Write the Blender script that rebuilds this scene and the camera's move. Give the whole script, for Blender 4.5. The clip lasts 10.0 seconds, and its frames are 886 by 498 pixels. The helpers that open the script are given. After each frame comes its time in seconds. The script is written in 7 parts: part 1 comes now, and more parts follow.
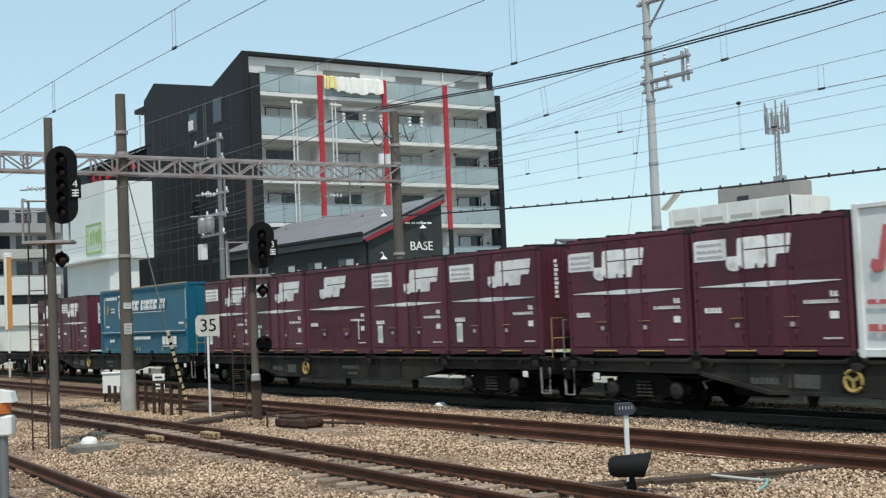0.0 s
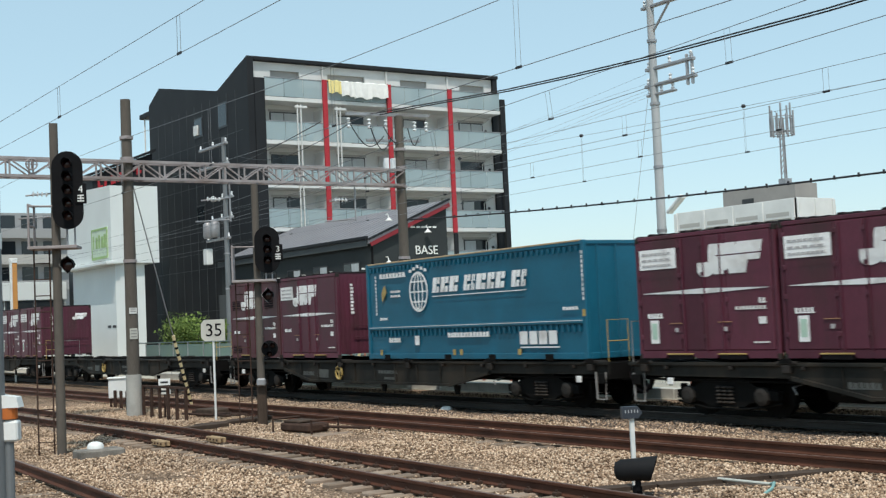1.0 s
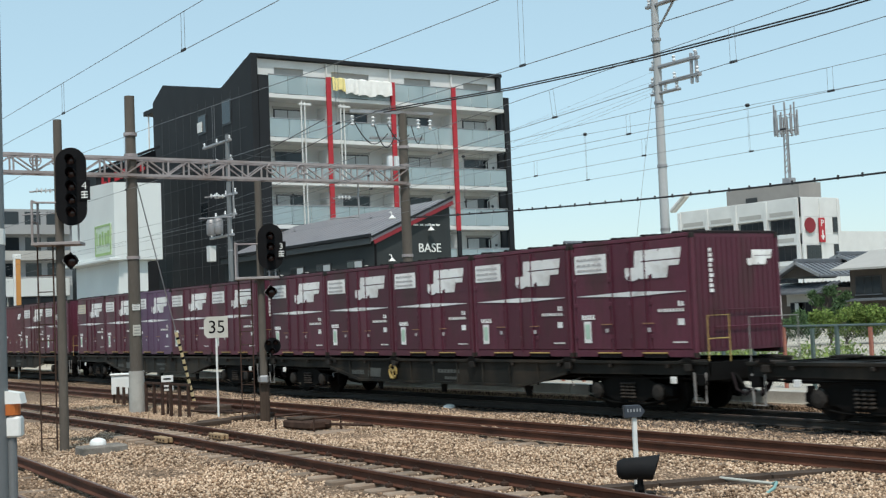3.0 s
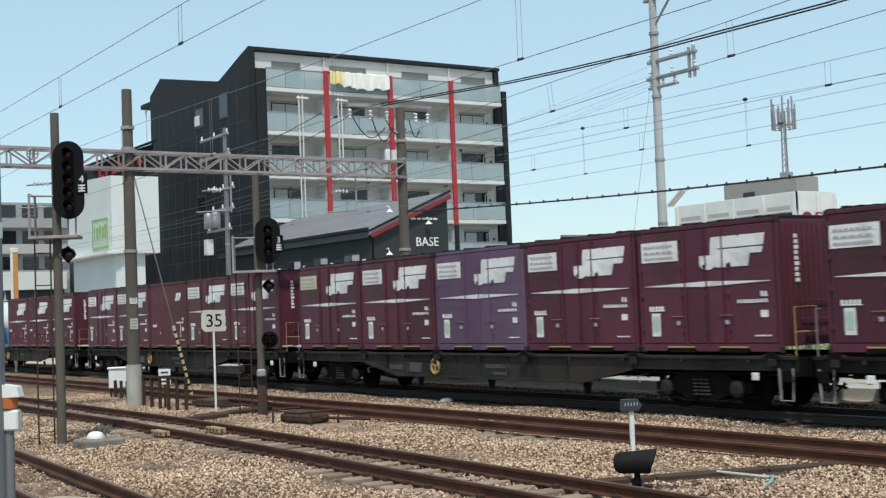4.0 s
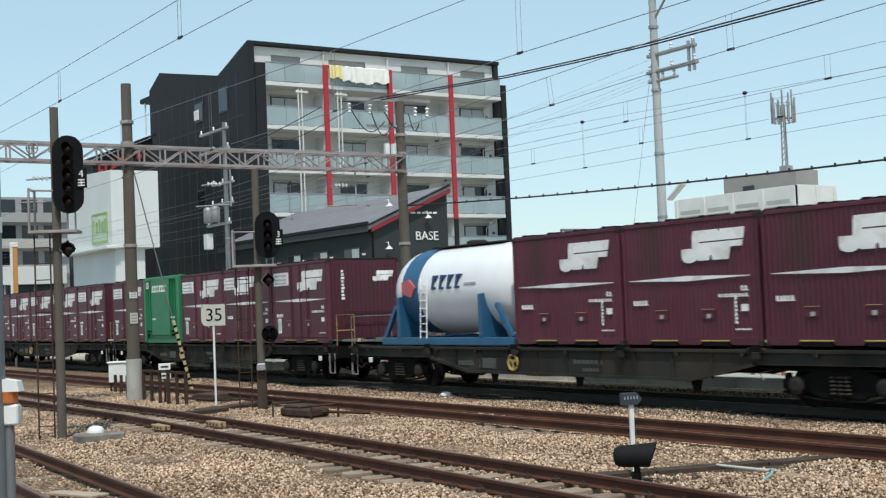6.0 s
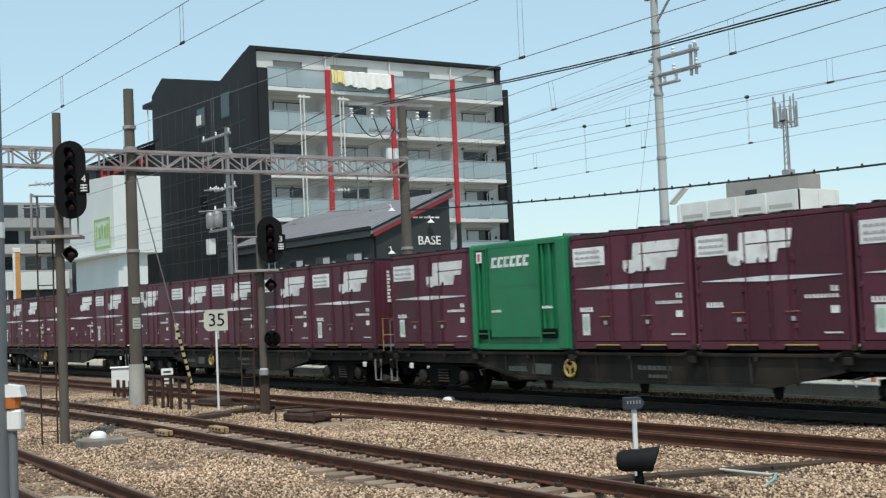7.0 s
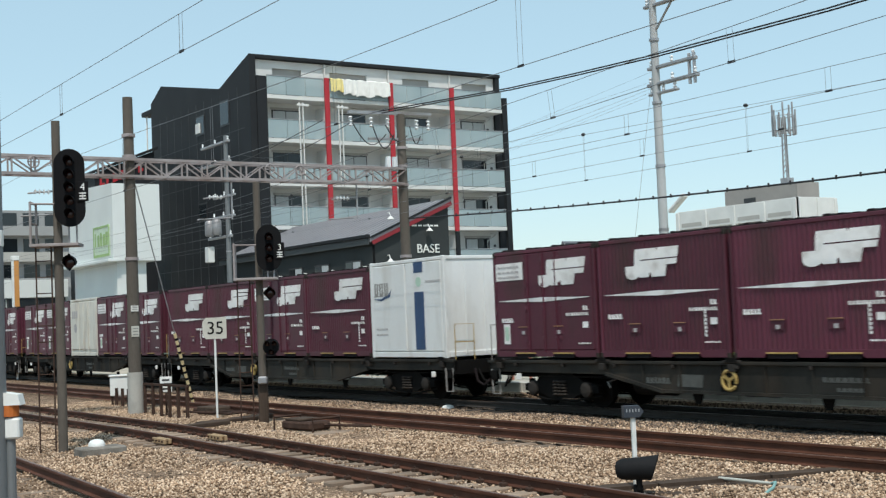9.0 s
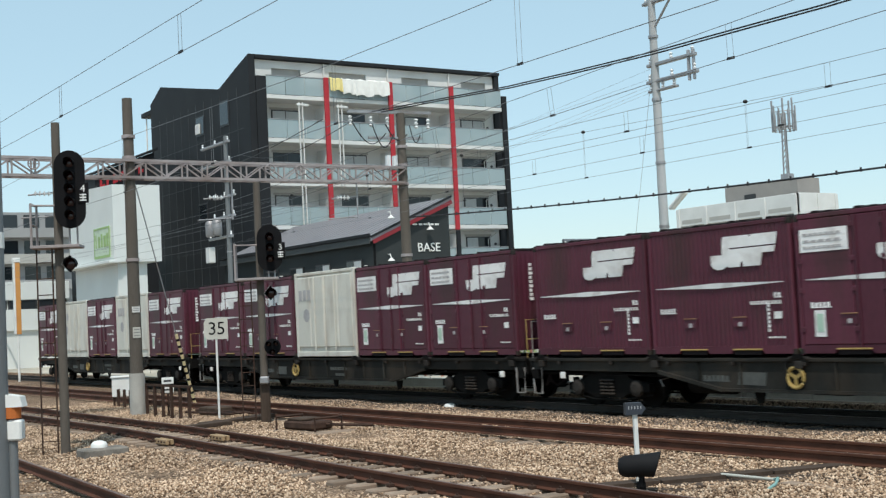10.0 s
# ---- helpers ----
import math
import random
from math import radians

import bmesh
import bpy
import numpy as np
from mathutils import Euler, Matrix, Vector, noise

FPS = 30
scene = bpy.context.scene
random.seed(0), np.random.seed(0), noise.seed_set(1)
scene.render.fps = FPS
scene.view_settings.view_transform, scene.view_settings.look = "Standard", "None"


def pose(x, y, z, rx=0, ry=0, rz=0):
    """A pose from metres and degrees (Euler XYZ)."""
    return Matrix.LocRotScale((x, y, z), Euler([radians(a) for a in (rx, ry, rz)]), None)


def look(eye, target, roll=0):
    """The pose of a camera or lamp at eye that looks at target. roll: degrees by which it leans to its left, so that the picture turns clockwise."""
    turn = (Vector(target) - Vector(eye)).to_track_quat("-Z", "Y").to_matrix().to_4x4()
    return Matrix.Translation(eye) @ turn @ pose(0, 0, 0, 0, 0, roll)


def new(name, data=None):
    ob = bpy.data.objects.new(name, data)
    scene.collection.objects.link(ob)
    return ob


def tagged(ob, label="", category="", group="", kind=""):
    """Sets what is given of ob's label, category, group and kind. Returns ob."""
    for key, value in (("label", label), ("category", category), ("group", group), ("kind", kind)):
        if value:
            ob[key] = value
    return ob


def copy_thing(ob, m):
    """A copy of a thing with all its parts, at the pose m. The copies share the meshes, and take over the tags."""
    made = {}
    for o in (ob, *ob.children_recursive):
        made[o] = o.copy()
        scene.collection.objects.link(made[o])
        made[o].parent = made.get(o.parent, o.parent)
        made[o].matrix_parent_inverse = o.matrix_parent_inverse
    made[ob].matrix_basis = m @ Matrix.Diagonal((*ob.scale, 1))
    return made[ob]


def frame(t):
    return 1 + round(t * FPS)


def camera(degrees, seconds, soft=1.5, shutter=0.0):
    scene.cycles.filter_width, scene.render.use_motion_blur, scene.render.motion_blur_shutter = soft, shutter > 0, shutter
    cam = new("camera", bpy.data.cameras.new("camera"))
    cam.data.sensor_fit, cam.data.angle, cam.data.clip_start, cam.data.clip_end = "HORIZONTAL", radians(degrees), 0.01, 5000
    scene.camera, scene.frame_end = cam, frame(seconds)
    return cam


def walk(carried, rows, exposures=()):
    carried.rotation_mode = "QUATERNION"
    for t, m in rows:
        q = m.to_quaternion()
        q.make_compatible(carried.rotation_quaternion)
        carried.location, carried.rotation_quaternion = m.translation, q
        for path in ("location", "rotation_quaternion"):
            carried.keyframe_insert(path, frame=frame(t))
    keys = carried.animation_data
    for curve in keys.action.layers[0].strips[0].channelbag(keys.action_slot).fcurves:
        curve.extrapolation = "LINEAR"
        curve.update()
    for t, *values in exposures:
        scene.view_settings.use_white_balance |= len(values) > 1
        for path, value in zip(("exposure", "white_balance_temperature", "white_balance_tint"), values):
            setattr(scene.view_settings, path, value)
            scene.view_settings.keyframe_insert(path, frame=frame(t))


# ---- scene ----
EYE = (29.061, -17.571, 2.110)
PATH = [
    (0.0, pose(*EYE, 92.991, 2.378, 56.470)),
    (0.5, pose(*EYE, 93.074, 2.529, 56.558)),
    (1.0, pose(*EYE, 93.183, 2.549, 56.711)),
    (1.5, pose(*EYE, 93.280, 2.460, 56.891)),
    (2.0, pose(*EYE, 93.292, 2.361, 56.969)),
    (2.5, pose(*EYE, 93.207, 2.329, 56.927)),
    (4.0, pose(*EYE, 92.814, 2.247, 56.725)),
    (4.5, pose(*EYE, 92.635, 2.291, 56.722)),
    (5.0, pose(*EYE, 92.540, 2.323, 56.701)),
    (5.5, pose(*EYE, 92.509, 2.315, 56.694)),
    (7.0, pose(*EYE, 92.755, 2.421, 56.830)),
    (7.5, pose(*EYE, 92.904, 2.516, 56.888)),
    (8.0, pose(*EYE, 93.070, 2.514, 56.925)),
    (8.5, pose(*EYE, 93.171, 2.393, 56.889)),
    (9.0, pose(*EYE, 93.120, 2.406, 56.779)),
    (9.5, pose(*EYE, 93.049, 2.551, 56.739)),
    (10.0, pose(*EYE, 93.060, 2.852, 56.835)),
]
cam = camera(38.47, 10.0, soft=1.3, shutter=0.09)
walk(cam, PATH)

# ---- world, sun ----
SUN = Vector((0.5, -0.3, 1.0)).normalized()
world = bpy.data.worlds.new("sky")
scene.world = world
world.use_nodes = True
wn = world.node_tree
sky = wn.nodes.new("ShaderNodeTexSky")
sky.sky_type = "NISHITA"
sky.sun_disc = False
sky.sun_elevation = math.asin(SUN.z)
sky.sun_rotation = math.atan2(SUN.x, SUN.y)
sky.air_density, sky.dust_density, sky.ozone_density = 1.0, 0.6, 1.0
haze = wn.nodes.new("ShaderNodeMix")
haze.data_type = "RGBA"
haze.inputs[0].default_value = 0.6
haze.inputs[7].default_value = (3.15, 4.6, 5.0, 1)
wn.links.new(sky.outputs[0], haze.inputs[6])
wn.links.new(haze.outputs[2], wn.nodes["Background"].inputs[0])
wn.nodes["Background"].inputs[1].default_value = 0.154
sun = new("sun", bpy.data.lights.new("sun", "SUN"))
sun.data.energy, sun.data.angle, sun.data.color = 2.9, radians(0.6), (1.0, 0.95, 0.87)
sun.matrix_world = look(SUN * 100, (0, 0, 0))
scene.view_settings.exposure = 0.1


# ---- materials ----
def mat(name, col, rough=0.7, metal=0.0, var=0.15, scale=3.0, fine=40.0, bump=0.0, stain=None, stain_amt=0.0, stain_scale=0.8, spread=0.0, stretch=(1, 1, 1), coat=0.0):
    """A painted or natural surface: base colour, two scales of variation, stains, fine relief."""
    m = bpy.data.materials.new(name)
    m.use_nodes = True
    nt = m.node_tree
    p = nt.nodes["Principled BSDF"]
    p.inputs["Roughness"].default_value, p.inputs["Metallic"].default_value = rough, metal
    p.inputs["Coat Weight"].default_value = coat
    tc = nt.nodes.new("ShaderNodeTexCoord")
    mp = nt.nodes.new("ShaderNodeMapping")
    mp.inputs["Scale"].default_value = stretch
    nt.links.new(tc.outputs["Object"], mp.inputs[0])
    big = nt.nodes.new("ShaderNodeTexNoise")
    big.inputs["Scale"].default_value, big.inputs["Detail"].default_value = scale, 5
    small = nt.nodes.new("ShaderNodeTexNoise")
    small.inputs["Scale"].default_value, small.inputs["Detail"].default_value = fine, 3
    nt.links.new(mp.outputs[0], big.inputs["Vector"])
    nt.links.new(mp.outputs[0], small.inputs["Vector"])
    add = nt.nodes.new("ShaderNodeMath")
    add.operation = "MULTIPLY_ADD"
    add.inputs[1].default_value = 0.5
    nt.links.new(small.outputs[0], add.inputs[0])
    nt.links.new(big.outputs[0], add.inputs[2])
    rng = nt.nodes.new("ShaderNodeMapRange")
    rng.inputs["From Min"].default_value, rng.inputs["From Max"].default_value = 0.45, 1.05
    rng.inputs["To Min"].default_value, rng.inputs["To Max"].default_value = 1 - var, 1 + var
    nt.links.new(add.outputs[0], rng.inputs[0])
    value = rng.outputs[0]
    if spread:
        oi = nt.nodes.new("ShaderNodeObjectInfo")
        r2 = nt.nodes.new("ShaderNodeMapRange")
        r2.inputs["To Min"].default_value, r2.inputs["To Max"].default_value = 1 - spread, 1 + spread
        nt.links.new(oi.outputs["Random"], r2.inputs[0])
        mu = nt.nodes.new("ShaderNodeMath")
        mu.operation = "MULTIPLY"
        nt.links.new(value, mu.inputs[0])
        nt.links.new(r2.outputs[0], mu.inputs[1])
        value = mu.outputs[0]
    vm = nt.nodes.new("ShaderNodeVectorMath")
    vm.operation = "SCALE"
    vm.inputs[0].default_value = col
    nt.links.new(value, vm.inputs["Scale"])
    colour = vm.outputs[0]
    if stain:
        sn = nt.nodes.new("ShaderNodeTexNoise")
        sn.inputs["Scale"].default_value, sn.inputs["Detail"].default_value = stain_scale, 8
        nt.links.new(mp.outputs[0], sn.inputs["Vector"])
        sr = nt.nodes.new("ShaderNodeMapRange")
        sr.inputs["From Min"].default_value, sr.inputs["From Max"].default_value = 0.5, 0.72
        sr.inputs["To Max"].default_value = stain_amt
        nt.links.new(sn.outputs[0], sr.inputs[0])
        mix = nt.nodes.new("ShaderNodeMix")
        mix.data_type = "RGBA"
        mix.inputs[7].default_value = (*stain, 1)
        nt.links.new(sr.outputs[0], mix.inputs[0])
        nt.links.new(colour, mix.inputs[6])
        colour = mix.outputs[2]
    nt.links.new(colour, p.inputs["Base Color"])
    if bump:
        b = nt.nodes.new("ShaderNodeBump")
        b.inputs["Strength"].default_value, b.inputs["Distance"].default_value = bump, 0.02
        nt.links.new(add.outputs[0], b.inputs["Height"])
        nt.links.new(b.outputs[0], p.inputs["Normal"])
    return m


# ---- mesh helpers ----
class B:
    """Collects vertices and faces of one mesh."""

    def __init__(self):
        self.v, self.f = [], []

    def add(self, vs, fs):
        k = len(self.v)
        self.v += [tuple(p) for p in vs]
        self.f += [tuple(k + i for i in q) for q in fs]
        return self

    def box(self, x0, x1, y0, y1, z0, z1, m=None):
        vs = [Vector((x, y, z)) for z in (z0, z1) for y in (y0, y1) for x in (x0, x1)]
        if m:
            vs = [m @ p for p in vs]
        return self.add(vs, [(0, 2, 3, 1), (4, 5, 7, 6), (0, 1, 5, 4), (2, 6, 7, 3), (0, 4, 6, 2), (1, 3, 7, 5)])

    def soft(self, x0, x1, y0, y1, z0, z1, c=0.02, m=None):
        """A box whose edges are chamfered by c."""
        vs, ids = [], {}
        for i, (x, sx) in enumerate(((x0, 1), (x1, -1))):
            for j, (y, sy) in enumerate(((y0, 1), (y1, -1))):
                for k, (z, sz) in enumerate(((z0, 1), (z1, -1))):
                    for a, p in enumerate(((x, y + c * sy, z + c * sz), (x + c * sx, y, z + c * sz), (x + c * sx, y + c * sy, z))):
                        ids[i, j, k, a] = len(vs)
                        vs.append(m @ Vector(p) if m else Vector(p))
        fs = []
        I = ids
        for s in (0, 1):
            fs.append([I[s, 0, 0, 0], I[s, 0, 1, 0], I[s, 1, 1, 0], I[s, 1, 0, 0]][:: 1 if s == 0 else -1])
            fs.append([I[0, s, 0, 1], I[1, s, 0, 1], I[1, s, 1, 1], I[0, s, 1, 1]][:: 1 if s == 0 else -1])
            fs.append([I[0, 0, s, 2], I[0, 1, s, 2], I[1, 1, s, 2], I[1, 0, s, 2]][:: 1 if s == 0 else -1])
        for a in (0, 1):
            for b in (0, 1):
                fs.append([I[a, b, 0, 0], I[a, b, 0, 1], I[a, b, 1, 1], I[a, b, 1, 0]])
                fs.append([I[a, 0, b, 0], I[a, 0, b, 2], I[a, 1, b, 2], I[a, 1, b, 0]])
                fs.append([I[0, a, b, 1], I[0, a, b, 2], I[1, a, b, 2], I[1, a, b, 1]])
        for a in (0, 1):
            for b in (0, 1):
                for d in (0, 1):
                    fs.append([I[a, b, d, 0], I[a, b, d, 1], I[a, b, d, 2]])
        return self.add(vs, fs)

    def rod(self, p, q, r0, r1=None, n=8, caps=True):
        p, q = Vector(p), Vector(q)
        r1 = r0 if r1 is None else r1
        d = (q - p).normalized()
        a = d.cross(Vector((0, 0, 1)) if abs(d.z) < 0.9 else Vector((1, 0, 0))).normalized()
        b = d.cross(a)
        vs = []
        for c, r in ((p, r0), (q, r1)):
            vs += [c + a * (r * math.cos(2 * math.pi * i / n)) + b * (r * math.sin(2 * math.pi * i / n)) for i in range(n)]
        fs = [(i, (i + 1) % n, n + (i + 1) % n, n + i) for i in range(n)]
        if caps:
            fs += [tuple(range(n - 1, -1, -1)), tuple(range(n, 2 * n))]
        return self.add(vs, fs)

    def line(self, pts, r, n=5):
        """One bent tube through the points."""
        pts = [Vector(p) for p in pts]
        vs = []
        for i, p in enumerate(pts):
            d = (pts[min(i + 1, len(pts) - 1)] - pts[max(i - 1, 0)]).normalized()
            a = d.cross(Vector((0, 0, 1)) if abs(d.z) < 0.95 else Vector((1, 0, 0))).normalized()
            c = d.cross(a)
            vs += [p + a * (r * math.cos(2 * math.pi * j / n)) + c * (r * math.sin(2 * math.pi * j / n)) for j in range(n)]
        fs = [(i * n + j, i * n + (j + 1) % n, (i + 1) * n + (j + 1) % n, (i + 1) * n + j) for i in range(len(pts) - 1) for j in range(n)]
        fs += [tuple(range(n - 1, -1, -1)), tuple(range((len(pts) - 1) * n, len(pts) * n))]
        return self.add(vs, fs)

    def beam(self, p, q, w, h):
        """A straight square bar from p to q."""
        p, q = Vector(p), Vector(q)
        d = (q - p).normalized()
        a = d.cross(Vector((0, 0, 1)) if abs(d.z) < 0.9 else Vector((1, 0, 0))).normalized()
        b = a.cross(d)
        vs = [c + a * (i * w / 2) + b * (j * h / 2) for c in (p, q) for i, j in ((-1, -1), (1, -1), (1, 1), (-1, 1))]
        return self.add(vs, [(0, 1, 5, 4), (1, 2, 6, 5), (2, 3, 7, 6), (3, 0, 4, 7), (3, 2, 1, 0), (4, 5, 6, 7)])

    def prism(self, outline, axis, a, b):
        """An outline of (u, v) pulled along an axis from a to b. Axis x: (y, z); y: (x, z); z: (x, y)."""
        n = len(outline)
        def at(u, v, w):
            return {"x": (w, u, v), "y": (u, w, v), "z": (u, v, w)}[axis]
        vs = [at(u, v, a) for u, v in outline] + [at(u, v, b) for u, v in outline]
        fs = [(i, (i + 1) % n, n + (i + 1) % n, n + i) for i in range(n)] + [tuple(range(n - 1, -1, -1)), tuple(range(n, 2 * n))]
        return self.add(vs, fs)

    def lathe(self, base, rings, n=12, axis="z"):
        """Rings of (radius, height) turned about an axis through base."""
        vs = []
        for r, h in rings:
            for i in range(n):
                c, s = r * math.cos(2 * math.pi * i / n), r * math.sin(2 * math.pi * i / n)
                o = {"z": (c, s, h), "x": (h, c, s), "y": (s, h, c)}[axis]
                vs.append((base[0] + o[0], base[1] + o[1], base[2] + o[2]))
        fs = [(j * n + i, j * n + (i + 1) % n, (j + 1) * n + (i + 1) % n, (j + 1) * n + i) for j in range(len(rings) - 1) for i in range(n)]
        fs += [tuple(range(n - 1, -1, -1)), tuple(range((len(rings) - 1) * n, len(rings) * n))]
        return self.add(vs, fs)

    def mesh(self, name, material, smooth=False):
        me = bpy.data.meshes.new(name)
        me.from_pydata(self.v, [], self.f)
        bm = bmesh.new()
        bm.from_mesh(me)
        bmesh.ops.recalc_face_normals(bm, faces=bm.faces)
        bm.to_mesh(me)
        bm.free()
        for q in me.polygons:
            q.use_smooth = smooth
        if smooth:
            me.set_sharp_from_angle(angle=radians(40))
        me.materials.append(material)
        return me


def part(name, b, material, parent=None, label="", smooth=False):
    """One mesh object, under a thing or a part, or on its own."""
    ob = new(name, b.mesh(name, material, smooth))
    if parent:
        ob.parent = parent
    return tagged(ob, label)


def thing(name, label, category, loc=(0, 0, 0), rz=0, group="", kind=""):
    ob = new(name)
    ob.empty_display_size = 0.2
    ob.matrix_world = pose(*loc, 0, 0, rz)
    return tagged(ob, label, category, group, kind)


def letters(name, text, material, parent, m, size, depth=0.004, label="", spacing=1.0, shear=0.0):
    """Raised lettering in the built-in font, as a mesh."""
    cu = bpy.data.curves.new(name, "FONT")
    cu.body, cu.size, cu.extrude, cu.align_x, cu.align_y = text, size, depth, "CENTER", "CENTER"
    cu.space_character, cu.shear, cu.resolution_u = spacing, shear, 3
    tmp = new(name, cu)
    me = bpy.data.meshes.new_from_object(tmp.evaluated_get(bpy.context.evaluated_depsgraph_get()))
    bpy.data.objects.remove(tmp)
    bpy.data.curves.remove(cu)
    me.materials.clear()
    me.materials.append(material)
    ob = new(name, me)
    ob.parent = parent
    ob.matrix_local = m
    return tagged(ob, label)


RNG = random.Random(7)


def inst(name, mesh, parent, m):
    """Another object on a mesh that is already there."""
    ob = new(name, mesh)
    ob.parent = parent
    ob.matrix_local = m
    return ob


def stone_mat(name, a, b, c, fine):
    """Crushed stone: every stone its own tint, with a fine grain."""
    m = bpy.data.materials.new(name)
    m.use_nodes = True
    nt = m.node_tree
    p = nt.nodes["Principled BSDF"]
    p.inputs["Roughness"].default_value = 0.85
    geo = nt.nodes.new("ShaderNodeNewGeometry")
    ramp = nt.nodes.new("ShaderNodeValToRGB")
    ramp.color_ramp.elements[0].color, ramp.color_ramp.elements[1].color = (*a, 1), (*c, 1)
    ramp.color_ramp.elements.new(0.5).color = (*b, 1)
    nt.links.new(geo.outputs["Random Per Island"], ramp.inputs[0])
    tc = nt.nodes.new("ShaderNodeTexCoord")
    big = nt.nodes.new("ShaderNodeTexNoise")
    big.inputs["Scale"].default_value, big.inputs["Detail"].default_value = 0.35, 4
    nt.links.new(tc.outputs["Object"], big.inputs["Vector"])
    small = nt.nodes.new("ShaderNodeTexNoise")
    small.inputs["Scale"].default_value = fine
    nt.links.new(tc.outputs["Object"], small.inputs["Vector"])
    mu = nt.nodes.new("ShaderNodeMath")
    mu.operation = "ADD"
    nt.links.new(big.outputs[0], mu.inputs[0])
    nt.links.new(small.outputs[0], mu.inputs[1])
    r = nt.nodes.new("ShaderNodeMapRange")
    r.inputs["From Min"].default_value, r.inputs["From Max"].default_value = 0.7, 1.3
    r.inputs["To Min"].default_value, r.inputs["To Max"].default_value = 0.62, 1.25
    nt.links.new(mu.outputs[0], r.inputs[0])
    vm = nt.nodes.new("ShaderNodeVectorMath")
    vm.operation = "SCALE"
    nt.links.new(ramp.outputs[0], vm.inputs[0])
    nt.links.new(r.outputs[0], vm.inputs["Scale"])
    nt.links.new(vm.outputs[0], p.inputs["Base Color"])
    return m


def ground_mat():
    """Gravel with a cell for every stone, in rusty and pale patches."""
    m = bpy.data.materials.new("gravel_bed")
    m.use_nodes = True
    nt = m.node_tree
    p = nt.nodes["Principled BSDF"]
    p.inputs["Roughness"].default_value = 0.9
    tc = nt.nodes.new("ShaderNodeTexCoord")
    vo = nt.nodes.new("ShaderNodeTexVoronoi")
    vo.inputs["Scale"].default_value = 24
    nt.links.new(tc.outputs["Object"], vo.inputs["Vector"])
    ramp = nt.nodes.new("ShaderNodeValToRGB")
    e = ramp.color_ramp.elements
    e[0].color, e[1].color = (0.05, 0.032, 0.022, 1), (0.5, 0.35, 0.24, 1)
    e.new(0.5).color = (0.28, 0.185, 0.12, 1)
    sep = nt.nodes.new("ShaderNodeSeparateColor")
    nt.links.new(vo.outputs["Color"], sep.inputs[0])
    nt.links.new(sep.outputs[0], ramp.inputs[0])
    big = nt.nodes.new("ShaderNodeTexNoise")
    big.inputs["Scale"].default_value, big.inputs["Detail"].default_value = 0.3, 6
    nt.links.new(tc.outputs["Object"], big.inputs["Vector"])
    r = nt.nodes.new("ShaderNodeMapRange")
    r.inputs["From Min"].default_value, r.inputs["From Max"].default_value = 0.3, 0.7
    r.inputs["To Min"].default_value, r.inputs["To Max"].default_value = 0.6, 1.2
    nt.links.new(big.outputs[0], r.inputs[0])
    vm = nt.nodes.new("ShaderNodeVectorMath")
    vm.operation = "SCALE"
    nt.links.new(ramp.outputs[0], vm.inputs[0])
    nt.links.new(r.outputs[0], vm.inputs["Scale"])
    nt.links.new(vm.outputs[0], p.inputs["Base Color"])
    bp = nt.nodes.new("ShaderNodeBump")
    bp.inputs["Strength"].default_value, bp.inputs["Distance"].default_value = 1.0, 0.05
    bp.invert = True
    nt.links.new(vo.outputs["Distance"], bp.inputs["Height"])
    nt.links.new(bp.outputs[0], p.inputs["Normal"])
    return m


M_GROUND = ground_mat()
M_STONE = stone_mat("crushed_stone", (0.13, 0.083, 0.055), (0.47, 0.32, 0.208), (0.76, 0.58, 0.425), 30)
M_STONEDARK = stone_mat("oily_crushed_stone", (0.07, 0.047, 0.035), (0.19, 0.128, 0.09), (0.4, 0.29, 0.21), 30)
# iron dust and the train's shadow are both put into this stone tint
M_STONESHADE = stone_mat("shaded_dusty_crushed_stone", (0.045, 0.033, 0.026), (0.12, 0.086, 0.064), (0.27, 0.2, 0.145), 30)
M_LOT = mat("pale_asphalt_lot", (0.47, 0.43, 0.36), 0.9, var=0.35, scale=0.3, fine=12, bump=0.2, stain=(0.16, 0.17, 0.09), stain_amt=0.7, stain_scale=0.15)
M_RAIL = mat("rusty_rail_steel", (0.098, 0.042, 0.027), 0.68, 0.1, var=0.3, scale=2, fine=60, bump=0.08, stain=(0.045, 0.024, 0.018), stain_amt=0.7)
M_RAILTOP = mat("worn_rail_head", (0.17, 0.1, 0.075), 0.5, 0.35, var=0.3, scale=3, stretch=(0.2, 1, 1))
M_SLEEPER = mat("dusty_concrete_sleeper", (0.27, 0.205, 0.155), 0.9, var=0.25, scale=4, fine=50, bump=0.15, stain=(0.13, 0.09, 0.065), stain_amt=0.7, spread=0.3)
M_CONC = mat("weathered_concrete", (0.4, 0.385, 0.35), 0.88, var=0.18, scale=1.5, fine=30, bump=0.12, stain=(0.2, 0.185, 0.16), stain_amt=0.6, stain_scale=1.2)
M_POLEDARK = mat("sooty_concrete_pole", (0.12, 0.104, 0.088), 0.85, var=0.22, scale=2, fine=30, bump=0.1, stain=(0.095, 0.08, 0.066), stain_amt=0.8, stain_scale=1.6, stretch=(1, 1, 0.25))
M_POLELIGHT = mat("pale_concrete_pole", (0.42, 0.43, 0.43), 0.8, var=0.12, scale=2, fine=30, stain=(0.28, 0.28, 0.27), stain_amt=0.5, stretch=(1, 1, 0.3))
M_GALV = mat("galvanised_steel", (0.36, 0.36, 0.37), 0.5, 0.5, var=0.2, scale=3, stain=(0.2, 0.16, 0.13), stain_amt=0.6)
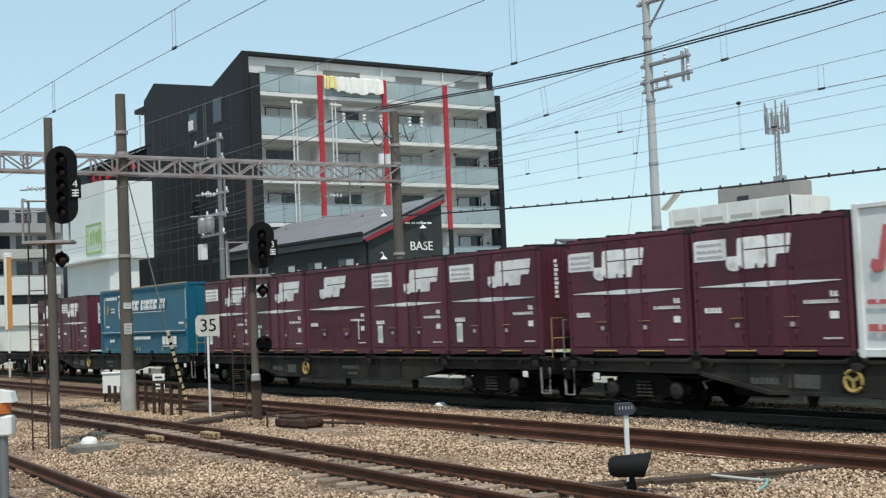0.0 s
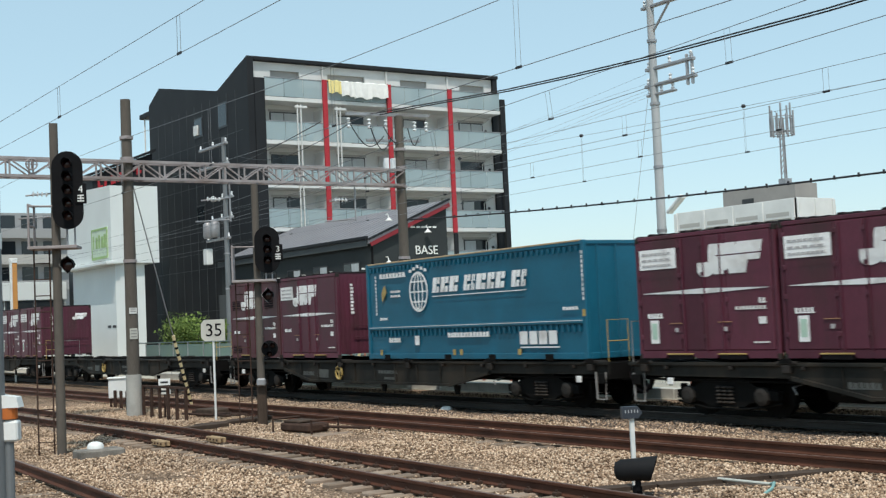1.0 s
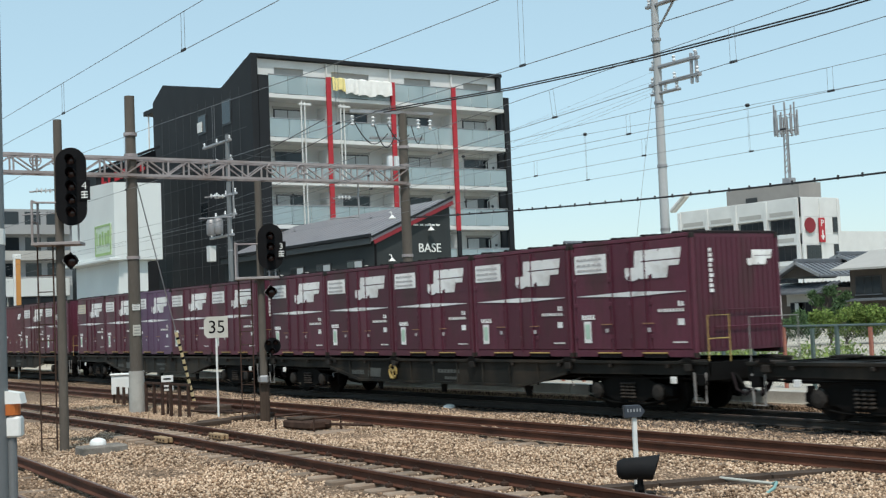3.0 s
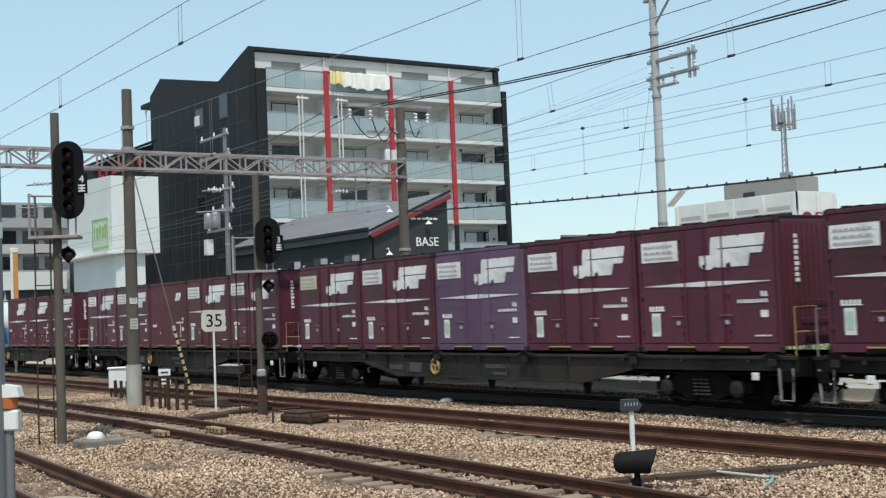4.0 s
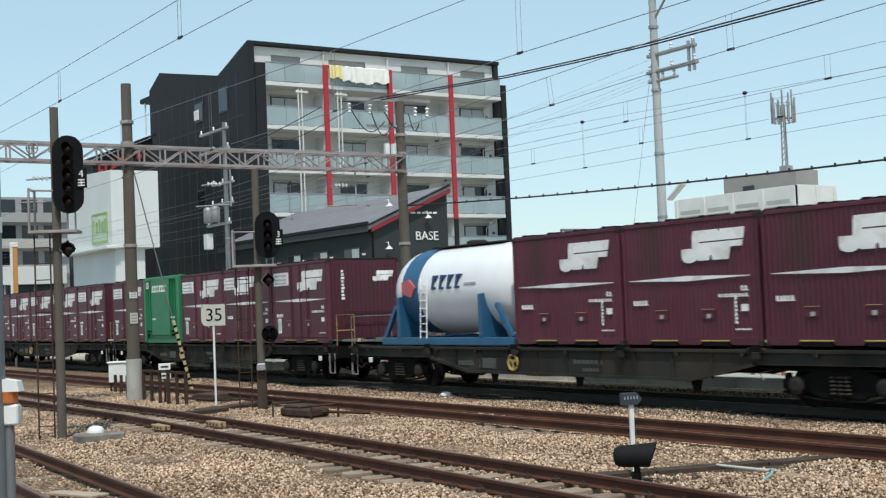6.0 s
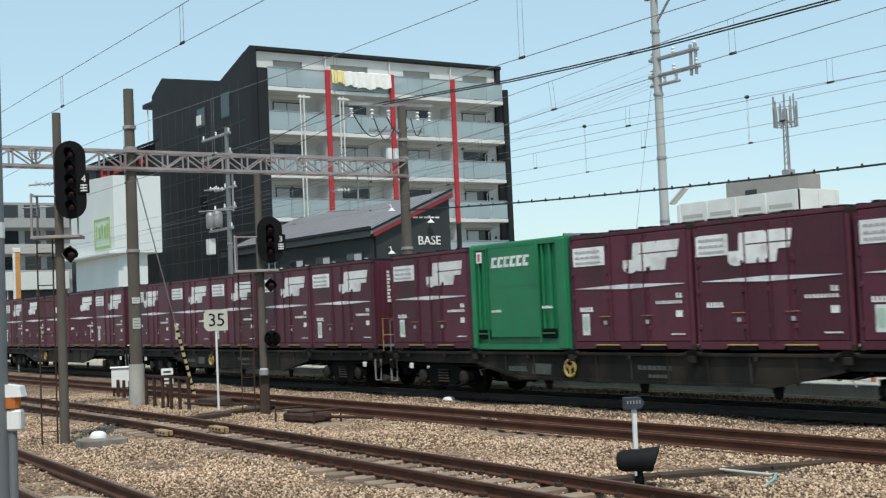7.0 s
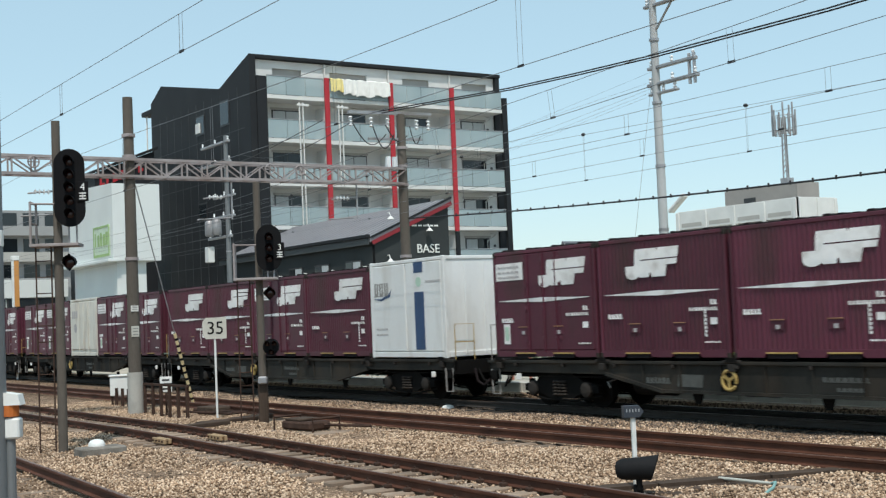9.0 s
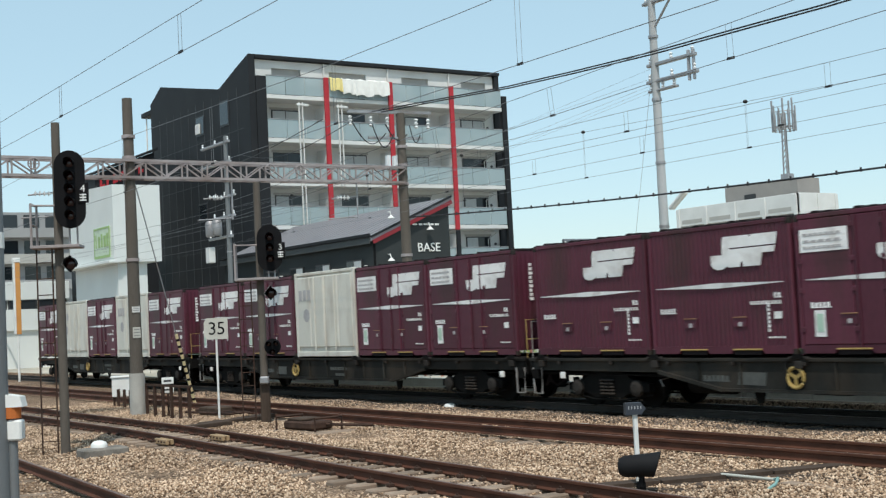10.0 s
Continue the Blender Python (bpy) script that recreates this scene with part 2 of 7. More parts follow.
M_TRUSS = mat("weathered_truss_steel", (0.33, 0.295, 0.29), 0.6, 0.1, var=0.25, scale=2, stain=(0.2, 0.14, 0.115), stain_amt=0.7)
M_BLACK = mat("matt_black_paint", (0.008, 0.008, 0.009), 0.85, var=0.2)
M_HOOD = mat("hood_black_paint", (0.012, 0.012, 0.013), 0.7, var=0.2)
M_LENS = mat("dark_signal_lens", (0.03, 0.012, 0.012), 0.1)
M_WHITE = mat("white_enamel", (0.78, 0.78, 0.75), 0.5, var=0.08, stain=(0.55, 0.52, 0.47), stain_amt=0.4)
M_SIGN = mat("pale_sign_board", (0.54, 0.53, 0.47), 0.6, var=0.1, stain=(0.45, 0.42, 0.36), stain_amt=0.5)
M_WIRE = mat("dark_wire", (0.035, 0.035, 0.038), 0.6, 0.3)
M_WIREGREY = mat("weathered_copper_wire", (0.2, 0.21, 0.22), 0.6, 0.2)
# near-black colour paints the train's shadow onto sleepers and rails, with some grime
M_DARKSLEEPER = mat("shaded_grimy_sleeper", (0.03, 0.025, 0.021), 0.9, var=0.3)
M_PORC = mat("white_porcelain", (0.75, 0.76, 0.76), 0.2)
M_RUST = mat("rusted_iron", (0.06, 0.036, 0.027), 0.85, var=0.4, scale=6, bump=0.2)
M_TIMBER = mat("creosoted_timber", (0.07, 0.05, 0.038), 0.85, var=0.35, scale=3, fine=40, bump=0.25, stretch=(1, 1, 0.2))
M_CLAD = mat("charcoal_cladding", (0.022, 0.0235, 0.026), 0.6, var=0.14, scale=0.6, fine=18, stain=(0.03, 0.031, 0.033), stain_amt=0.5, stain_scale=0.3)
M_CLAD2 = mat("grey_green_cladding", (0.038, 0.043, 0.044), 0.6, var=0.12, scale=0.6, fine=18)
M_PANEL = mat("mid_grey_panel", (0.08, 0.086, 0.088), 0.6, var=0.1, scale=0.8, spread=0.15)
M_OFFWHITE = mat("off_white_render", (0.66, 0.66, 0.64), 0.8, var=0.07, scale=0.6, fine=20, stain=(0.5, 0.5, 0.48), stain_amt=0.35, stain_scale=0.4)
M_BEIGE = mat("beige_tile_wall", (0.4, 0.385, 0.36), 0.75, var=0.08, scale=0.8, fine=20)
M_REDTRIM = mat("red_metal_trim", (0.42, 0.02, 0.03), 0.45, var=0.12)
M_ROOFGREY = mat("grey_metal_roof", (0.27, 0.265, 0.28), 0.5, 0.2, var=0.12, scale=0.6, stain=(0.3, 0.26, 0.26), stain_amt=0.5)
M_TILE = mat("grey_roof_tile", (0.125, 0.135, 0.15), 0.55, var=0.2, scale=0.8, fine=14, bump=0.1, spread=0.15)
M_TILEBROWN = mat("weathered_brown_tile", (0.2, 0.185, 0.155), 0.7, var=0.3, scale=0.8, fine=14)
M_STUCCO = mat("grey_stucco", (0.29, 0.285, 0.27), 0.85, var=0.1, scale=0.8, fine=30, bump=0.08, stain=(0.17, 0.17, 0.165), stain_amt=0.4)
M_WOODDARK = mat("dark_timber_wall", (0.07, 0.055, 0.045), 0.8, var=0.25, scale=1.5, stretch=(1, 1, 0.2))
M_FRAME = mat("dark_window_frame", (0.05, 0.05, 0.052), 0.4, 0.4)
M_GREENPOST = mat("faded_green_post", (0.085, 0.125, 0.12), 0.6, var=0.25)
M_ORANGEPOST = mat("faded_red_post", (0.36, 0.14, 0.1), 0.65, var=0.25)
M_PAVE = mat("lit_concrete_kerb", (0.5, 0.49, 0.45), 0.85, var=0.2, scale=1.2, fine=25, bump=0.1, stain=(0.26, 0.24, 0.2), stain_amt=0.7)
M_LEAF = stone_mat("broad_leaf", (0.08, 0.14, 0.025), (0.15, 0.23, 0.045), (0.28, 0.36, 0.09), 3)
M_LEAFDARK = stone_mat("dark_leaf", (0.025, 0.06, 0.02), (0.05, 0.1, 0.035), (0.09, 0.15, 0.05), 3)
M_BARK = mat("bark", (0.1, 0.08, 0.06), 0.9, var=0.3)
M_CLOTH = mat("white_bedding", (0.8, 0.79, 0.75), 0.9, var=0.08, scale=3)
M_CLOTHY = mat("yellow_bedding", (0.78, 0.66, 0.28), 0.9, var=0.08, scale=3)
M_ORANGELAMP = mat("orange_lamp_glass", (0.5, 0.14, 0.03), 0.3)
M_CARWHITE = mat("white_car_paint", (0.72, 0.73, 0.74), 0.2, coat=0.6, var=0.03)
M_CARDARK = mat("dark_car_paint", (0.04, 0.05, 0.055), 0.2, coat=0.6, var=0.03)
M_CARRED = mat("red_car_paint", (0.45, 0.04, 0.07), 0.25, coat=0.6, var=0.03)
M_YSTRIPE = mat("yellow_guard_plastic", (0.85, 0.7, 0.4), 0.5, var=0.12)
M_GREYTUBE = mat("grey_painted_tube", (0.16, 0.17, 0.175), 0.5, var=0.1)
M_HOSE = mat("turquoise_hose", (0.2, 0.36, 0.34), 0.5)
M_ORANGEBOARD = mat("orange_board", (0.6, 0.27, 0.07), 0.5, var=0.1)
M_NAVYSHUT = mat("navy_shutter", (0.04, 0.07, 0.12), 0.6)
M_YSTRIPE2 = mat("yellow_sleeve_plastic", (0.7, 0.42, 0.05), 0.5, var=0.1)
M_REDDARK = mat("dark_red_trim", (0.22, 0.012, 0.02), 0.5, var=0.1)
M_PALERAIL = mat("pale_pink_rail", (0.5, 0.36, 0.32), 0.6, var=0.2)
M_HUT = mat("grey_brown_render", (0.3, 0.28, 0.26), 0.85, var=0.12, scale=0.6)
M_SHOP = mat("white_shop_render", (0.7, 0.73, 0.71), 0.75, var=0.05, scale=0.5, stain=(0.66, 0.68, 0.66), stain_amt=0.4, stain_scale=0.3)
M_FLATS = mat("distant_grey_wall", (0.3, 0.3, 0.3), 0.85, var=0.1, scale=0.4)
for m_ in (M_BLACK, M_HOOD, M_CLAD, M_CLAD2, M_PANEL, M_TIMBER, M_POLEDARK, M_RUST, M_RAIL, M_STONE, M_STONEDARK, M_GROUND, M_SLEEPER):
    m_.node_tree.nodes["Principled BSDF"].inputs["Specular IOR Level"].default_value = 0.15
M_JOINT = mat("tan_insulating_resin", (0.36, 0.24, 0.13), 0.7, var=0.2, scale=6)
M_ROUGHCONC = mat("rough_stained_concrete", (0.2, 0.18, 0.155), 0.95, var=0.35, scale=5, fine=40, bump=0.5, stain=(0.09, 0.075, 0.06), stain_amt=0.8, stain_scale=4)
M_PLANK = mat("bleached_plank", (0.4, 0.32, 0.24), 0.85, var=0.25, scale=3, fine=50, bump=0.2, stretch=(0.3, 3, 1))
M_SIGNGREEN = mat("green_shop_sign", (0.3, 0.45, 0.16), 0.5)
M_SIGNPALE = mat("pale_green_sign", (0.55, 0.66, 0.5), 0.5)


def glass_mat(name, tint, rough=0.05, alpha=1.0):
    m = bpy.data.materials.new(name)
    m.use_nodes = True
    p = m.node_tree.nodes["Principled BSDF"]
    p.inputs["Base Color"].default_value = (*tint, 1)
    p.inputs["Roughness"].default_value, p.inputs["Alpha"].default_value = rough, alpha
    p.inputs["IOR"].default_value = 1.5
    return m


M_GLASS = glass_mat("window_glass", (0.02, 0.024, 0.028))
M_BALGLASS = glass_mat("frosted_balcony_glass", (0.42, 0.52, 0.54), 0.25, 0.62)
M_FENCEPANEL = glass_mat("green_fence_panel", (0.25, 0.36, 0.33), 0.4, 0.5)
M_CURTAIN = mat("pale_curtain", (0.5, 0.52, 0.52), 0.9, var=0.12, scale=4, stretch=(6, 6, 0.3))

# ---- ground ----
b = B()
b.add([(-4000, -4000, -0.22), (4000, -4000, -0.22), (4000, 2.75, -0.22), (-4000, 2.75, -0.22), (-4000, 2.8, 0.0), (4000, 2.8, 0.0), (4000, 4000, 0.0), (-4000, 4000, 0.0)],
      [(0, 1, 2, 3), (3, 2, 5, 4), (4, 5, 6, 7)])
ground = tagged(part("ground", b, M_GROUND), "brown gravel ground along the railway lines", "ground", kind="structure")
b = B()
b.box(-400, 400, 3.2, 300, 0.0, 0.012)
tagged(part("yard_pavement", b, M_LOT), "pale worn asphalt of the yard behind the fence", "pavement", kind="structure")


def y_three(x):
    """The middle of the third line, which bends away a little."""
    return -7.56 - (0.042 * (x - 2) if x > 2 else 0.0)


def y_four(x):
    return -12.48 - 0.058 * (x - 10.86)


def stones(name, n, x0, x1, y0, y1, z, size, material, label, keep, seed):
    """Loose stones scattered over a stretch of ground: irregular eight-sided lumps."""
    rs = np.random.RandomState(seed)
    # thinner far from the near end
    xs = x1 - (x1 - x0) * rs.rand(n) ** 1.5
    ys = y0 + (y1 - y0) * rs.rand(n)
    ok = np.array([keep(x, y) for x, y in zip(xs, ys)])
    xs, ys = xs[ok], ys[ok]
    n = len(xs)
    s = size * (0.55 + 0.9 * rs.rand(n))
    base = np.array([(1, 0, 0), (-1, 0, 0), (0, 1, 0), (0, -1, 0), (0, 0, 1), (0, 0, -1)], float)
    faces = np.array([(0, 2, 4), (2, 1, 4), (1, 3, 4), (3, 0, 4), (2, 0, 5), (1, 2, 5), (3, 1, 5), (0, 3, 5)])
    v = base[None] * (0.6 + 0.5 * rs.rand(n, 6, 1)) + 0.25 * (rs.rand(n, 6, 3) - 0.5)
    a = rs.rand(n) * 6.283
    c, sn = np.cos(a), np.sin(a)
    tilt = (rs.rand(n) - 0.5) * 1.6
    ct, st = np.cos(tilt), np.sin(tilt)
    vx, vy, vz = v[..., 0], v[..., 1] * 0.8, v[..., 2] * 0.75
    vy, vz = vy * ct[:, None] - vz * st[:, None], vy * st[:, None] + vz * ct[:, None]
    wx = (vx * c[:, None] - vy * sn[:, None]) * s[:, None] + xs[:, None]
    wy = (vx * sn[:, None] + vy * c[:, None]) * s[:, None] + ys[:, None]
    heap = 0.025 * np.sin(xs * 1.3 + ys * 0.7) + 0.02 * np.sin(ys * 2.1 - xs * 0.6)
    wz = vz * s[:, None] + (z + heap + 0.02 * rs.rand(n))[:, None]
    verts = np.stack([wx, wy, wz], -1).reshape(-1, 3)
    tri = (faces[None] + 6 * np.arange(n)[:, None, None]).reshape(-1, 3)
    me = bpy.data.meshes.new(name)
    me.vertices.add(len(verts))
    me.vertices.foreach_set("co", verts.ravel())
    me.loops.add(tri.size)
    me.loops.foreach_set("vertex_index", tri.ravel().astype(np.int32))
    me.polygons.add(len(tri))
    me.polygons.foreach_set("loop_start", np.arange(0, tri.size, 3, dtype=np.int32))
    me.update()
    me.validate()
    me.materials.append(material)
    return tagged(new(name, me), label, "ballast", kind="stuff")


def off_rails(x, y):
    for c in (1.225, -3.05, y_three(x), y_four(x)):
        if abs(abs(y - c) - 0.565) < 0.075:
            return False
        if abs(y - c) < 0.5 and c < -4 and RNG.random() < 0.72:
            return False
    return True


stones("track_ballast", 230000, -14, 24, -14.5, 0.3, -0.205, 0.029, M_STONE, "loose pale brown crushed stone between the rails", off_rails, 3)
stones("track_ballast", 30000, -26, 24, -9.3, -6.4, -0.205, 0.03, M_STONEDARK, "darker oily crushed stone along one line", lambda x, y: off_rails(x, y) and abs(y - y_three(x) + 0.2) < 1.0 + 0.35 * math.sin(x), 4)
stones("track_ballast", 22000, -20, 24, -0.6, 2.4, -0.2, 0.036, M_STONESHADE, "iron-dusty crushed stone under the train, tinted dark like its shadow", off_rails, 5)


# ---- tracks ----
PROFILE = [(-0.064, -0.153), (0.064, -0.153), (0.064, -0.143), (0.012, -0.125), (0.009, -0.05), (0.033, -0.036), (0.033, -0.006), (0.027, 0.0), (-0.027, 0.0), (-0.033, -0.006), (-0.033, -0.036), (-0.009, -0.05), (-0.012, -0.125), (-0.064, -0.143)]


def rail(pts, parent, name="rail", dark=False):
    b = B()
    n = len(PROFILE)
    vs = []
    for i, (x, y) in enumerate(pts):
        x0, y0 = pts[max(i - 1, 0)]
        x1, y1 = pts[min(i + 1, len(pts) - 1)]
        d = math.hypot(x1 - x0, y1 - y0)
        nx, ny = -(y1 - y0) / d, (x1 - x0) / d
        vs += [(x + nx * u, y + ny * u, z) for u, z in PROFILE]
    fs = [(j * n + i, j * n + (i + 1) % n, (j + 1) * n + (i + 1) % n, (j + 1) * n + i) for j in range(len(pts) - 1) for i in range(n)]
    fs += [tuple(range(n)), tuple(range((len(pts) - 1) * n, len(pts) * n))]
    b.add(vs, fs)
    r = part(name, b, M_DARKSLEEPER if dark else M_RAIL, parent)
    t = B()
    t.add([(v[0], v[1], 0.003) for j in range(len(pts)) for v in (vs[j * n + 7], vs[j * n + 8])], [(2 * j, 2 * j + 1, 2 * j + 3, 2 * j + 2) for j in range(len(pts) - 1)])
    part("running_surface", t, M_RAILTOP, r, "worn bright running surface")
    return r


SLEEPER = B().soft(-0.12, 0.12, -1.0, 1.0, -0.3, -0.155, 0.02).mesh("sleeper", M_SLEEPER)
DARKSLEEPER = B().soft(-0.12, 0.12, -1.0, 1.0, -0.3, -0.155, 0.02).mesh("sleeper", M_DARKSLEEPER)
CLIP = B().soft(-0.05, 0.05, -0.045, 0.045, -0.155, -0.1, 0.012).rod((0, 0, -0.11), (0, 0, -0.075), 0.018, n=6).mesh("rail_clip", M_RUST)


def track(name, label, yc, x0, x1, s0, s1, clips, step=0.6, dark=False):
    t = thing(name, label, "railway track", kind="structure")
    xs = sorted(set([x0, -60, -30, -10, 0, 2, 5, 10, 15, 20, 26, x1]))
    for s in (-1, 1):
        rail([(x, yc(x) + s * 0.565) for x in xs], t, dark=dark)
    n = int((s1 - s0) / step)
    for i in range(n):
        x = s0 + i * step + RNG.uniform(-0.03, 0.03)
        a = math.degrees(math.atan2(yc(x + 0.5) - yc(x - 0.5), 1.0))
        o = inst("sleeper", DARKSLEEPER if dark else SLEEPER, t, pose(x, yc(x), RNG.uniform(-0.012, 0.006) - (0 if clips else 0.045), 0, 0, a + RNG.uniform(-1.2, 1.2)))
        if clips and x > -8:
            for y in (-0.66, -0.47, 0.47, 0.66):
                inst("rail_clip", CLIP, o, pose(0, y, 0))
    return t


# dark=True gives this line the colour that holds the train's shadow
track("track_1", "railway track under the freight train, grimy and coloured dark like its shadow", lambda x: 1.225, -400, 60, -14, 24, False, dark=True)
track("track_2", "rusty railway track half sunk in ballast", lambda x: -3.05, -400, 60, -8, 23, False)
track("track_3", "rusty railway track with dusty sleepers", y_three, -400, 60, -16, 23, True)
track("track_4", "rusty siding track buried in gravel", y_four, -60, 40, 6, 22, False, 1.9)

# crossover rails between the lines
cross = thing("crossover", "rusty crossover rails and dark timbers between two tracks", "railway track", kind="structure")
for i, (p, q) in enumerate((((16.1, -7.6), (16.57, -6.23)), ((16.58, -6.2), (17.1, -4.72)), ((17.11, -4.69), (17.66, -3.2)))):
    part("flat_timber", B().beam((*p, -0.175), (*q, -0.17), 0.3, 0.07), M_TIMBER, cross, "dark weathered longitudinal timber")
for i in range(5):
    x, y = 16.9 + i * 0.3, -6.6 + i * 0.75
    b = B().soft(-0.12, 0.12, -1.15, 1.15, -0.2, -0.1, 0.015)
    t = part("timber", b, M_TIMBER, cross)
    t.matrix_local = pose(x, y, -0.085, 0, 0, -62 + 4 * i)
for i, (x, y) in enumerate(((0.95, -6.2), (0.3, -5.0), (-0.2, -3.9))):
    t = part("timber", B().soft(-0.14, 0.14, -0.95, 0.95, -0.2, -0.1, 0.015), M_TIMBER, cross)
    t.matrix_local = pose(x, y, 0.0, 0, 0, 14)

# insulated joints of the third line and a plank in the siding
for x, y in ((4.7, -8.41), (5.05, -7.38)):
    j = thing("rail_joint", "tan insulated fish plate on a rusty rail", "rail joint", (x, y, 0), -2.4, "insulated rail joints")
    for dy in (-0.05, 0.05):
        part("fish_plate", B().soft(-0.36, 0.36, dy - 0.03, dy + 0.03, -0.13, -0.03, 0.01), M_JOINT, j)
    for k in range(4):
        part("bolt", B().rod((-0.27 + 0.18 * k, -0.1, -0.08), (-0.27 + 0.18 * k, 0.1, -0.08), 0.02, n=6), M_RUST, j)
for x, y, a in ((12.45, -12.5, 24), (13.5, -12.75, 21)):
    pk = thing("plank", "pale weathered plank lying in the siding", "plank", (x, y, -0.17), a, "planks in the siding")
    part("board", B().soft(-0.45, 0.45, -0.14, -0.01, 0.0, 0.04, 0.008), M_PLANK, pk)
    part("board", B().soft(-0.42, 0.47, 0.01, 0.14, 0.0, 0.035, 0.008), M_PLANK, pk)

# concrete kerb behind the train's line
kerb = thing("kerb", "sunlit concrete kerb blocks with stained joints", "kerb", kind="structure")
for i in range(26):
    x = -27 + i * 2.0
    part("kerb_block", B().soft(x, x + 1.985, 3.3, 3.58, -0.3, 0.26 + RNG.uniform(-0.008, 0.008), 0.015), M_PAVE, kerb)

# ---- gantry ----
gan = thing("catenary_gantry", "weathered lattice steel gantry on concrete poles across the tracks", "gantry")
GX = -5.63
for y, nm in ((-5.25, "pole"), (3.83, "pole"), (-16.0, "pole")):
    b = B()
    b.rod((GX, y, -0.25), (GX, y, 8.74), 0.185, 0.14, 16)
    p = part(nm, b, M_POLEDARK, gan, smooth=True)
    if y == -5.25:
        part("pale_base", B().rod((GX, y, -0.25), (GX, y, 0.96), 0.222, 0.215, 16), M_CONC, p, "pale concrete sleeve round the foot", smooth=True)
        for z, h in ((2.66, 0.17), (1.95, 0.3)):
            q = part("number_plate", B().soft(GX + 0.165, GX + 0.18, y - 0.13, y + 0.09, z, z + h, 0.004), M_WHITE if z > 2.3 else M_SIGN, p, "small white plate with bars")
            bb = B()
            for k in range(3):
                bb.box(GX + 0.181, GX + 0.184, y - 0.1, y + 0.06, z + 0.05 + k * h * 0.28, z + 0.05 + k * h * 0.28 + h * 0.12)
            part("print", bb, M_STUCCO, q)
    for z in (4.1, 6.4, 7.0, 7.6):
        part("steel_band", B().rod((GX, y, z), (GX, y, z + 0.09), 0.19, n=14), M_TRUSS, p)
for dx in (-0.2, 0.2):
    for z in (6.47, 6.95):
        part("chord", B().beam((GX + dx, -16.2, z), (GX + dx, 3.75, z), 0.075, 0.075), M_TRUSS, gan)
k = 0
y = -16.0
while y < 3.3:
    b = B()
    u, v = (6.5, 6.92) if k % 2 else (6.92, 6.5)
    for dx in (-0.2, 0.2):
        b.beam((GX + dx, y, u), (GX + dx, y + 0.62, v), 0.05, 0.035)
        b.beam((GX + dx, y, 6.5), (GX + dx, y, 6.92), 0.045, 0.035)
    for z in (6.47, 6.95):
        b.beam((GX - 0.2, y, z), (GX + 0.2, y + 0.62 * (1 if k % 2 else 0.5), z), 0.04, 0.03)
    part("lattice_brace", b, M_TRUSS, gan)
    y += 0.62
    k += 1
# hangers that carry the overhead wires
for y, zc in ((1.2, 5.13), (-3.05, 5.09), (-8.1, 5.15), (-12.0, 5.3)):
    b = B()
    b.rod((GX, y + 0.9, 6.45), (GX, y + 0.9, zc + 0.2), 0.03, n=6)
    b.rod((GX, y + 0.9, zc + 0.25), (GX, y - 0.2, zc + 0.18), 0.022, n=6)
    b.rod((GX, y + 0.9, zc + 0.9), (GX, y, zc + 0.8), 0.025, n=6)
    part("hanger_arm", b, M_GALV, gan)
    string = [(r_, -0.03 + 0.03 * q) for q, r_ in enumerate((0.02, 0.075, 0.025, 0.025) * 4)]
    part("insulator", B().lathe((GX, y + 0.2, zc + 0.85), string, 8, "y"), M_PORC, gan, "white porcelain insulator string")
for y in (-8.0, -7.4, 0.0, -1.0):
    b = B()
    b.line([(GX + 0.28, y + 0.15 * math.cos(2 * math.pi * i / 14), 6.78 + 0.15 * math.sin(2 * math.pi * i / 14)) for i in range(15)], 0.022, 6)
    b.beam((GX + 0.28, y - 0.15, 6.78), (GX + 0.28, y + 0.15, 6.78), 0.03, 0.03)
    b.beam((GX + 0.28, y, 6.63), (GX + 0.28, y, 6.93), 0.03, 0.03)
    part("pulley", b, M_TRUSS, gan)

# cross arm, insulators and jumper cables at the far pole
arm = part("cross_arm", B().beam((GX, 1.9, 8.72), (GX, 5.0, 8.8), 0.09, 0.1), M_GALV, gan)
part("cross_arm", B().beam((GX, 2.6, 7.9), (GX, 4.6, 7.95), 0.07, 0.08), M_GALV, gan)
for y in (1.95, 2.7, 3.3, 4.4, 4.85):
    string = [(r_, -0.24 + 0.04 * q) for q, r_ in enumerate((0.03, 0.075, 0.03) * 3)]
    part("insulator", B().lathe((GX + 0.05, y, 8.5), string, 10), M_PORC, gan, "white porcelain insulator")
for y0, y1, dz in ((2.0, 3.2, 0.5), (2.7, 3.5, 0.6), (3.2, 4.0, 0.35), (4.1, 4.5, 0.4)):
    pts = [(GX + 0.1, y0 + (y1 - y0) * i / 10, 8.35 - dz * math.sin(math.pi * i / 10) - 0.3 * i / 10) for i in range(11)]
    part("jumper_cable", B().line(pts, 0.018, 6), M_WIRE, gan)
for y in (3.3, 3.55):
    b = B()
    b.soft(GX - 0.08, GX + 0.08, y - 0.07, y + 0.07, 6.9, 7.35, 0.02)
    part("switch_box", b, M_PORC, gan, "pale switch housing")

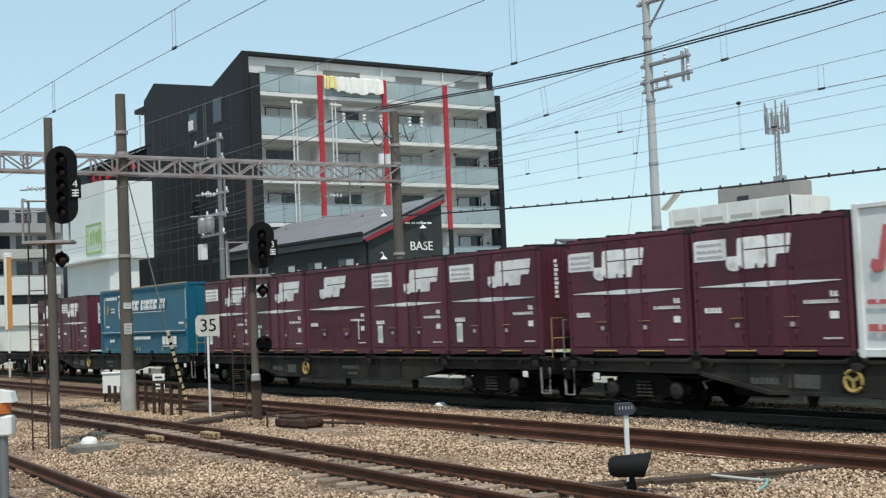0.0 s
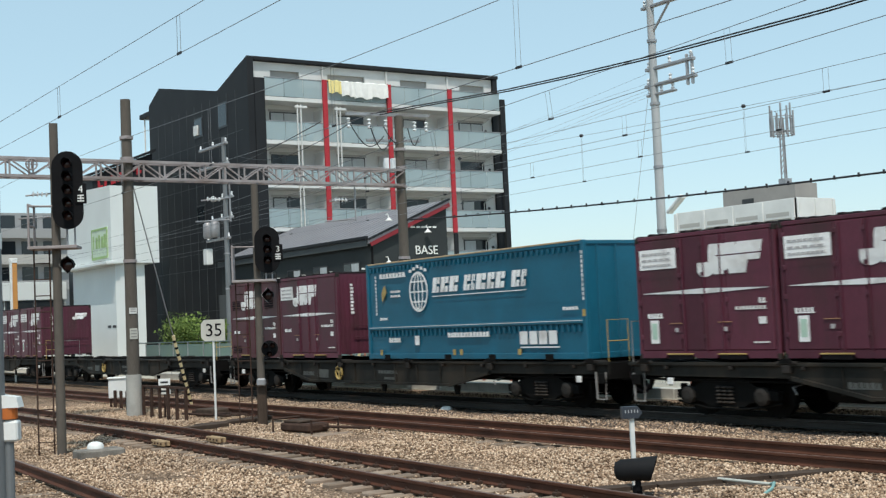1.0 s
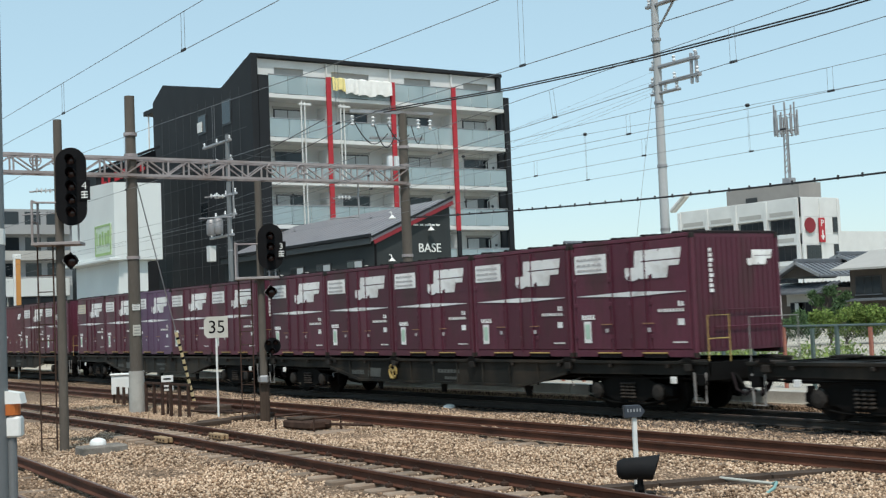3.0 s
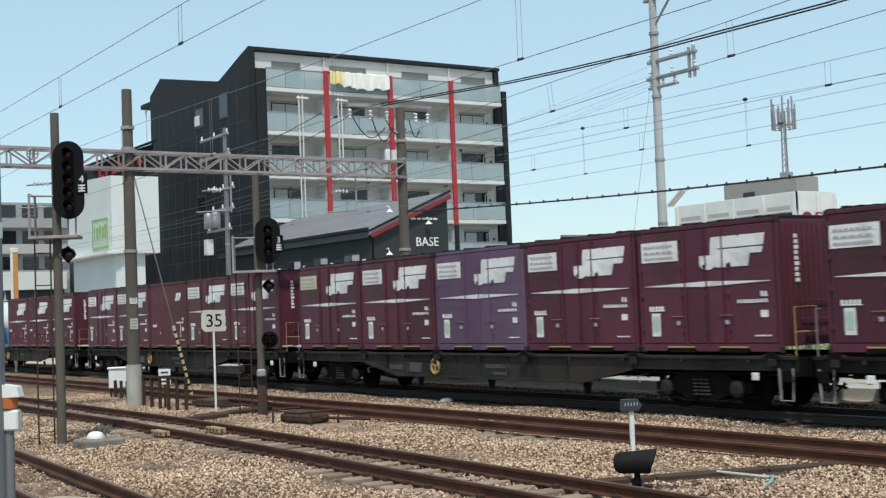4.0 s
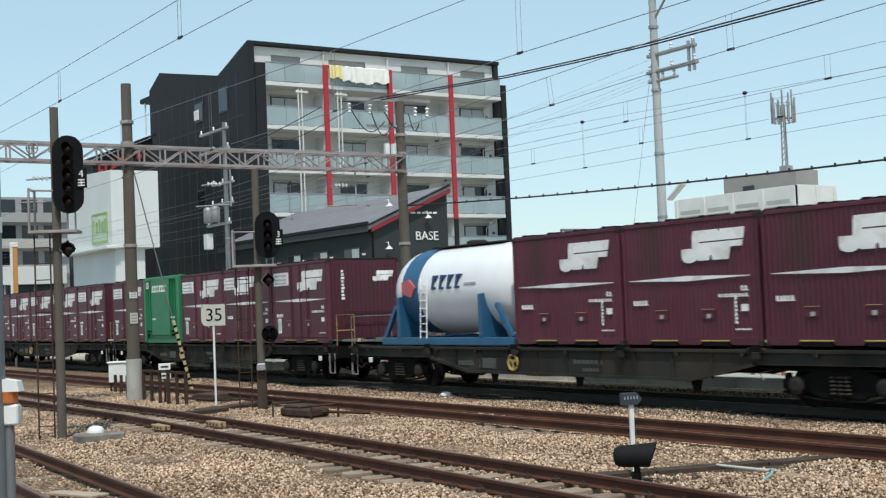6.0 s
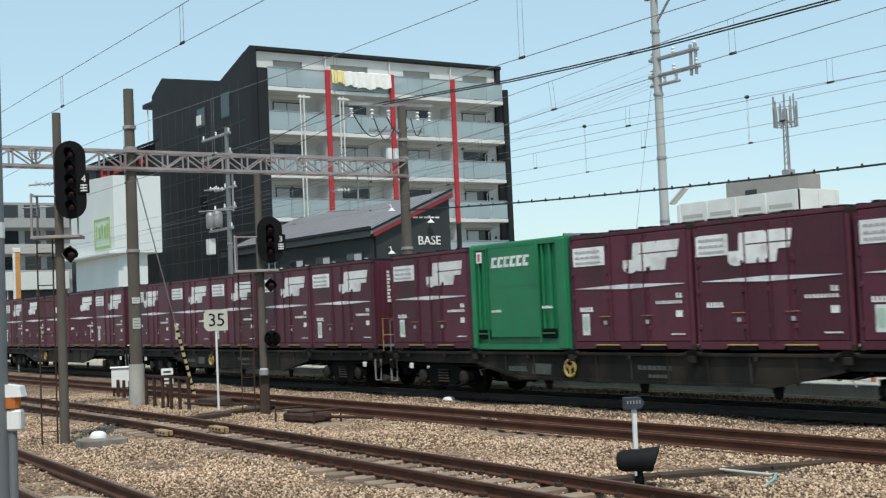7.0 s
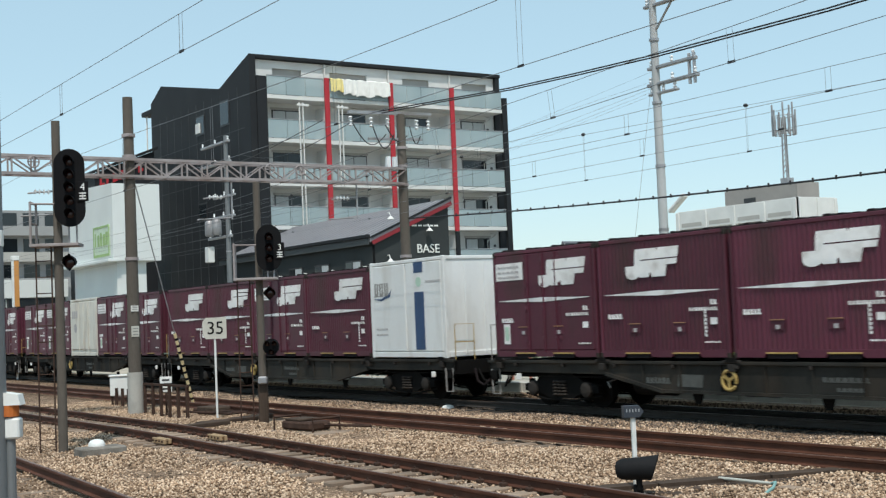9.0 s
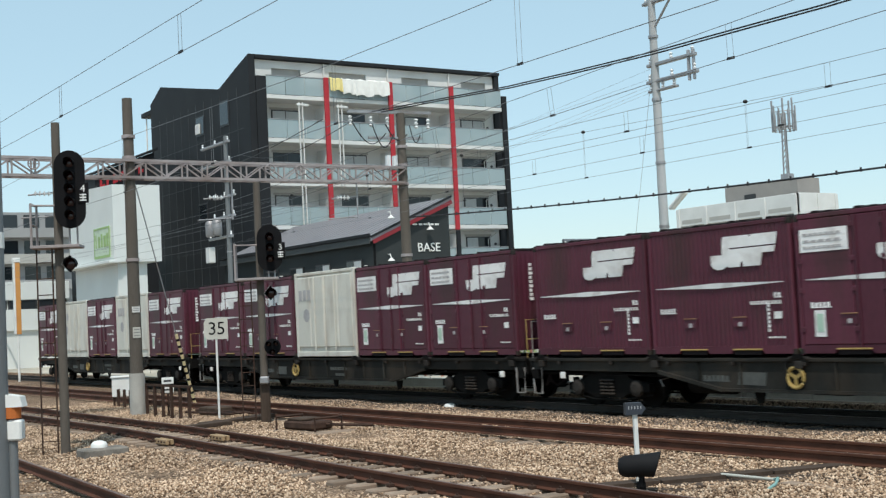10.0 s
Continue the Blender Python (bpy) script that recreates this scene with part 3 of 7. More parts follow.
# ---- overhead wires ----
def wire_run(name, label, wires, droppers, r=0.0042, bead=False):
    """A messenger and a contact wire, each through two or more points, with droppers at given x."""
    t = thing(name, label, "overhead wire", group="overhead wires above the tracks")
    for nm, pts in zip(("messenger_wire", "contact_wire"), wires):
        part(nm, B().line(pts, r, 5), M_WIREGREY, t)

    def at(pts, x):
        for p, q in zip(pts, pts[1:]):
            if p[0] <= x <= q[0]:
                u = (x - p[0]) / (q[0] - p[0])
                return Vector(p).lerp(Vector(q), u)
        return Vector(pts[-1])

    for x in droppers:
        p, q = at(wires[0], x), at(wires[1], x)
        loop = [p, q, q + Vector((0.1, 0, 0)), p + Vector((0.1, 0, 0))]
        if bead:
            loop = [p, q, q + Vector((0.03, 0, 0)), p + Vector((0.03, 0, 0))]
            part("bead", B().lathe(p + Vector((0.015, 0, 0)), [(0.03, -0.03), (0.055, 0.0), (0.03, 0.035)], 10), M_WIRE, t, "black support bead")
        part("dropper", B().line(loop, 0.0032, 4), M_WIREGREY, t)
        part("clamp", B().soft(q.x - 0.012, q.x + 0.112, q.y - 0.01, q.y + 0.01, q.z - 0.012, q.z + 0.02, 0.004), M_WIRE, t)
    return t


def level(y, z, x0=-160.0, x1=60.0):
    return [(x0, y, z), (x1, y, z)]


def sagging(y, points):
    """A messenger that hangs between its supports, given as (x, z)."""
    return [(x, y, z) for x, z in points]


wire_run("overhead_wire", "pair of dark overhead wires above the freight line",
         (sagging(1.2, ((-160, 6.4), (-46, 6.4), (-26, 5.9), (-5.63, 6.42), (0, 6.36), (3.7, 6.27), (6.6, 6.19), (11.6, 6.05), (15, 5.97), (24, 5.9), (36, 6.1), (50, 6.4))), level(1.2, 5.13)),
         (11.6, 6.6, 1.6, -3.4, -8.4, 16.6), bead=True)
wire_run("overhead_wire", "pair of dark overhead wires above the second line", (level(-3.05, 5.45), level(-3.05, 5.105)), (17.1, 12.8, 8.4, 4.0, 21.5))
wire_run("overhead_wire", "thin pair of overhead wires between two lines", (level(-0.8, 5.42), level(-0.8, 5.09)), (10.7, 7.25, 14.2, 3.8), 0.004)
# this pair swings over from one line to the next on its way to the gantry
wire_run("overhead_wire", "pair of overhead wires above the crossover", ([(GX, -3.1, 5.53), (12.66, -5.38, 5.53), (18.14, -6.05, 5.53), (40, -8.9, 5.53)], [(GX, -3.0, 5.1), (12.44, -5.27, 5.1), (16.64, -5.88, 5.1), (20.6, -6.3, 5.1), (40, -8.1, 5.1)]), (18.1, 13.85, 9.8), 0.0052)
wire_run("overhead_wire", "heavy pair of overhead wires above the third line",
         (sagging(-8.1, ((-160, 6.5), (-46, 6.55), (-26, 6.1), (-5.63, 6.5), (-0.8, 6.4), (2.7, 6.36), (8.4, 6.22), (11.7, 6.14), (15.2, 6.12), (22, 6.14), (34, 6.5), (50, 6.5))), level(-8.1, 5.19)),
         (16.55, 11.75, 6.9, 21.4, 2.0), 0.0055)
wire_run("overhead_wire", "pair of overhead wires above the siding", (level(-12.0, 5.78), level(-12.0, 5.33)), (15.2, 10.5, 5.8, 20.0), 0.0043)
feed = thing("feeder_cable", "two thick dark feeder cables sagging from the far pole", "cable", group="overhead wires above the tracks")
for dy, dz, y0 in ((0, 0, 2.75), (0.1, -0.035, 3.1)):
    pts = [(GX, y0, 8.74), (-3.3, 4.0 + dy - 0.3, 8.78 + dz), (0.0, 4.0 + dy, 8.61 + dz), (3, 4.0 + dy, 8.48 + dz), (6, 4.0 + dy, 8.38 + dz), (11.4, 4.0 + dy, 8.31 + dz), (20, 4.0 + dy, 8.4 + dz), (34, 4.0 + dy, 8.9 + dz)]
    part("cable", B().line(pts, 0.02, 6), M_WIRE, feed)
for y0, z0, y1, z1 in ((1.0, 8.42, 11.5, 12.0), (2.4, 8.62, 16.5, 13.2)):
    pts = [(GX + (-46 - GX) * k / 10, y0 + (y1 - y0) * k / 10, z0 + (z1 - z0) * k / 10 - 0.7 * math.sin(math.pi * k / 10)) for k in range(11)]
    part("cable", B().line(pts, 0.014, 5), M_WIRE, feed)
com = thing("messenger_cable", "thick dark cable with hanging clips", "cable", group="overhead wires above the tracks")
pts = [(GX + (40 * i / 24), 3.9, 5.367 - 0.06 * (40 * i / 24) + 0.00121 * (40 * i / 24) ** 2) for i in range(25)]
part("cable", B().line(pts, 0.024, 6), M_WIRE, com)
for i in range(60):
    x = GX + 0.4 + i * 0.62
    u = x - GX
    z = 5.367 - 0.06 * u + 0.00121 * u * u
    part("cable_clip", B().rod((x, 3.9, z - 0.03), (x, 3.9, z + 0.06), 0.024, n=6), M_WIRE, com) if i < 40 else None


# ---- railway signals and signs ----
def pill(w, h, n=10):
    """Outline of an upright board with round ends, as (y, z)."""
    r = w / 2
    top = [(r * math.cos(math.pi * i / n), h / 2 - r + r * math.sin(math.pi * i / n)) for i in range(n + 1)]
    return top + [(-y, -z) for y, z in top]


def hooded_lamp(parent, y, z, r=0.13, front=0.06):
    b = B()
    n = 12
    vs, fs = [], []
    for k, (x, rr) in enumerate(((front, r), (front + 0.26, r * 0.96))):
        for i in range(n + 1):
            a = math.radians(-35 + 250 * i / n)
            vs.append((x - (0.12 * (1 - math.sin(a)) if k else 0), y + rr * math.cos(a), z + rr * math.sin(a)))
    fs = [(i, i + 1, n + 2 + i, n + 1 + i) for i in range(n)]
    b.add(vs, fs)
    inner = [(v[0], y + (v[1] - y) * 0.93, z + (v[2] - z) * 0.93) for v in vs]
    b.add(inner, [f[::-1] for f in fs])
    h = part("hood", b, M_HOOD, parent, smooth=True)
    part("lens", B().lathe((front, y, z), [(r * 0.85, 0), (r * 0.85, 0.012), (r * 0.5, 0.03)], 14, "x"), M_LENS, h, "dark unlit lens", smooth=True)


def colour_signal(label, loc, rz, pole_h, head_z, w, h, lamps, digit, side, timber, plat_z, ladder_y):
    t = thing("railway_signal", label, "railway signal", loc, rz, group="colour light signals beside the tracks")
    pm = M_TIMBER if timber else M_POLEDARK
    b = B()
    b.rod((0, 0, -0.05), (0, 0, pole_h), 0.094 if not timber else 0.095, 0.085, 14)
    part("pole", b, M_POLEDARK, t, smooth=True)
    if timber:
        part("timber_foot", B().soft(-0.12, 0.11, -0.11, 0.12, -0.05, 1.05, 0.03), M_TIMBER, t, "dark timber splint round the foot")
    hx, hy = 0.22, side
    board = part("backboard", B().prism([(hy + y, head_z + z) for y, z in pill(w, h)], "x", hx, hx + 0.03), M_BLACK, t, "black pill-shaped backboard")
    part("lamp_housing", B().soft(hx - 0.16, hx, hy - 0.14, hy + 0.14, head_z - h / 2 + 0.14, head_z + h / 2 - 0.14, 0.03), M_BLACK, board)
    for i in range(lamps):
        hooded_lamp(board, hy + 0.01, head_z + (lamps - 1) * 0.13 - 0.26 * i, 0.1, hx + 0.03)
    plate = part("number_plate", B().soft(hx + 0.036, hx + 0.052, hy + w / 2 - 0.15, hy + w / 2 + 0.07, head_z - 0.28, head_z + 0.12, 0.006), M_BLACK, t, "black plate with a white number")
    m = pose(hx + 0.056, hy + w / 2 - 0.04, head_z + 0.0, 90, 0, 90)
    letters("number", digit, M_WHITE, plate, m, 0.2, 0.003)
    bb = B()
    for j in range(3):
        bb.box(hx + 0.053, hx + 0.058, hy + w / 2 - 0.105, hy + w / 2 + 0.025, head_z - 0.24 + 0.055 * j, head_z - 0.215 + 0.055 * j)
    bb.box(hx + 0.053, hx + 0.058, hy + w / 2 - 0.05, hy + w / 2 - 0.03, head_z - 0.24, head_z - 0.1)
    part("symbol", bb, M_WHITE, plate)
    b = B()
    for y in (hy - 0.05, hy + 0.1):
        b.rod((0.12, y, plat_z), (0.12, y, head_z - h / 2 + 0.1), 0.02, n=6)
    b.rod((0, 0, head_z + h * 0.3), (hx, hy, head_z + h * 0.3), 0.03, n=6)
    part("bracket", b, M_GALV, t)
    b = B()
    b.soft(-0.25, 0.3, ladder_y - 0.25, 0.45, plat_z - 0.03, plat_z + 0.03, 0.008)
    plat = part("platform", b, M_TRUSS, t)
    b = B()
    for x in (-0.24, 0.28):
        b.rod((x, ladder_y - 0.22, plat_z), (x, ladder_y - 0.22, plat_z + 0.85), 0.025, n=6)
    b.rod((-0.24, ladder_y - 0.22, plat_z + 0.85), (0.28, ladder_y - 0.22, plat_z + 0.85), 0.025, n=6)
    b.rod((0.28, ladder_y - 0.22, plat_z + 0.82), (0.1, 0, plat_z + 0.82), 0.022, n=6)
    b.rod((-0.24, ladder_y - 0.22, plat_z + 0.45), (0.28, ladder_y - 0.22, plat_z + 0.45), 0.02, n=6)
    part("guard_rail", b, M_TRUSS, plat)
    b = B()
    for y in (ladder_y - 0.18, ladder_y + 0.12):
        b.rod((0.05, y, -0.05), (0.05, y, plat_z), 0.016, n=6)
    part("ladder_rail", b, M_RUST, t)
    for i in range(int(plat_z / 0.32)):
        part("rung", B().rod((0.05, ladder_y - 0.18, 0.25 + 0.32 * i), (0.05, ladder_y + 0.12, 0.25 + 0.32 * i), 0.011, n=5), M_RUST, t)
    # small diamond-backed lamp below
    zz = plat_z - 0.35
    dm = part("diamond_board", B().prism([(0.24, zz - 0.18), (0.4, zz), (0.24, zz + 0.18), (0.08, zz)], "x", 0.18, 0.2), M_BLACK, t, "black diamond-shaped board with pale rim")
    hooded_lamp(dm, 0.26, zz, 0.13, 0.2)
    bb = B()
    for p, q in (((0.24, zz - 0.18), (0.08, zz)), ((0.08, zz), (0.24, zz + 0.18))):
        bb.beam((0.21, p[0], p[1]), (0.21, q[0], q[1]), 0.008, 0.009)
    part("rim", bb, M_STUCCO, dm)
    return t


s4 = colour_signal("tall five-lamp railway signal with black backboard on a grey pole", (3.84, -10.11, -0.2), -28, 6.56, 5.19, 0.6, 1.55, 5, "4", 0.29, False, 4.07, -0.25)
s3 = colour_signal("three-lamp railway signal with black backboard on a timber-footed pole", (0.96, -4.43, -0.2), -28, 5.8, 4.175, 0.6, 1.12, 3, "3", 0.265, True, 3.44, -0.35)
b = B()
b.lathe((0.22, 0.24, 1.8), [(0.14, -0.05), (0.2, 0.0), (0.2, 0.03)], 16, "x")
rl = part("repeater_head", b, M_BLACK, s3, "round black repeater head", smooth=True)
for y, z in ((0.15, 1.88), (0.32, 1.88), (0.24, 1.68)):
    hooded_lamp(rl, y, z, 0.07, 0.25)
b = B()
b.soft(0.1, 0.25, -0.1, 0.12, 0.92, 1.1, 0.03)
part("junction_box", b, M_GALV, s3)

sp = thing("speed_sign", "pale octagonal speed board reading 35 on a white post", "sign", (-1.12, -4.74, -0.2), -28)
b = B()
b.rod((0, 0, -0.05), (0, 0, 2.1), 0.028, n=10)
part("post", b, M_WHITE, sp)
o = [(-0.3, -0.17), (-0.22, -0.27), (0.3, -0.27), (0.3, 0.27), (-0.22, 0.27), (-0.3, 0.17)]
brd = part("board", B().prism([(y, 2.3 + z) for y, z in o], "x", 0.03, 0.045), M_SIGN, sp, "pale board with clipped corners")
letters("number", "35", M_BLACK, brd, pose(0.048, 0.02, 2.29, 90, 0, 90), 0.46, 0.003, spacing=0.95)

mk = thing("ground_signal", "low dark hooded ground signal on a short post", "railway signal", (16.99, -6.86, -0.26), -25)
part("post", B().soft(-0.05, 0.05, -0.05, 0.05, -0.05, 0.2, 0.01), M_BLACK, mk)
b = B()
b.lathe((-0.2, 0.02, 0.34), [(0.05, -0.03), (0.1, -0.015), (0.125, 0.03), (0.137, 0.1), (0.14, 0.3), (0.125, 0.31)], 18, "x")
hd = part("lamp_body", b, M_HOOD, mk, "dark blue-grey barrel body", smooth=True)
hd.matrix_local = pose(0.04, -0.04, 0.06, 0, -3, 68)
b = B()
n = 14
vs = []
for x, rr in ((0.28, 0.142), (0.52, 0.155)):
    for i in range(n + 1):
        a = math.radians(-80 + 340 * i / n)
        vs.append((x - 0.2 + (0 if x < 0.4 else -0.06 * (1 - math.sin(a))), 0.02 + rr * math.cos(a), 0.34 + rr * math.sin(a)))
b.add(vs, [(i, i + 1, n + 2 + i, n + 1 + i) for i in range(n)])
b.add([(v[0], 0.02 + (v[1] - 0.02) * 0.94, 0.34 + (v[2] - 0.34) * 0.94) for v in vs], [(i, n + 1 + i, n + 2 + i, i + 1) for i in range(n)])
part("hood", b, M_HOOD, hd, smooth=True)
part("mount", B().rod((0.04, 0, 0.14), (0.04, 0, 0.28), 0.04, n=8), M_BLACK, mk)
lm = thing("marker_post", "small slate lamp marker on a slim white post", "marker", (16.745, -6.68, -0.23), -25)
part("post", B().soft(-0.028, 0.028, -0.028, 0.028, -0.05, 1.0, 0.008), M_WHITE, lm)
part("marker_box", B().prism([(-0.13, 0.98), (0.07, 0.98), (0.13, 1.05), (0.07, 1.13), (-0.13, 1.13)], "x", -0.05, 0.06), mat("slate_enamel", (0.035, 0.042, 0.055), 0.5, var=0.2), lm, "dark slate pointed marker plate")
bb = B()
for i in range(5):
    bb.box(0.061, 0.064, -0.1 + 0.04 * i, -0.088 + 0.04 * i, 1.05, 1.09)
part("print", bb, M_POLELIGHT, lm)

# ---- small things on the ballast ----
def lump(label, x, y, z, w, d, h, m, name="white_marker", cat="marker"):
    b = B()
    b.lathe((0, 0, 0), [(1.0, 0), (1.0, 0.45), (0.8, 0.8), (0.4, 1.0)], 12)
    b.v = [(p[0] * w / 2, p[1] * d / 2, p[2] * h) for p in b.v]
    o = tagged(part(name, b, m, smooth=True), label, cat)
    o.matrix_world = pose(x, y, z, 0, 0, 20)
    return o


lump("white domed marker beside the freight line", 1.8, 0.32, -0.22, 0.34, 0.28, 0.12, M_WHITE)
lump("flat white marker slab between the tracks", 10.0, -2.12, -0.2, 0.85, 0.32, 0.15, M_WHITE)
lump("white domed cover on a concrete slab", 5.1, -9.85, -0.04, 0.34, 0.3, 0.13, M_WHITE)
lump("flat white marker slab near the track", 4.6, -2.15, -0.2, 0.6, 0.3, 0.12, M_WHITE)
lump("small white marker on the rail bed", 18.0, -3.1, -0.2, 0.6, 0.2, 0.1, M_WHITE)
tagged(part("concrete_slab", B().soft(4.95, 5.5, -10.25, -9.4, -0.3, -0.035, 0.03), M_ROUGHCONC), "rough grey concrete slab in the gravel", "slab")
pm = thing("point_machine", "rusty point machine on a concrete pad", "point machine", (4.25, -4.95, -0.22), 8)
part("pad", B().soft(-1.0, 1.1, -0.5, 0.5, -0.08, 0.035, 0.02), M_SLEEPER, pm)
part("housing", B().soft(-0.6, 0.5, -0.28, 0.28, 0.06, 0.24, 0.04), M_RUST, pm)
part("cover", B().soft(-0.5, 0.1, -0.24, 0.24, 0.24, 0.3, 0.02), M_TIMBER, pm)
part("rod", B().rod((0.5, 0.1, 0.16), (1.6, 0.5, 0.14), 0.035, n=6), M_RUST, pm)
for x in (-0.75, 0.7):
    part("guard_frame", B().line([(x, -0.35, 0), (x, -0.35, 0.32), (x, 0.35, 0.32), (x, 0.35, 0)], 0.03, 6), M_RUST, pm)
pm2 = thing("point_rodding", "dark tangle of point rods and cranks by the track", "point machine", (-3.2, -3.9, -0.22), 8)
for i in range(5):
    part("rod", B().rod((-1.0 + 0.2 * i, -0.4 + 0.2 * i, 0.08 + 0.04 * (i % 2)), (1.6, -0.5 + 0.25 * i, 0.1), 0.035, n=6), M_RUST, pm2)
part("crank_box", B().soft(-0.5, 0.4, -0.3, 0.3, 0.0, 0.22, 0.03), M_TIMBER, pm2)

fn = thing("rail_fence", "low rusty iron rail fence beside the concrete pole", "fence", (0, 0, 0))
for i in range(6):
    x = -5.3 + 0.62 * i
    part("post", B().soft(x - 0.035, x + 0.035, -5.14, -5.06, -0.28, 0.66, 0.006), M_RUST, fn)
part("top_rail", B().soft(-5.35, -2.1, -5.13, -5.07, 0.6, 0.66, 0.006), M_RUST, fn)
fn2 = thing("rail_fence", "short stub of rusty iron posts below a grey cabinet", "fence", (0, 0, 0))
for i in range(4):
    part("post", B().soft(-10.2 + 0.55 * i, -10.12 + 0.55 * i, -4.3, -4.22, -0.28, 0.35, 0.006), M_RUST, fn2)
cab = thing("relay_cabinet", "pale grey relay cabinet on iron legs", "cabinet", (-10.4, -4.0, -0.2), -20)
part("body", B().soft(-0.28, 0.28, -0.36, 0.36, 0.3, 0.9, 0.02), M_WHITE, cab)
part("lid", B().soft(-0.32, 0.32, -0.4, 0.4, 0.9, 0.95, 0.015), M_WHITE, cab)
for x, y in ((-0.2, -0.3), (-0.2, 0.3), (0.2, -0.3), (0.2, 0.3)):
    part("leg", B().rod((x, y, -0.05), (x, y, 0.3), 0.03, n=6), M_RUST, cab)
pl = thing("plate_post", "small white notice plates on an iron post", "sign", (-4.2, -4.9, -0.2), -25)
part("post", B().rod((0, 0, -0.05), (0, 0, 1.0), 0.03, n=6), M_RUST, pl)
for z in (0.62, 0.86):
    q = part("plate", B().soft(0.03, 0.045, -0.16, 0.16, z, z + 0.18, 0.006), M_WHITE, pl)
    part("print", B().box(0.046, 0.049, -0.1, 0.1, z + 0.06, z + 0.11), M_FRAME, q)

gw = thing("stay_guard", "yellow and black striped guard on a slanting stay wire", "stay wire")
p0, p2 = Vector((-7.5, -2.78, -0.22)), Vector((-5.63, -5.25, 6.9))
p1 = p0.lerp(p2, 0.31)
part("stay_wire", B().rod(p0, p2, 0.018, n=6), M_GALV, gw)
for i in range(22):
    a, c = p0.lerp(p1, (i - 0.28 * (i % 2)) / 22), p0.lerp(p1, (i + 0.72 + 0.28 * (i % 2)) / 22)
    part("stripe", B().rod(a, c, 0.05, n=8), M_YSTRIPE if i % 2 else M_BLACK, gw)

# near post and small device beside the camera
np_ = thing("near_post", "dark grey steel post close to the camera", "post", (20.815, -15.583, -0.22))
part("tube", B().rod((0, 0, -0.05), (0, 0, 5.2), 0.1, n=16), M_GREYTUBE, np_, smooth=True)
part("white_band", B().rod((0, 0, 2.9), (0, 0, 3.0), 0.104, n=16), M_WHITE, np_)
dv = thing("flasher_unit", "grey-white flasher unit with orange lamp on a post", "signal lamp", (20.85, -15.475, -0.22), -30)
part("post", B().rod((0, 0, -0.05), (0, 0, 1.75), 0.034, n=12), M_GREYTUBE, dv)
part("upper_box", B().prism([(-0.07, 1.9), (0.085, 1.9), (0.07, 1.965), (-0.04, 1.985), (-0.07, 1.95)], "x", -0.06, 0.06), M_WHITE, dv)
part("orange_lamp", B().rod((0, 0, 1.83), (0, 0, 1.91), 0.06, n=14), M_ORANGELAMP, dv, "orange lamp glass")
part("lower_box", B().soft(-0.05, 0.05, -0.05, 0.07, 1.69, 1.82, 0.012), M_WHITE, dv)
tr = thing("cable_trough", "pale pipe with a turquoise hose among grey lids", "cable trough", (17.4, -5.45, -0.2), -9)
for i in range(3):
    part("lid", B().soft(0.55 + 0.42 * i, 0.93 + 0.42 * i, 0.1 + 0.03 * i, 0.3 + 0.03 * i, 0.0, 0.05, 0.012), M_SLEEPER, tr)
part("pipe", B().rod((-0.5, 0.0, 0.06), (0.6, -0.02, 0.1), 0.02, n=8), M_SIGN, tr, "pale grey pipe")
part("hose", B().line([(0.6, -0.02, 0.1), (0.72, -0.06, 0.13), (0.85, -0.2, 0.09), (0.95, -0.42, 0.04)], 0.02, 8), M_HOSE, tr, "pale turquoise hose")


# ---- apartment block ----
apt = thing("apartment_block", "seven-storey white apartment block with charcoal side wall and red fins", "building")
FX, BX = -46.9, -45.3
Y0, Y1 = 18.2, 37.0
FLOORS = (2.82, 5.68, 8.54, 11.4, 14.26, 17.12)
# rear wall of the balconies, floor by floor, with door openings left between piers
UNITS = ((18.2, 22.4), (22.72, 27.4), (27.7, 32.45), (32.75, 37.02))
part("core", B().box(-62.0, FX - 0.12, 17.3, 37.9, 0.0, 18.4), M_CLAD, apt)
wall = part("front_wall", B().box(FX - 0.12, FX, 17.45, 37.9, 0.0, 19.3), M_OFFWHITE, apt)
b = B()
b.prism([(-45.42, 19.48), (-45.42, 19.66), (-50.3, 18.4), (-50.3, 18.1)], "y", 17.46, 36.9)
roof = part("roof", b, M_CLAD, apt, "dark sloping roof edge")
part("roof_fascia", B().soft(-45.42, -45.28, 17.46, 36.98, 19.46, 19.7, 0.02), M_CLAD, roof)
part("top_wall", B().box(-46.9, -45.62, 17.46, 36.55, 18.92, 19.5), M_OFFWHITE, apt)
for a, c in ((17.46, 18.77), (20.9, 23.03), (25.9, 28.75), (30.95, 33.75), (35.9, 36.55)):
    part("top_wall", B().box(-46.9, -45.62, a, c, 17.12, 18.92), M_OFFWHITE, apt)
part("side_wall", B().prism([(-46.2, 0), (-46.2, 19.45), (-50.3, 18.2), (-50.3, 0)], "y", 17.0, 17.32), M_CLAD, apt)
part("side_wall", B().prism([(-50.3, 0), (-50.3, 18.25), (-60.9, 20.3), (-63.1, 19.3), (-63.1, 0)], "y", 17.0, 17.3), M_CLAD, apt)
part("side_fin", B().prism([(-46.2, 0), (-46.2, 19.43), (-45.32, 19.7), (-45.32, 0)], "y", 17.0, 17.45), M_CLAD, apt)
part("front_fin", B().box(-45.5, -45.25, 17.46, 18.18, 0, 18.3), M_CLAD, apt)
part("front_fin", B().box(-45.6, -45.28, 37.1, 37.5, 0, 18.0), M_CLAD, apt)
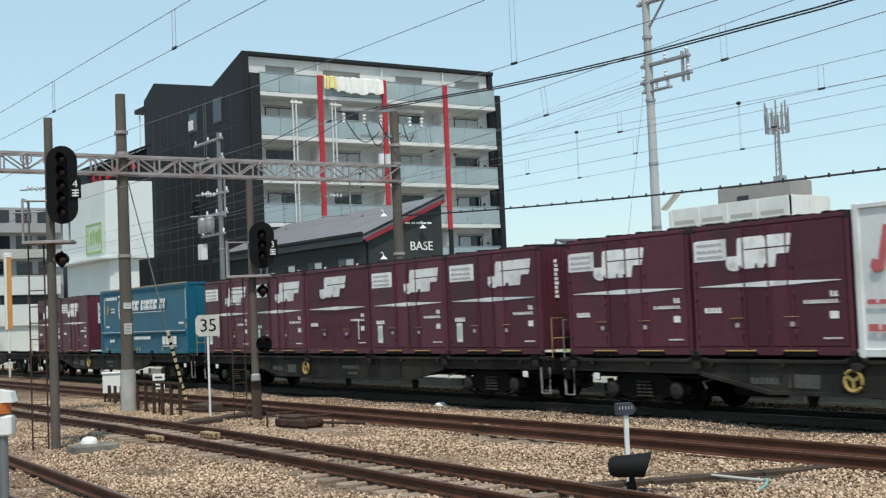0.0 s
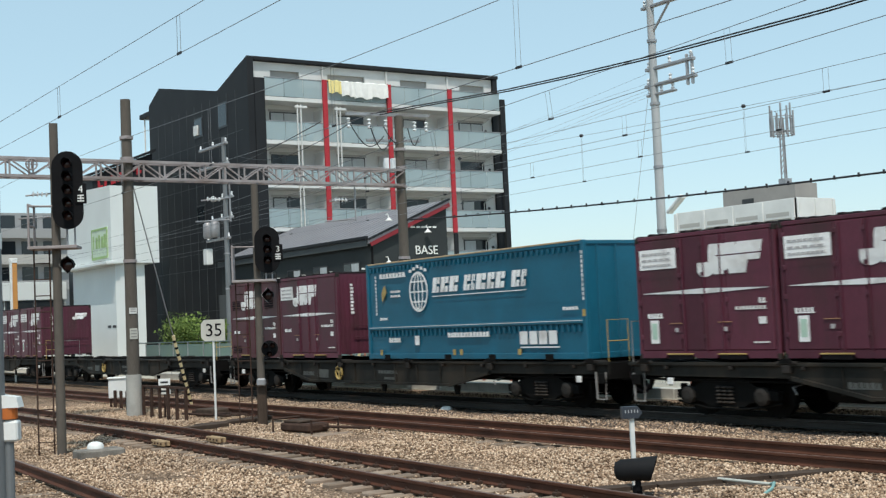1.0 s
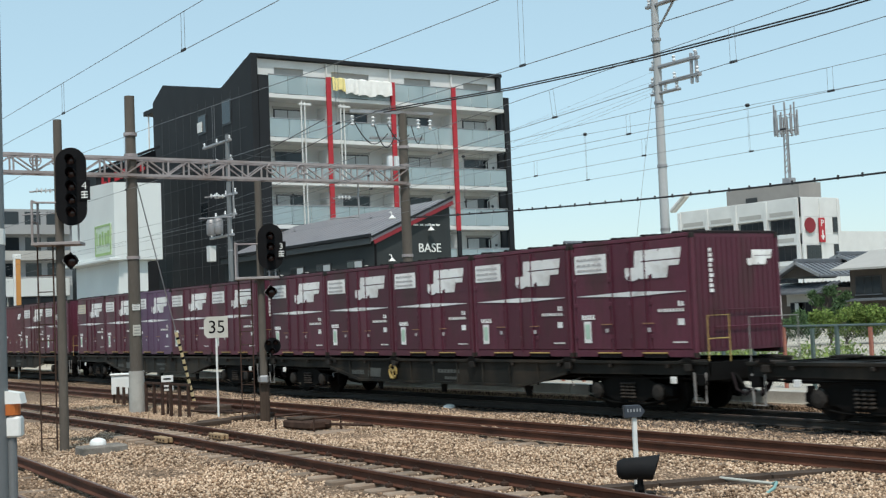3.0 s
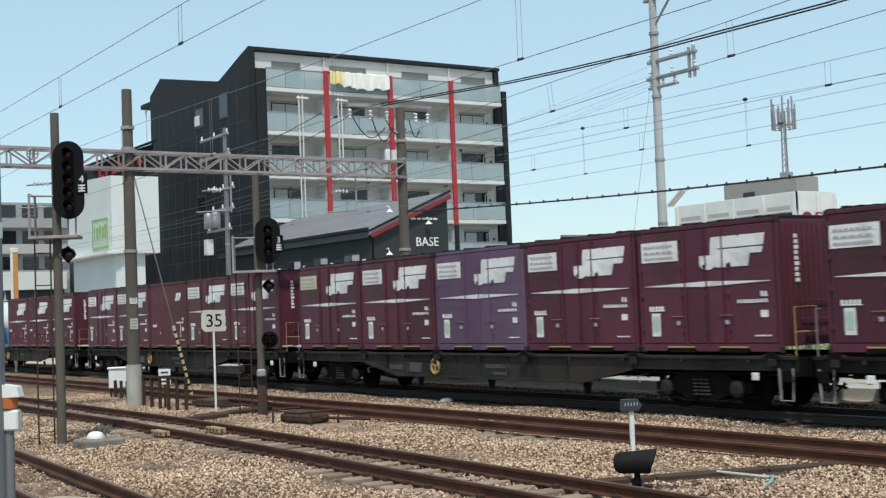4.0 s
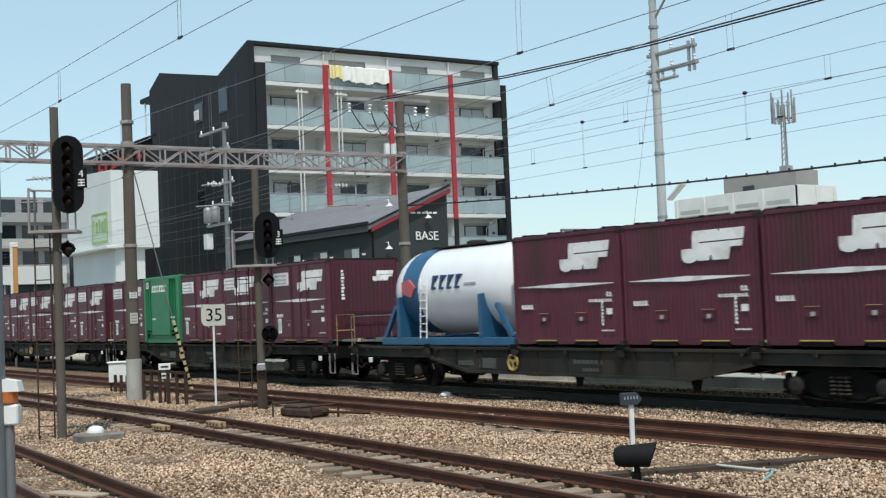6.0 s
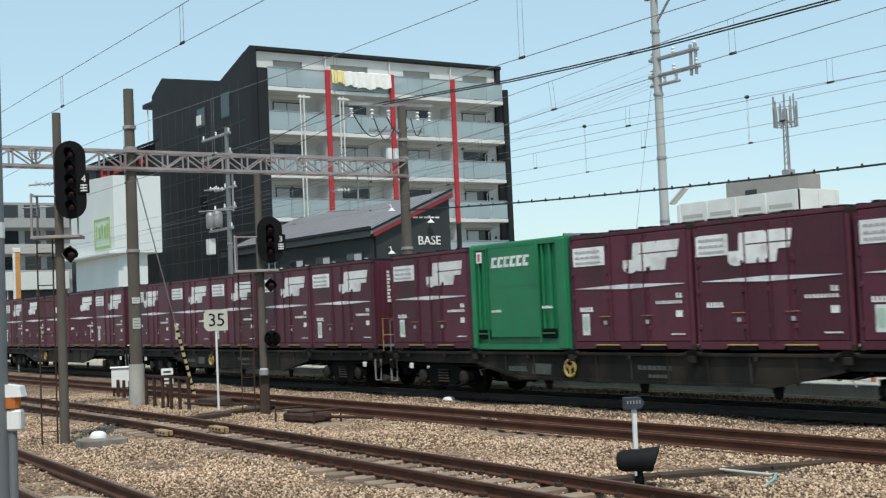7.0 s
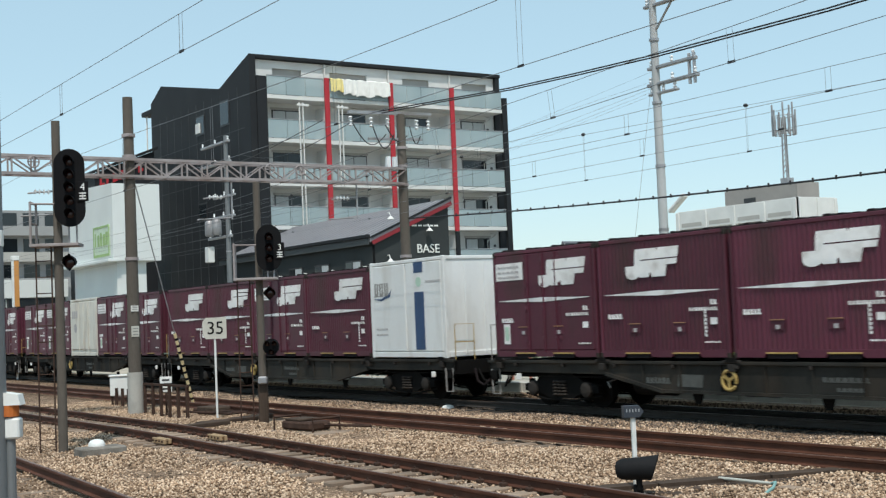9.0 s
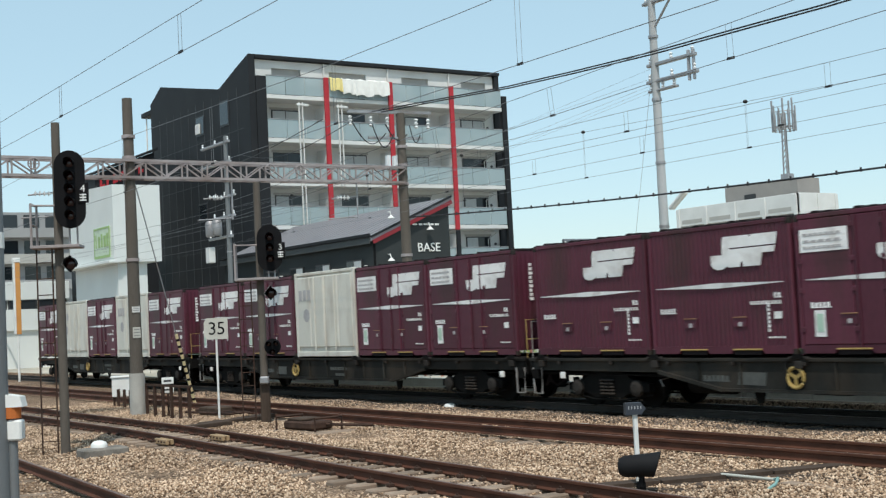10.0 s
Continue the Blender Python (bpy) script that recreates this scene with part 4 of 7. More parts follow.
part("front_fin", B().box(-46.9, -46.7, 37.4, 38.2, 0, 17.3), M_CLAD, apt)
part("front_fin", B().box(-46.9, -45.36, 36.56, 36.92, 17.2, 19.45), M_CLAD, apt)
# cladding seams on the dark flank
for i in range(11):
    x = -47.3 - i * 1.4
    part("cladding_seam", B().box(x, x + 0.03, 16.985, 17.0, 0, 17.8), M_PANEL, apt)
for i, z in enumerate((3.4, 6.3, 9.2, 12.1, 15.0)):
    part("cladding_seam", B().box(-63, -46.3, 16.986, 17.0, z, z + 0.03), M_PANEL, apt)
for x0, z0, z1 in ((-54.3, 15.55, 16.9), (-50.1, 15.6, 17.3), (-54.3, 9.5, 10.8)):
    w = part("window", B().box(x0, x0 + 1.5, 16.96, 17.05, z0, z1), M_FRAME, apt)
    part("pane", B().box(x0 + 0.1, x0 + 1.4, 16.94, 16.96, z0 + 0.1, z1 - 0.1), M_GLASS, w)
part("white_vent", B().soft(-54.2, -53.5, 16.85, 16.99, 15.7, 16.4, 0.02), M_WHITE, apt)
part("side_canopy", B().soft(-65.2, -63.0, 17.0, 19.0, 18.6, 18.95, 0.02), M_CLAD, apt)
part("canopy_post", B().rod((-64.6, 17.2, 10), (-64.6, 17.2, 18.6), 0.06, n=6), M_WHITE, apt)
for k, z in enumerate(FLOORS):
    slab = part("balcony_slab", B().soft(FX, BX, Y0 - 0.1, Y1 + 0.05, z - 0.26, z, 0.02), M_OFFWHITE, apt, "off-white balcony slab")
    top = z + 1.24
    for i, (a, c) in enumerate(UNITS):
        n = 4 if c - a > 4.5 else 3
        for j in range(n):
            u0, u1 = a + (c - a) * j / n, a + (c - a) * (j + 1) / n
            part("balcony_pane", B().box(BX - 0.03, BX - 0.01, u0 + 0.015, u1 - 0.015, z + 0.04, top), M_BALGLASS, slab, "frosted glass balustrade pane" if k == 0 and i == 0 else "")
        part("balcony_rail", B().soft(BX - 0.06, BX + 0.02, a, c, top, top + 0.06, 0.01), M_GALV, slab)
    part("balcony_pane", B().box(FX + 0.5, BX - 0.04, Y1 - 0.02, Y1, z + 0.04, top), M_BALGLASS, slab)
    part("partition", B().soft(FX, BX - 0.12, 22.53, 22.59, z, z + 2.3, 0.005), M_OFFWHITE, slab)
    part("partition", B().soft(FX, BX - 0.12, 27.51, 27.59, z, z + 2.3, 0.005), M_OFFWHITE, slab)
    part("partition", B().soft(FX, BX - 0.12, 32.57, 32.65, z, z + 2.3, 0.005), M_OFFWHITE, slab)
    for a, c, half in ((19.25, 21.3, 0), (24.3, 26.4, 1), (29.6, 31.5, 1), (34.4, 36.53, 0)) if k < 5 else ((18.77, 20.9, 0), (23.03, 25.9, 1), (28.75, 30.95, 1), (33.75, 35.9, 0)):
        wx = FX if k < 5 else -45.9
        w = part("window", B().soft(wx - 0.02, wx + 0.05, a, c, z + 0.05, z + 2.15, 0.01), M_FRAME, apt)
        mid = (a + c) / 2
        part("pane", B().box(wx + 0.05, wx + 0.06, a + 0.08, mid - 0.03, z + 0.12, z + 2.07), M_CURTAIN if (k + half) % 5 != 3 else M_GLASS, w)
        part("pane", B().box(wx + 0.055, wx + 0.065, mid + 0.03, c - 0.08, z + 0.12, z + 2.07), M_GLASS if (k + half) % 4 else M_CURTAIN, w)
        part("lintel", B().soft(wx, wx + 0.06, a - 0.1, c + 0.1, z + 2.17, z + 2.32, 0.01), M_BEIGE, w)
        if k == 5:
            part("shutter", B().soft(wx + 0.06, wx + 0.1, a, c, z + 1.3, z + 2.3, 0.01), M_BEIGE, w)
    part("wall_vent", B().lathe((FX, 37.0 if k % 2 else 36.8, z + 1.6), [(0.1, 0), (0.1, 0.06), (0.05, 0.08)], 10, "x"), M_FRAME, apt)
    part("wall_vent", B().lathe((FX, 27.6, z + 1.6), [(0.1, 0), (0.1, 0.06), (0.05, 0.08)], 10, "x"), M_FRAME, apt)
    part("air_conditioner", B().soft(FX + 0.3, FX + 0.65, 22.2, 23.0, z + 0.02, z + 0.62, 0.03), M_OFFWHITE, apt)
    part("air_conditioner", B().soft(FX + 0.3, FX + 0.65, 32.3, 33.1, z + 0.02, z + 0.62, 0.03), M_OFFWHITE, apt)
    part("drain_pipe", B().line([(FX + 0.1, 36.6, z - 0.3), (FX + 0.8, 36.6, z - 0.5), (FX + 0.12, 36.3, z - 0.9), (FX + 0.12, 36.3, z - 2.6)], 0.045, 6), M_OFFWHITE, apt)
for y, z0 in ((22.56, 8.8), (27.55, 9.8), (32.6, 8.2)):
    part("red_fin", B().soft(BX + 0.0, BX + 0.16, y - 0.17, y + 0.17, z0, 18.45, 0.02), M_REDTRIM, apt, "red vertical fin")
part("dark_fin", B().soft(BX, BX + 0.16, 32.45, 32.78, 0.2, 8.18, 0.02), M_CLAD, apt)
for y, z0, z1 in ((20.6, 8.4, 16.7), (23.55, 11.2, 16.7)):
    for dy in (-0.16, 0.1):
        part("white_fin", B().soft(BX + 0.0, BX + 0.1, y + dy, y + dy + 0.08, z0, z1, 0.02), M_OFFWHITE, apt)
    part("white_fin", B().soft(BX + 0.0, BX + 0.12, y - 0.3, y + 0.6, 16.45, 16.6, 0.02), M_OFFWHITE, apt)
# bedding hung over the top balcony
bed = thing("hanging_bedding", "white and yellow bedding hung over a balcony rail", "bedding")
for i, (a, c, m, d) in enumerate(((22.8, 23.75, M_CLOTHY, 0.8), (23.72, 24.7, M_CLOTH, 0.95), (24.68, 26.1, M_CLOTH, 1.05), (26.06, 27.4, M_CLOTH, 0.95))):
    b = B()
    nx = 10
    vs = []
    for j in range(nx + 1):
        y = a + (c - a) * j / nx
        for z, x in ((18.38, BX - 0.15), (18.46 + 0.03 * math.sin(j * 1.1 + 2 * i), BX + 0.06), (18.38, BX + 0.2), (18.38 - d * 0.5, BX + 0.24 + 0.06 * math.sin(j * 1.9 + i)), (18.38 - d - 0.06 * math.sin(j * 0.8 + i), BX + 0.26 + 0.07 * math.sin(j * 1.3 + i))):
            vs.append((x, y, z))
    b.add(vs, [(5 * j + q, 5 * j + q + 1, 5 * j + q + 6, 5 * j + q + 5) for j in range(nx) for q in range(4)])
    b.add([(p[0] + 0.05, p[1], p[2]) for p in vs], [(5 * j + q, 5 * j + q + 5, 5 * j + q + 6, 5 * j + q + 1) for j in range(nx) for q in range(4)])
    part("quilt", b, m, bed, "yellow quilt" if m is M_CLOTHY else "white quilt", smooth=True)

# ---- dark workshop with a sloping roof ----
wk = thing("workshop_building", "charcoal two-storey building with red-edged sloping grey roof", "building")
WX0, WX1, WY0, WY1 = -46.0, -27.1, 15.06, 19.8
part("gable_wall", B().prism([(WY0, 0), (WY0, 6.15), (WY1, 8.2), (WY1, 0)], "x", WX1 - 0.25, WX1), M_CLAD2, wk)
part("long_wall", B().box(WX0, WX1 - 0.25, WY0, WY0 + 0.25, 0, 6.1), M_CLAD2, wk)
part("rear_wall", B().box(WX0, WX1 - 0.25, WY1 - 0.25, WY1, 0, 8.0), M_CLAD2, wk)
b = B()
b.prism([(WY0 - 0.2, 6.14), (WY0 - 0.2, 6.38), (WY1 + 0.1, 8.48), (WY1 + 0.1, 8.26)], "x", WX0, WX1 + 0.2)
rf = part("roof", b, M_ROOFGREY, wk, "grey metal sheet roof")
for i in range(26):
    x = WX0 + 0.3 + i * 0.72
    part("roof_seam", B().beam((x, WY0 - 0.2, 6.4), (x, WY1, 8.46), 0.035, 0.035), M_ROOFGREY, rf)
part("rake_trim", B().beam((WX1 + 0.23, WY0 - 0.1, 6.1), (WX1 + 0.23, WY1 + 0.1, 8.2), 0.05, 0.2), M_REDDARK, wk, "red rake trim")
part("rake_flashing", B().beam((WX1 + 0.16, WY0 - 0.2, 6.36), (WX1 + 0.16, WY1 + 0.1, 8.5), 0.2, 0.1), M_CLAD, wk)
part("gutter", B().soft(WX0, WX1 + 0.2, WY0 - 0.36, WY0 - 0.21, 6.36, 6.54, 0.02), M_CLAD, wk)
part("band", B().soft(WX0, WX1 + 0.1, WY0 - 0.27, WY0 - 0.21, 6.02, 6.34, 0.01), M_PANEL, wk)
for i, x in enumerate((-36.6, -33.4, -29.9, -39.8)):
    w = part("window", B().soft(x, x + 1.7, WY0 - 0.06, WY0 + 0.02, 3.95, 5.3, 0.01), M_FRAME, wk)
    part("pane", B().box(x + 0.08, x + 0.82, WY0 - 0.075, WY0 - 0.06, 4.03, 5.22), M_GLASS, w)
    part("pane", B().box(x + 0.88, x + 1.62, WY0 - 0.08, WY0 - 0.065, 4.03, 5.22), M_CURTAIN if i < 3 else M_GLASS, w)
    part("down_light", B().soft(x + 2.1, x + 2.2, WY0 - 0.18, WY0, 4.85, 4.95, 0.01), M_WHITE, wk)
for i in range(4):
    x = -44.0 + i * 4.2
    part("balcony_panel", B().soft(x, x + 3.2, WY0 - 1.1, WY0 - 1.0, 2.3, 4.2, 0.02), M_PANEL, wk)
    part("balcony_panel", B().soft(x + 3.2, x + 4.2, WY0 - 1.1, WY0 - 1.02, 2.3, 4.2, 0.02), M_CLAD2, wk)
part("balcony_floor", B().box(-44.0, -27.2, WY0 - 1.0, WY0, 2.3, 2.45), M_CLAD2, wk)
for x in (-39.8, -35.6, -31.4, -27.6):
    part("column", B().soft(x - 0.15, x + 0.15, WY0 - 1.05, WY0 - 0.75, 0, 2.3, 0.01), M_CLAD2, wk)
# black sheet on the solid wall paints the shade of the open ground floor
part("dark_opening", B().box(-44, -27.8, WY0 - 0.03, WY0, 0.1, 2.3), M_BLACK, wk)
part("louvre", B().soft(WX1, WX1 + 0.06, 18.28, 18.74, 4.22, 4.9, 0.01), M_PANEL, wk)
part("down_pipe", B().rod((WX1 + 0.08, WY0 + 0.05, 0), (WX1 + 0.08, WY0 + 0.05, 6), 0.06, n=8), M_BLACK, wk)
letters("sign_lettering", "BASE", M_WHITE, wk, pose(WX1 + 0.03, 18.45, 5.78, 90, 0, 90), 0.66, 0.02, "white raised letters")
for y, z in ((15.95, 5.15), (18.41, 6.75), (16.05, 7.35)):
    part("wall_lamp", B().lathe((WX1 + 0.3, y, z), [(0.05, 0.12), (0.1, 0.06), (0.2, -0.04)], 12), M_WHITE, wk, "white bell-shaped wall lamp", smooth=True)
    part("lamp_arm", B().line([(WX1, y, z + 0.3), (WX1 + 0.2, y, z + 0.32), (WX1 + 0.3, y, z + 0.12)], 0.025, 6), M_WHITE, wk)
for k, (y, w) in enumerate(((17.5, 0.3), (17.9, 0.22), (18.2, 0.34), (18.62, 0.2), (18.9, 0.24))):
    part("small_print", B().box(WX1 + 0.003, WX1 + 0.01, y, y + w, 6.97, 7.06), M_WHITE, wk, "row of small white print bars")

# ---- white shop building ----
sh = thing("shop_building", "white shop building with angled corner and green sign", "building")
part("tower", B().prism([(-52.6, 6.3), (-44.0, 6.3), (-44.0, 10.9), (-48.7, 11.1), (-52.6, 9.0)], "y", 7.27, 10.2), M_SHOP, sh)
part("recessed_face", B().box(-52.6, -44.4, 7.6, 9.4, 0, 6.4), M_SHOP, sh)
part("ledge", B().soft(-52.8, -43.9, 6.9, 7.6, 6.25, 6.42, 0.02), M_SHOP, sh)
sg = part("sign_panel", B().soft(-47.4, -44.5, 7.2, 7.27, 6.65, 8.5, 0.02), M_SIGNPALE, sh, "pale green shop sign with a green border")
for x0, x1, z0, z1 in ((-47.4, -44.5, 8.38, 8.5), (-47.4, -44.5, 6.65, 6.8), (-47.4, -47.28, 6.8, 8.38), (-44.62, -44.5, 6.8, 8.38)):
    part("border", B().box(x0, x1, 7.18, 7.2, z0, z1), M_SIGNGREEN, sg)
for i, w in enumerate((0.16, 0.34, 0.3, 0.42, 0.36)):
    x = -47.1 + 0.5 * i
    part("print_bar", B().box(x, x + w, 7.185, 7.2, 7.3, 8.1 - 0.12 * (i % 2)), M_SIGNGREEN, sg)
for i in range(2):
    part("vent", B().box(-46 + 0.9 * i, -45.4 + 0.9 * i, 7.58, 7.6, 2.5, 2.65), M_FRAME, sh)
rs = thing("dark_building", "dark building with sloping roof and red lettering behind the shop", "building")
part("body", B().prism([(10.2, 0), (10.2, 13.0), (14.5, 14.7), (14.5, 0)], "x", -62, -56.1), M_CLAD, rs)
part("roof", B().prism([(10.0, 12.95), (10.0, 13.15), (14.7, 15.0), (14.7, 14.8)], "x", -62.2, -55.8), M_CLAD, rs)
for i in range(7):
    y = 10.55 + 0.46 * i
    z = 12.0 + 0.4 * (y - 10.5)
    part("red_letter", B().prism([(y, z), (y + 0.12, z + 0.05), (y + 0.16, z + 0.42), (y + 0.34, z + 0.5), (y + 0.36, z + 0.75), (y, z + 0.62)] if i % 2 else [(y, z), (y + 0.34, z + 0.14), (y + 0.34, z + 0.36), (y + 0.14, z + 0.3), (y + 0.12, z + 0.68), (y, z + 0.62)], "x", -56.1, -56.0), M_REDTRIM, rs)

# ---- distant flats behind ----
ff = thing("distant_flats", "grey-beige distant block of flats with dark balconies", "building")
part("body", B().box(-140, -120, 14, 28, 0, 16.6), M_FLATS, ff)
for k in range(5):
    z = 1.6 + 3.0 * k
    part("balcony", B().soft(-120, -118.8, 14.5, 27.5, z, z + 1.1, 0.02), M_BEIGE if k % 2 else M_FLATS, ff)
    for j in range(5):
        w = part("window", B().box(-120.05, -119.95, 15 + 2.5 * j, 16.8 + 2.5 * j, z + 1.1, z + 2.7), M_GLASS, ff)
part("roof_hut", B().box(-130, -124, 17, 21, 16.6, 18.4), M_BEIGE, ff)
ls = thing("low_shop", "low white shop with dark awning band beyond the tracks", "building")
part("body", B().box(-76, -60.2, 1.0, 9.4, 0, 5.9), M_SHOP, ls)
for z0, z1 in ((4.72, 5.95), (2.6, 4.05)):
    part("fascia", B().soft(-60.2, -60.0, 0.9, 9.4, z0, z1, 0.02), M_SHOP, ls, "white fascia band")
for i in range(4):
    w = part("window", B().box(-60.2, -60.12, 1.1 + 2.05 * i, 3.05 + 2.05 * i, 4.08, 4.7), M_FRAME, ls)
    part("pane", B().box(-60.12, -60.1, 1.2 + 2.05 * i, 2.95 + 2.05 * i, 4.14, 4.64), M_GLASS, w)
sg = thing("orange_sign_pole", "tall orange and white pole sign", "sign")
part("board", B().soft(-40.3, -40.1, 0.5, 0.76, 2.3, 6.15, 0.02), M_ORANGEBOARD, sg)
part("edge_strip", B().soft(-40.31, -40.09, 0.4, 0.5, 2.3, 6.15, 0.02), M_WHITE, sg, "white edge strip")
part("cap", B().soft(-40.33, -40.07, 0.38, 0.78, 6.15, 6.4, 0.02), M_WHITE, sg)
part("post", B().rod((-40.2, 0.58, -0.25), (-40.2, 0.58, 2.3), 0.06, n=8), M_WHITE, sg)


# ---- houses and yard behind the fence ----
def slope(b, x0, x1, ya, za, yb, zb, t=0.14):
    """A roof slab along x, from its eave (ya, za) to its ridge (yb, zb)."""
    b.prism([(ya, za), (yb, zb), (yb, zb - t), (ya, za - t)], "x", x0, x1)


def ribs_x(parent, x0, x1, ya, za, yb, zb, step, m, r=0.055):
    """Rows of raised tiles up a slope that runs along x, with courses across."""
    n = int((x1 - x0) / step)
    for i in range(n + 1):
        x = x0 + i * step
        part("cover_tile", B().beam((x, ya, za + 0.03), (x, yb, zb + 0.03), r * 1.6, r), m, parent)
    d = math.hypot(yb - ya, zb - za)
    k = int(d / 0.55)
    for i in range(1, k):
        u = i / k
        part("tile_course", B().beam((x0, ya + (yb - ya) * u, za + (zb - za) * u + 0.02), (x1, ya + (yb - ya) * u, za + (zb - za) * u + 0.02), 0.05, 0.05), m, parent)


def window(parent, x0, x1, y, z0, z1, panes=2, curtain=None):
    w = part("window", B().soft(x0, x1, y - 0.06, y + 0.04, z0, z1, 0.015), M_FRAME, parent)
    s = (x1 - x0 - 0.1) / panes
    for i in range(panes):
        part("pane", B().box(x0 + 0.08 + i * s, x0 + 0.02 + (i + 1) * s, y - 0.075, y - 0.06, z0 + 0.08, z1 - 0.08), M_CURTAIN if curtain == i else M_GLASS, w)
    part("sill", B().soft(x0 - 0.05, x1 + 0.05, y - 0.12, y, z0 - 0.06, z0, 0.01), M_GALV, w)
    return w


def ribs_y(parent, y0, y1, xa, za, xb, zb, step, m, r=0.055):
    """Cover tiles up a slope that runs along y, with courses across."""
    n = int((y1 - y0) / step)
    for i in range(n + 1):
        y = y0 + i * step
        part("cover_tile", B().beam((xa, y, za + 0.03), (xb, y, zb + 0.03), r * 1.6, r), m, parent)
    k = int(math.hypot(xb - xa, zb - za) / 0.55)
    for i in range(1, k):
        u = i / k
        part("tile_course", B().beam((xa + (xb - xa) * u, y0, za + (zb - za) * u + 0.02), (xa + (xb - xa) * u, y1, za + (zb - za) * u + 0.02), 0.05, 0.05), m, parent)


def window_x(parent, x, y0, y1, z0, z1, panes=2, curtain=None):
    """A window in a wall that faces +x."""
    w = part("window", B().soft(x - 0.04, x + 0.06, y0, y1, z0, z1, 0.015), M_FRAME, parent)
    s = (y1 - y0 - 0.1) / panes
    for i in range(panes):
        part("pane", B().box(x + 0.06, x + 0.075, y0 + 0.08 + i * s, y0 + 0.02 + (i + 1) * s, z0 + 0.08, z1 - 0.08), M_CURTAIN if curtain == i else M_GLASS, w)
    part("sill", B().soft(x, x + 0.12, y0 - 0.05, y1 + 0.05, z0 - 0.06, z0, 0.01), M_GALV, w)
    return w


h = thing("house", "two-storey grey stucco house with grey tiled roofs", "house")
# upper storey: ridge along y, gable towards the tracks
part("upper_wall", B().prism([(-41.7, 2.6), (-41.7, 5.35), (-39.6, 6.55), (-37.3, 5.25), (-37.3, 2.6)], "y", 38.5, 47.4), M_STUCCO, h)
for xe, ze in ((-42.8, 5.2), (-36.4, 5.05)):
    b = B()
    b.prism([(xe, ze), (-39.7, 6.88), (-39.7, 6.72), (xe, ze - 0.16)], "y", 37.7, 48.1)
    r_ = part("upper_roof", b, M_TILE, h, "grey tiled gable roof")
    ribs_y(r_, 37.8, 48.0, xe, ze, -39.7, 6.88, 0.42, M_TILE)
    part("bargeboard", B().beam((xe, 37.68, ze - 0.05), (-39.7, 37.68, 6.83), 0.06, 0.22), M_WHITE if xe > -40 else M_TILE, r_)
part("ridge", B().rod((-39.7, 37.6, 6.95), (-39.7, 48.2, 6.95), 0.13, n=8), M_TILE, h)
window(h, -39.0, -38.2, 38.5, 3.9, 5.0, 1)
window_x(h, -37.3, 41.0, 42.2, 3.8, 4.9, 2)
window_x(h, -37.3, 44.6, 46.4, 3.6, 4.9, 2)
# lower storey: ridge along x, gable towards +x
part("lower_wall", B().prism([(35.6, 0), (35.6, 2.75), (37.7, 3.9), (39.7, 2.65), (39.7, 0)], "x", -41.4, -32.7), M_STUCCO, h)
for ye, ze in ((34.9, 2.64), (40.35, 2.45)):
    b = B()
    b.prism([(ye, ze), (37.7, 4.12), (37.7, 3.96), (ye, ze - 0.16)], "x", -42.1, -32.1)
    r_ = part("lower_roof", b, M_TILE, h, "grey tiled lower roof")
    ribs_x(r_, -42.0, -32.2, ye, ze, 37.7, 4.12, 0.42, M_TILE)
    part("bargeboard", B().beam((-32.08, ye, ze - 0.05), (-32.08, 37.7, 4.05), 0.06, 0.2), M_WHITE if ye < 36 else M_TILE, r_)
part("valley_flashing", B().beam((-38.6, 35.3, 2.92), (-36.8, 37.2, 3.98), 0.14, 0.1), M_GALV, h)
part("valley_flashing", B().beam((-37.4, 35.2, 2.9), (-35.8, 37.0, 3.9), 0.14, 0.1), M_GALV, h)
window_x(h, -32.7, 36.2, 38.6, 0.2, 2.2, 3)
window(h, -36.6, -33.6, 35.6, 0.2, 2.1, 2)
window(h, -40.6, -38.6, 35.6, 0.3, 2.0, 2)
part("porch_post", B().rod((-37.6, 35.1, 0), (-37.6, 35.1, 2.6), 0.12, n=8), M_GALV, h)
# side wing with a balcony
part("side_wing", B().box(-37.3, -33.6, 40.4, 47.2, 0, 2.9), M_STUCCO, h)
part("balcony", B().soft(-34.4, -33.4, 40.5, 43.6, 2.9, 3.7, 0.03), M_STUCCO, h)
window_x(h, -33.6, 41.0, 43.0, 0.2, 2.2, 2)
window_x(h, -33.6, 44.2, 46.2, 0.2, 2.2, 2)
wash = thing("washing", "white laundry hung over a house balcony", "laundry")
for i in range(3):
    b = B()
    vs = [(-33.3 + 0.04 * math.sin(j * 2 + i), 40.6 + 0.85 * i + 0.8 * j / 5, z) for j in range(6) for z in (3.95, 3.4, 2.95)]
    b.add(vs, [(3 * j + q, 3 * j + q + 1, 3 * j + q + 4, 3 * j + q + 3) for j in range(5) for q in range(2)])
    b.add([(v[0] + 0.04, v[1], v[2]) for v in vs], [(3 * j + q, 3 * j + q + 3, 3 * j + q + 4, 3 * j + q + 1) for j in range(5) for q in range(2)])
    part("sheet", b, M_CLOTH, wash)

h0 = thing("house", "small grey house with ribbed grey tiled roof", "house")
part("wall", B().box(-52, -42.5, 42, 50, 0, 3.4), M_STUCCO, h0)
b = B()
slope(b, -52.5, -42, 41.3, 3.3, 46, 5.6)
r0 = part("roof", b, M_TILE, h0)
ribs_x(r0, -52.4, -42.1, 41.3, 3.3, 46, 5.6, 0.6, M_TILE, 0.08)

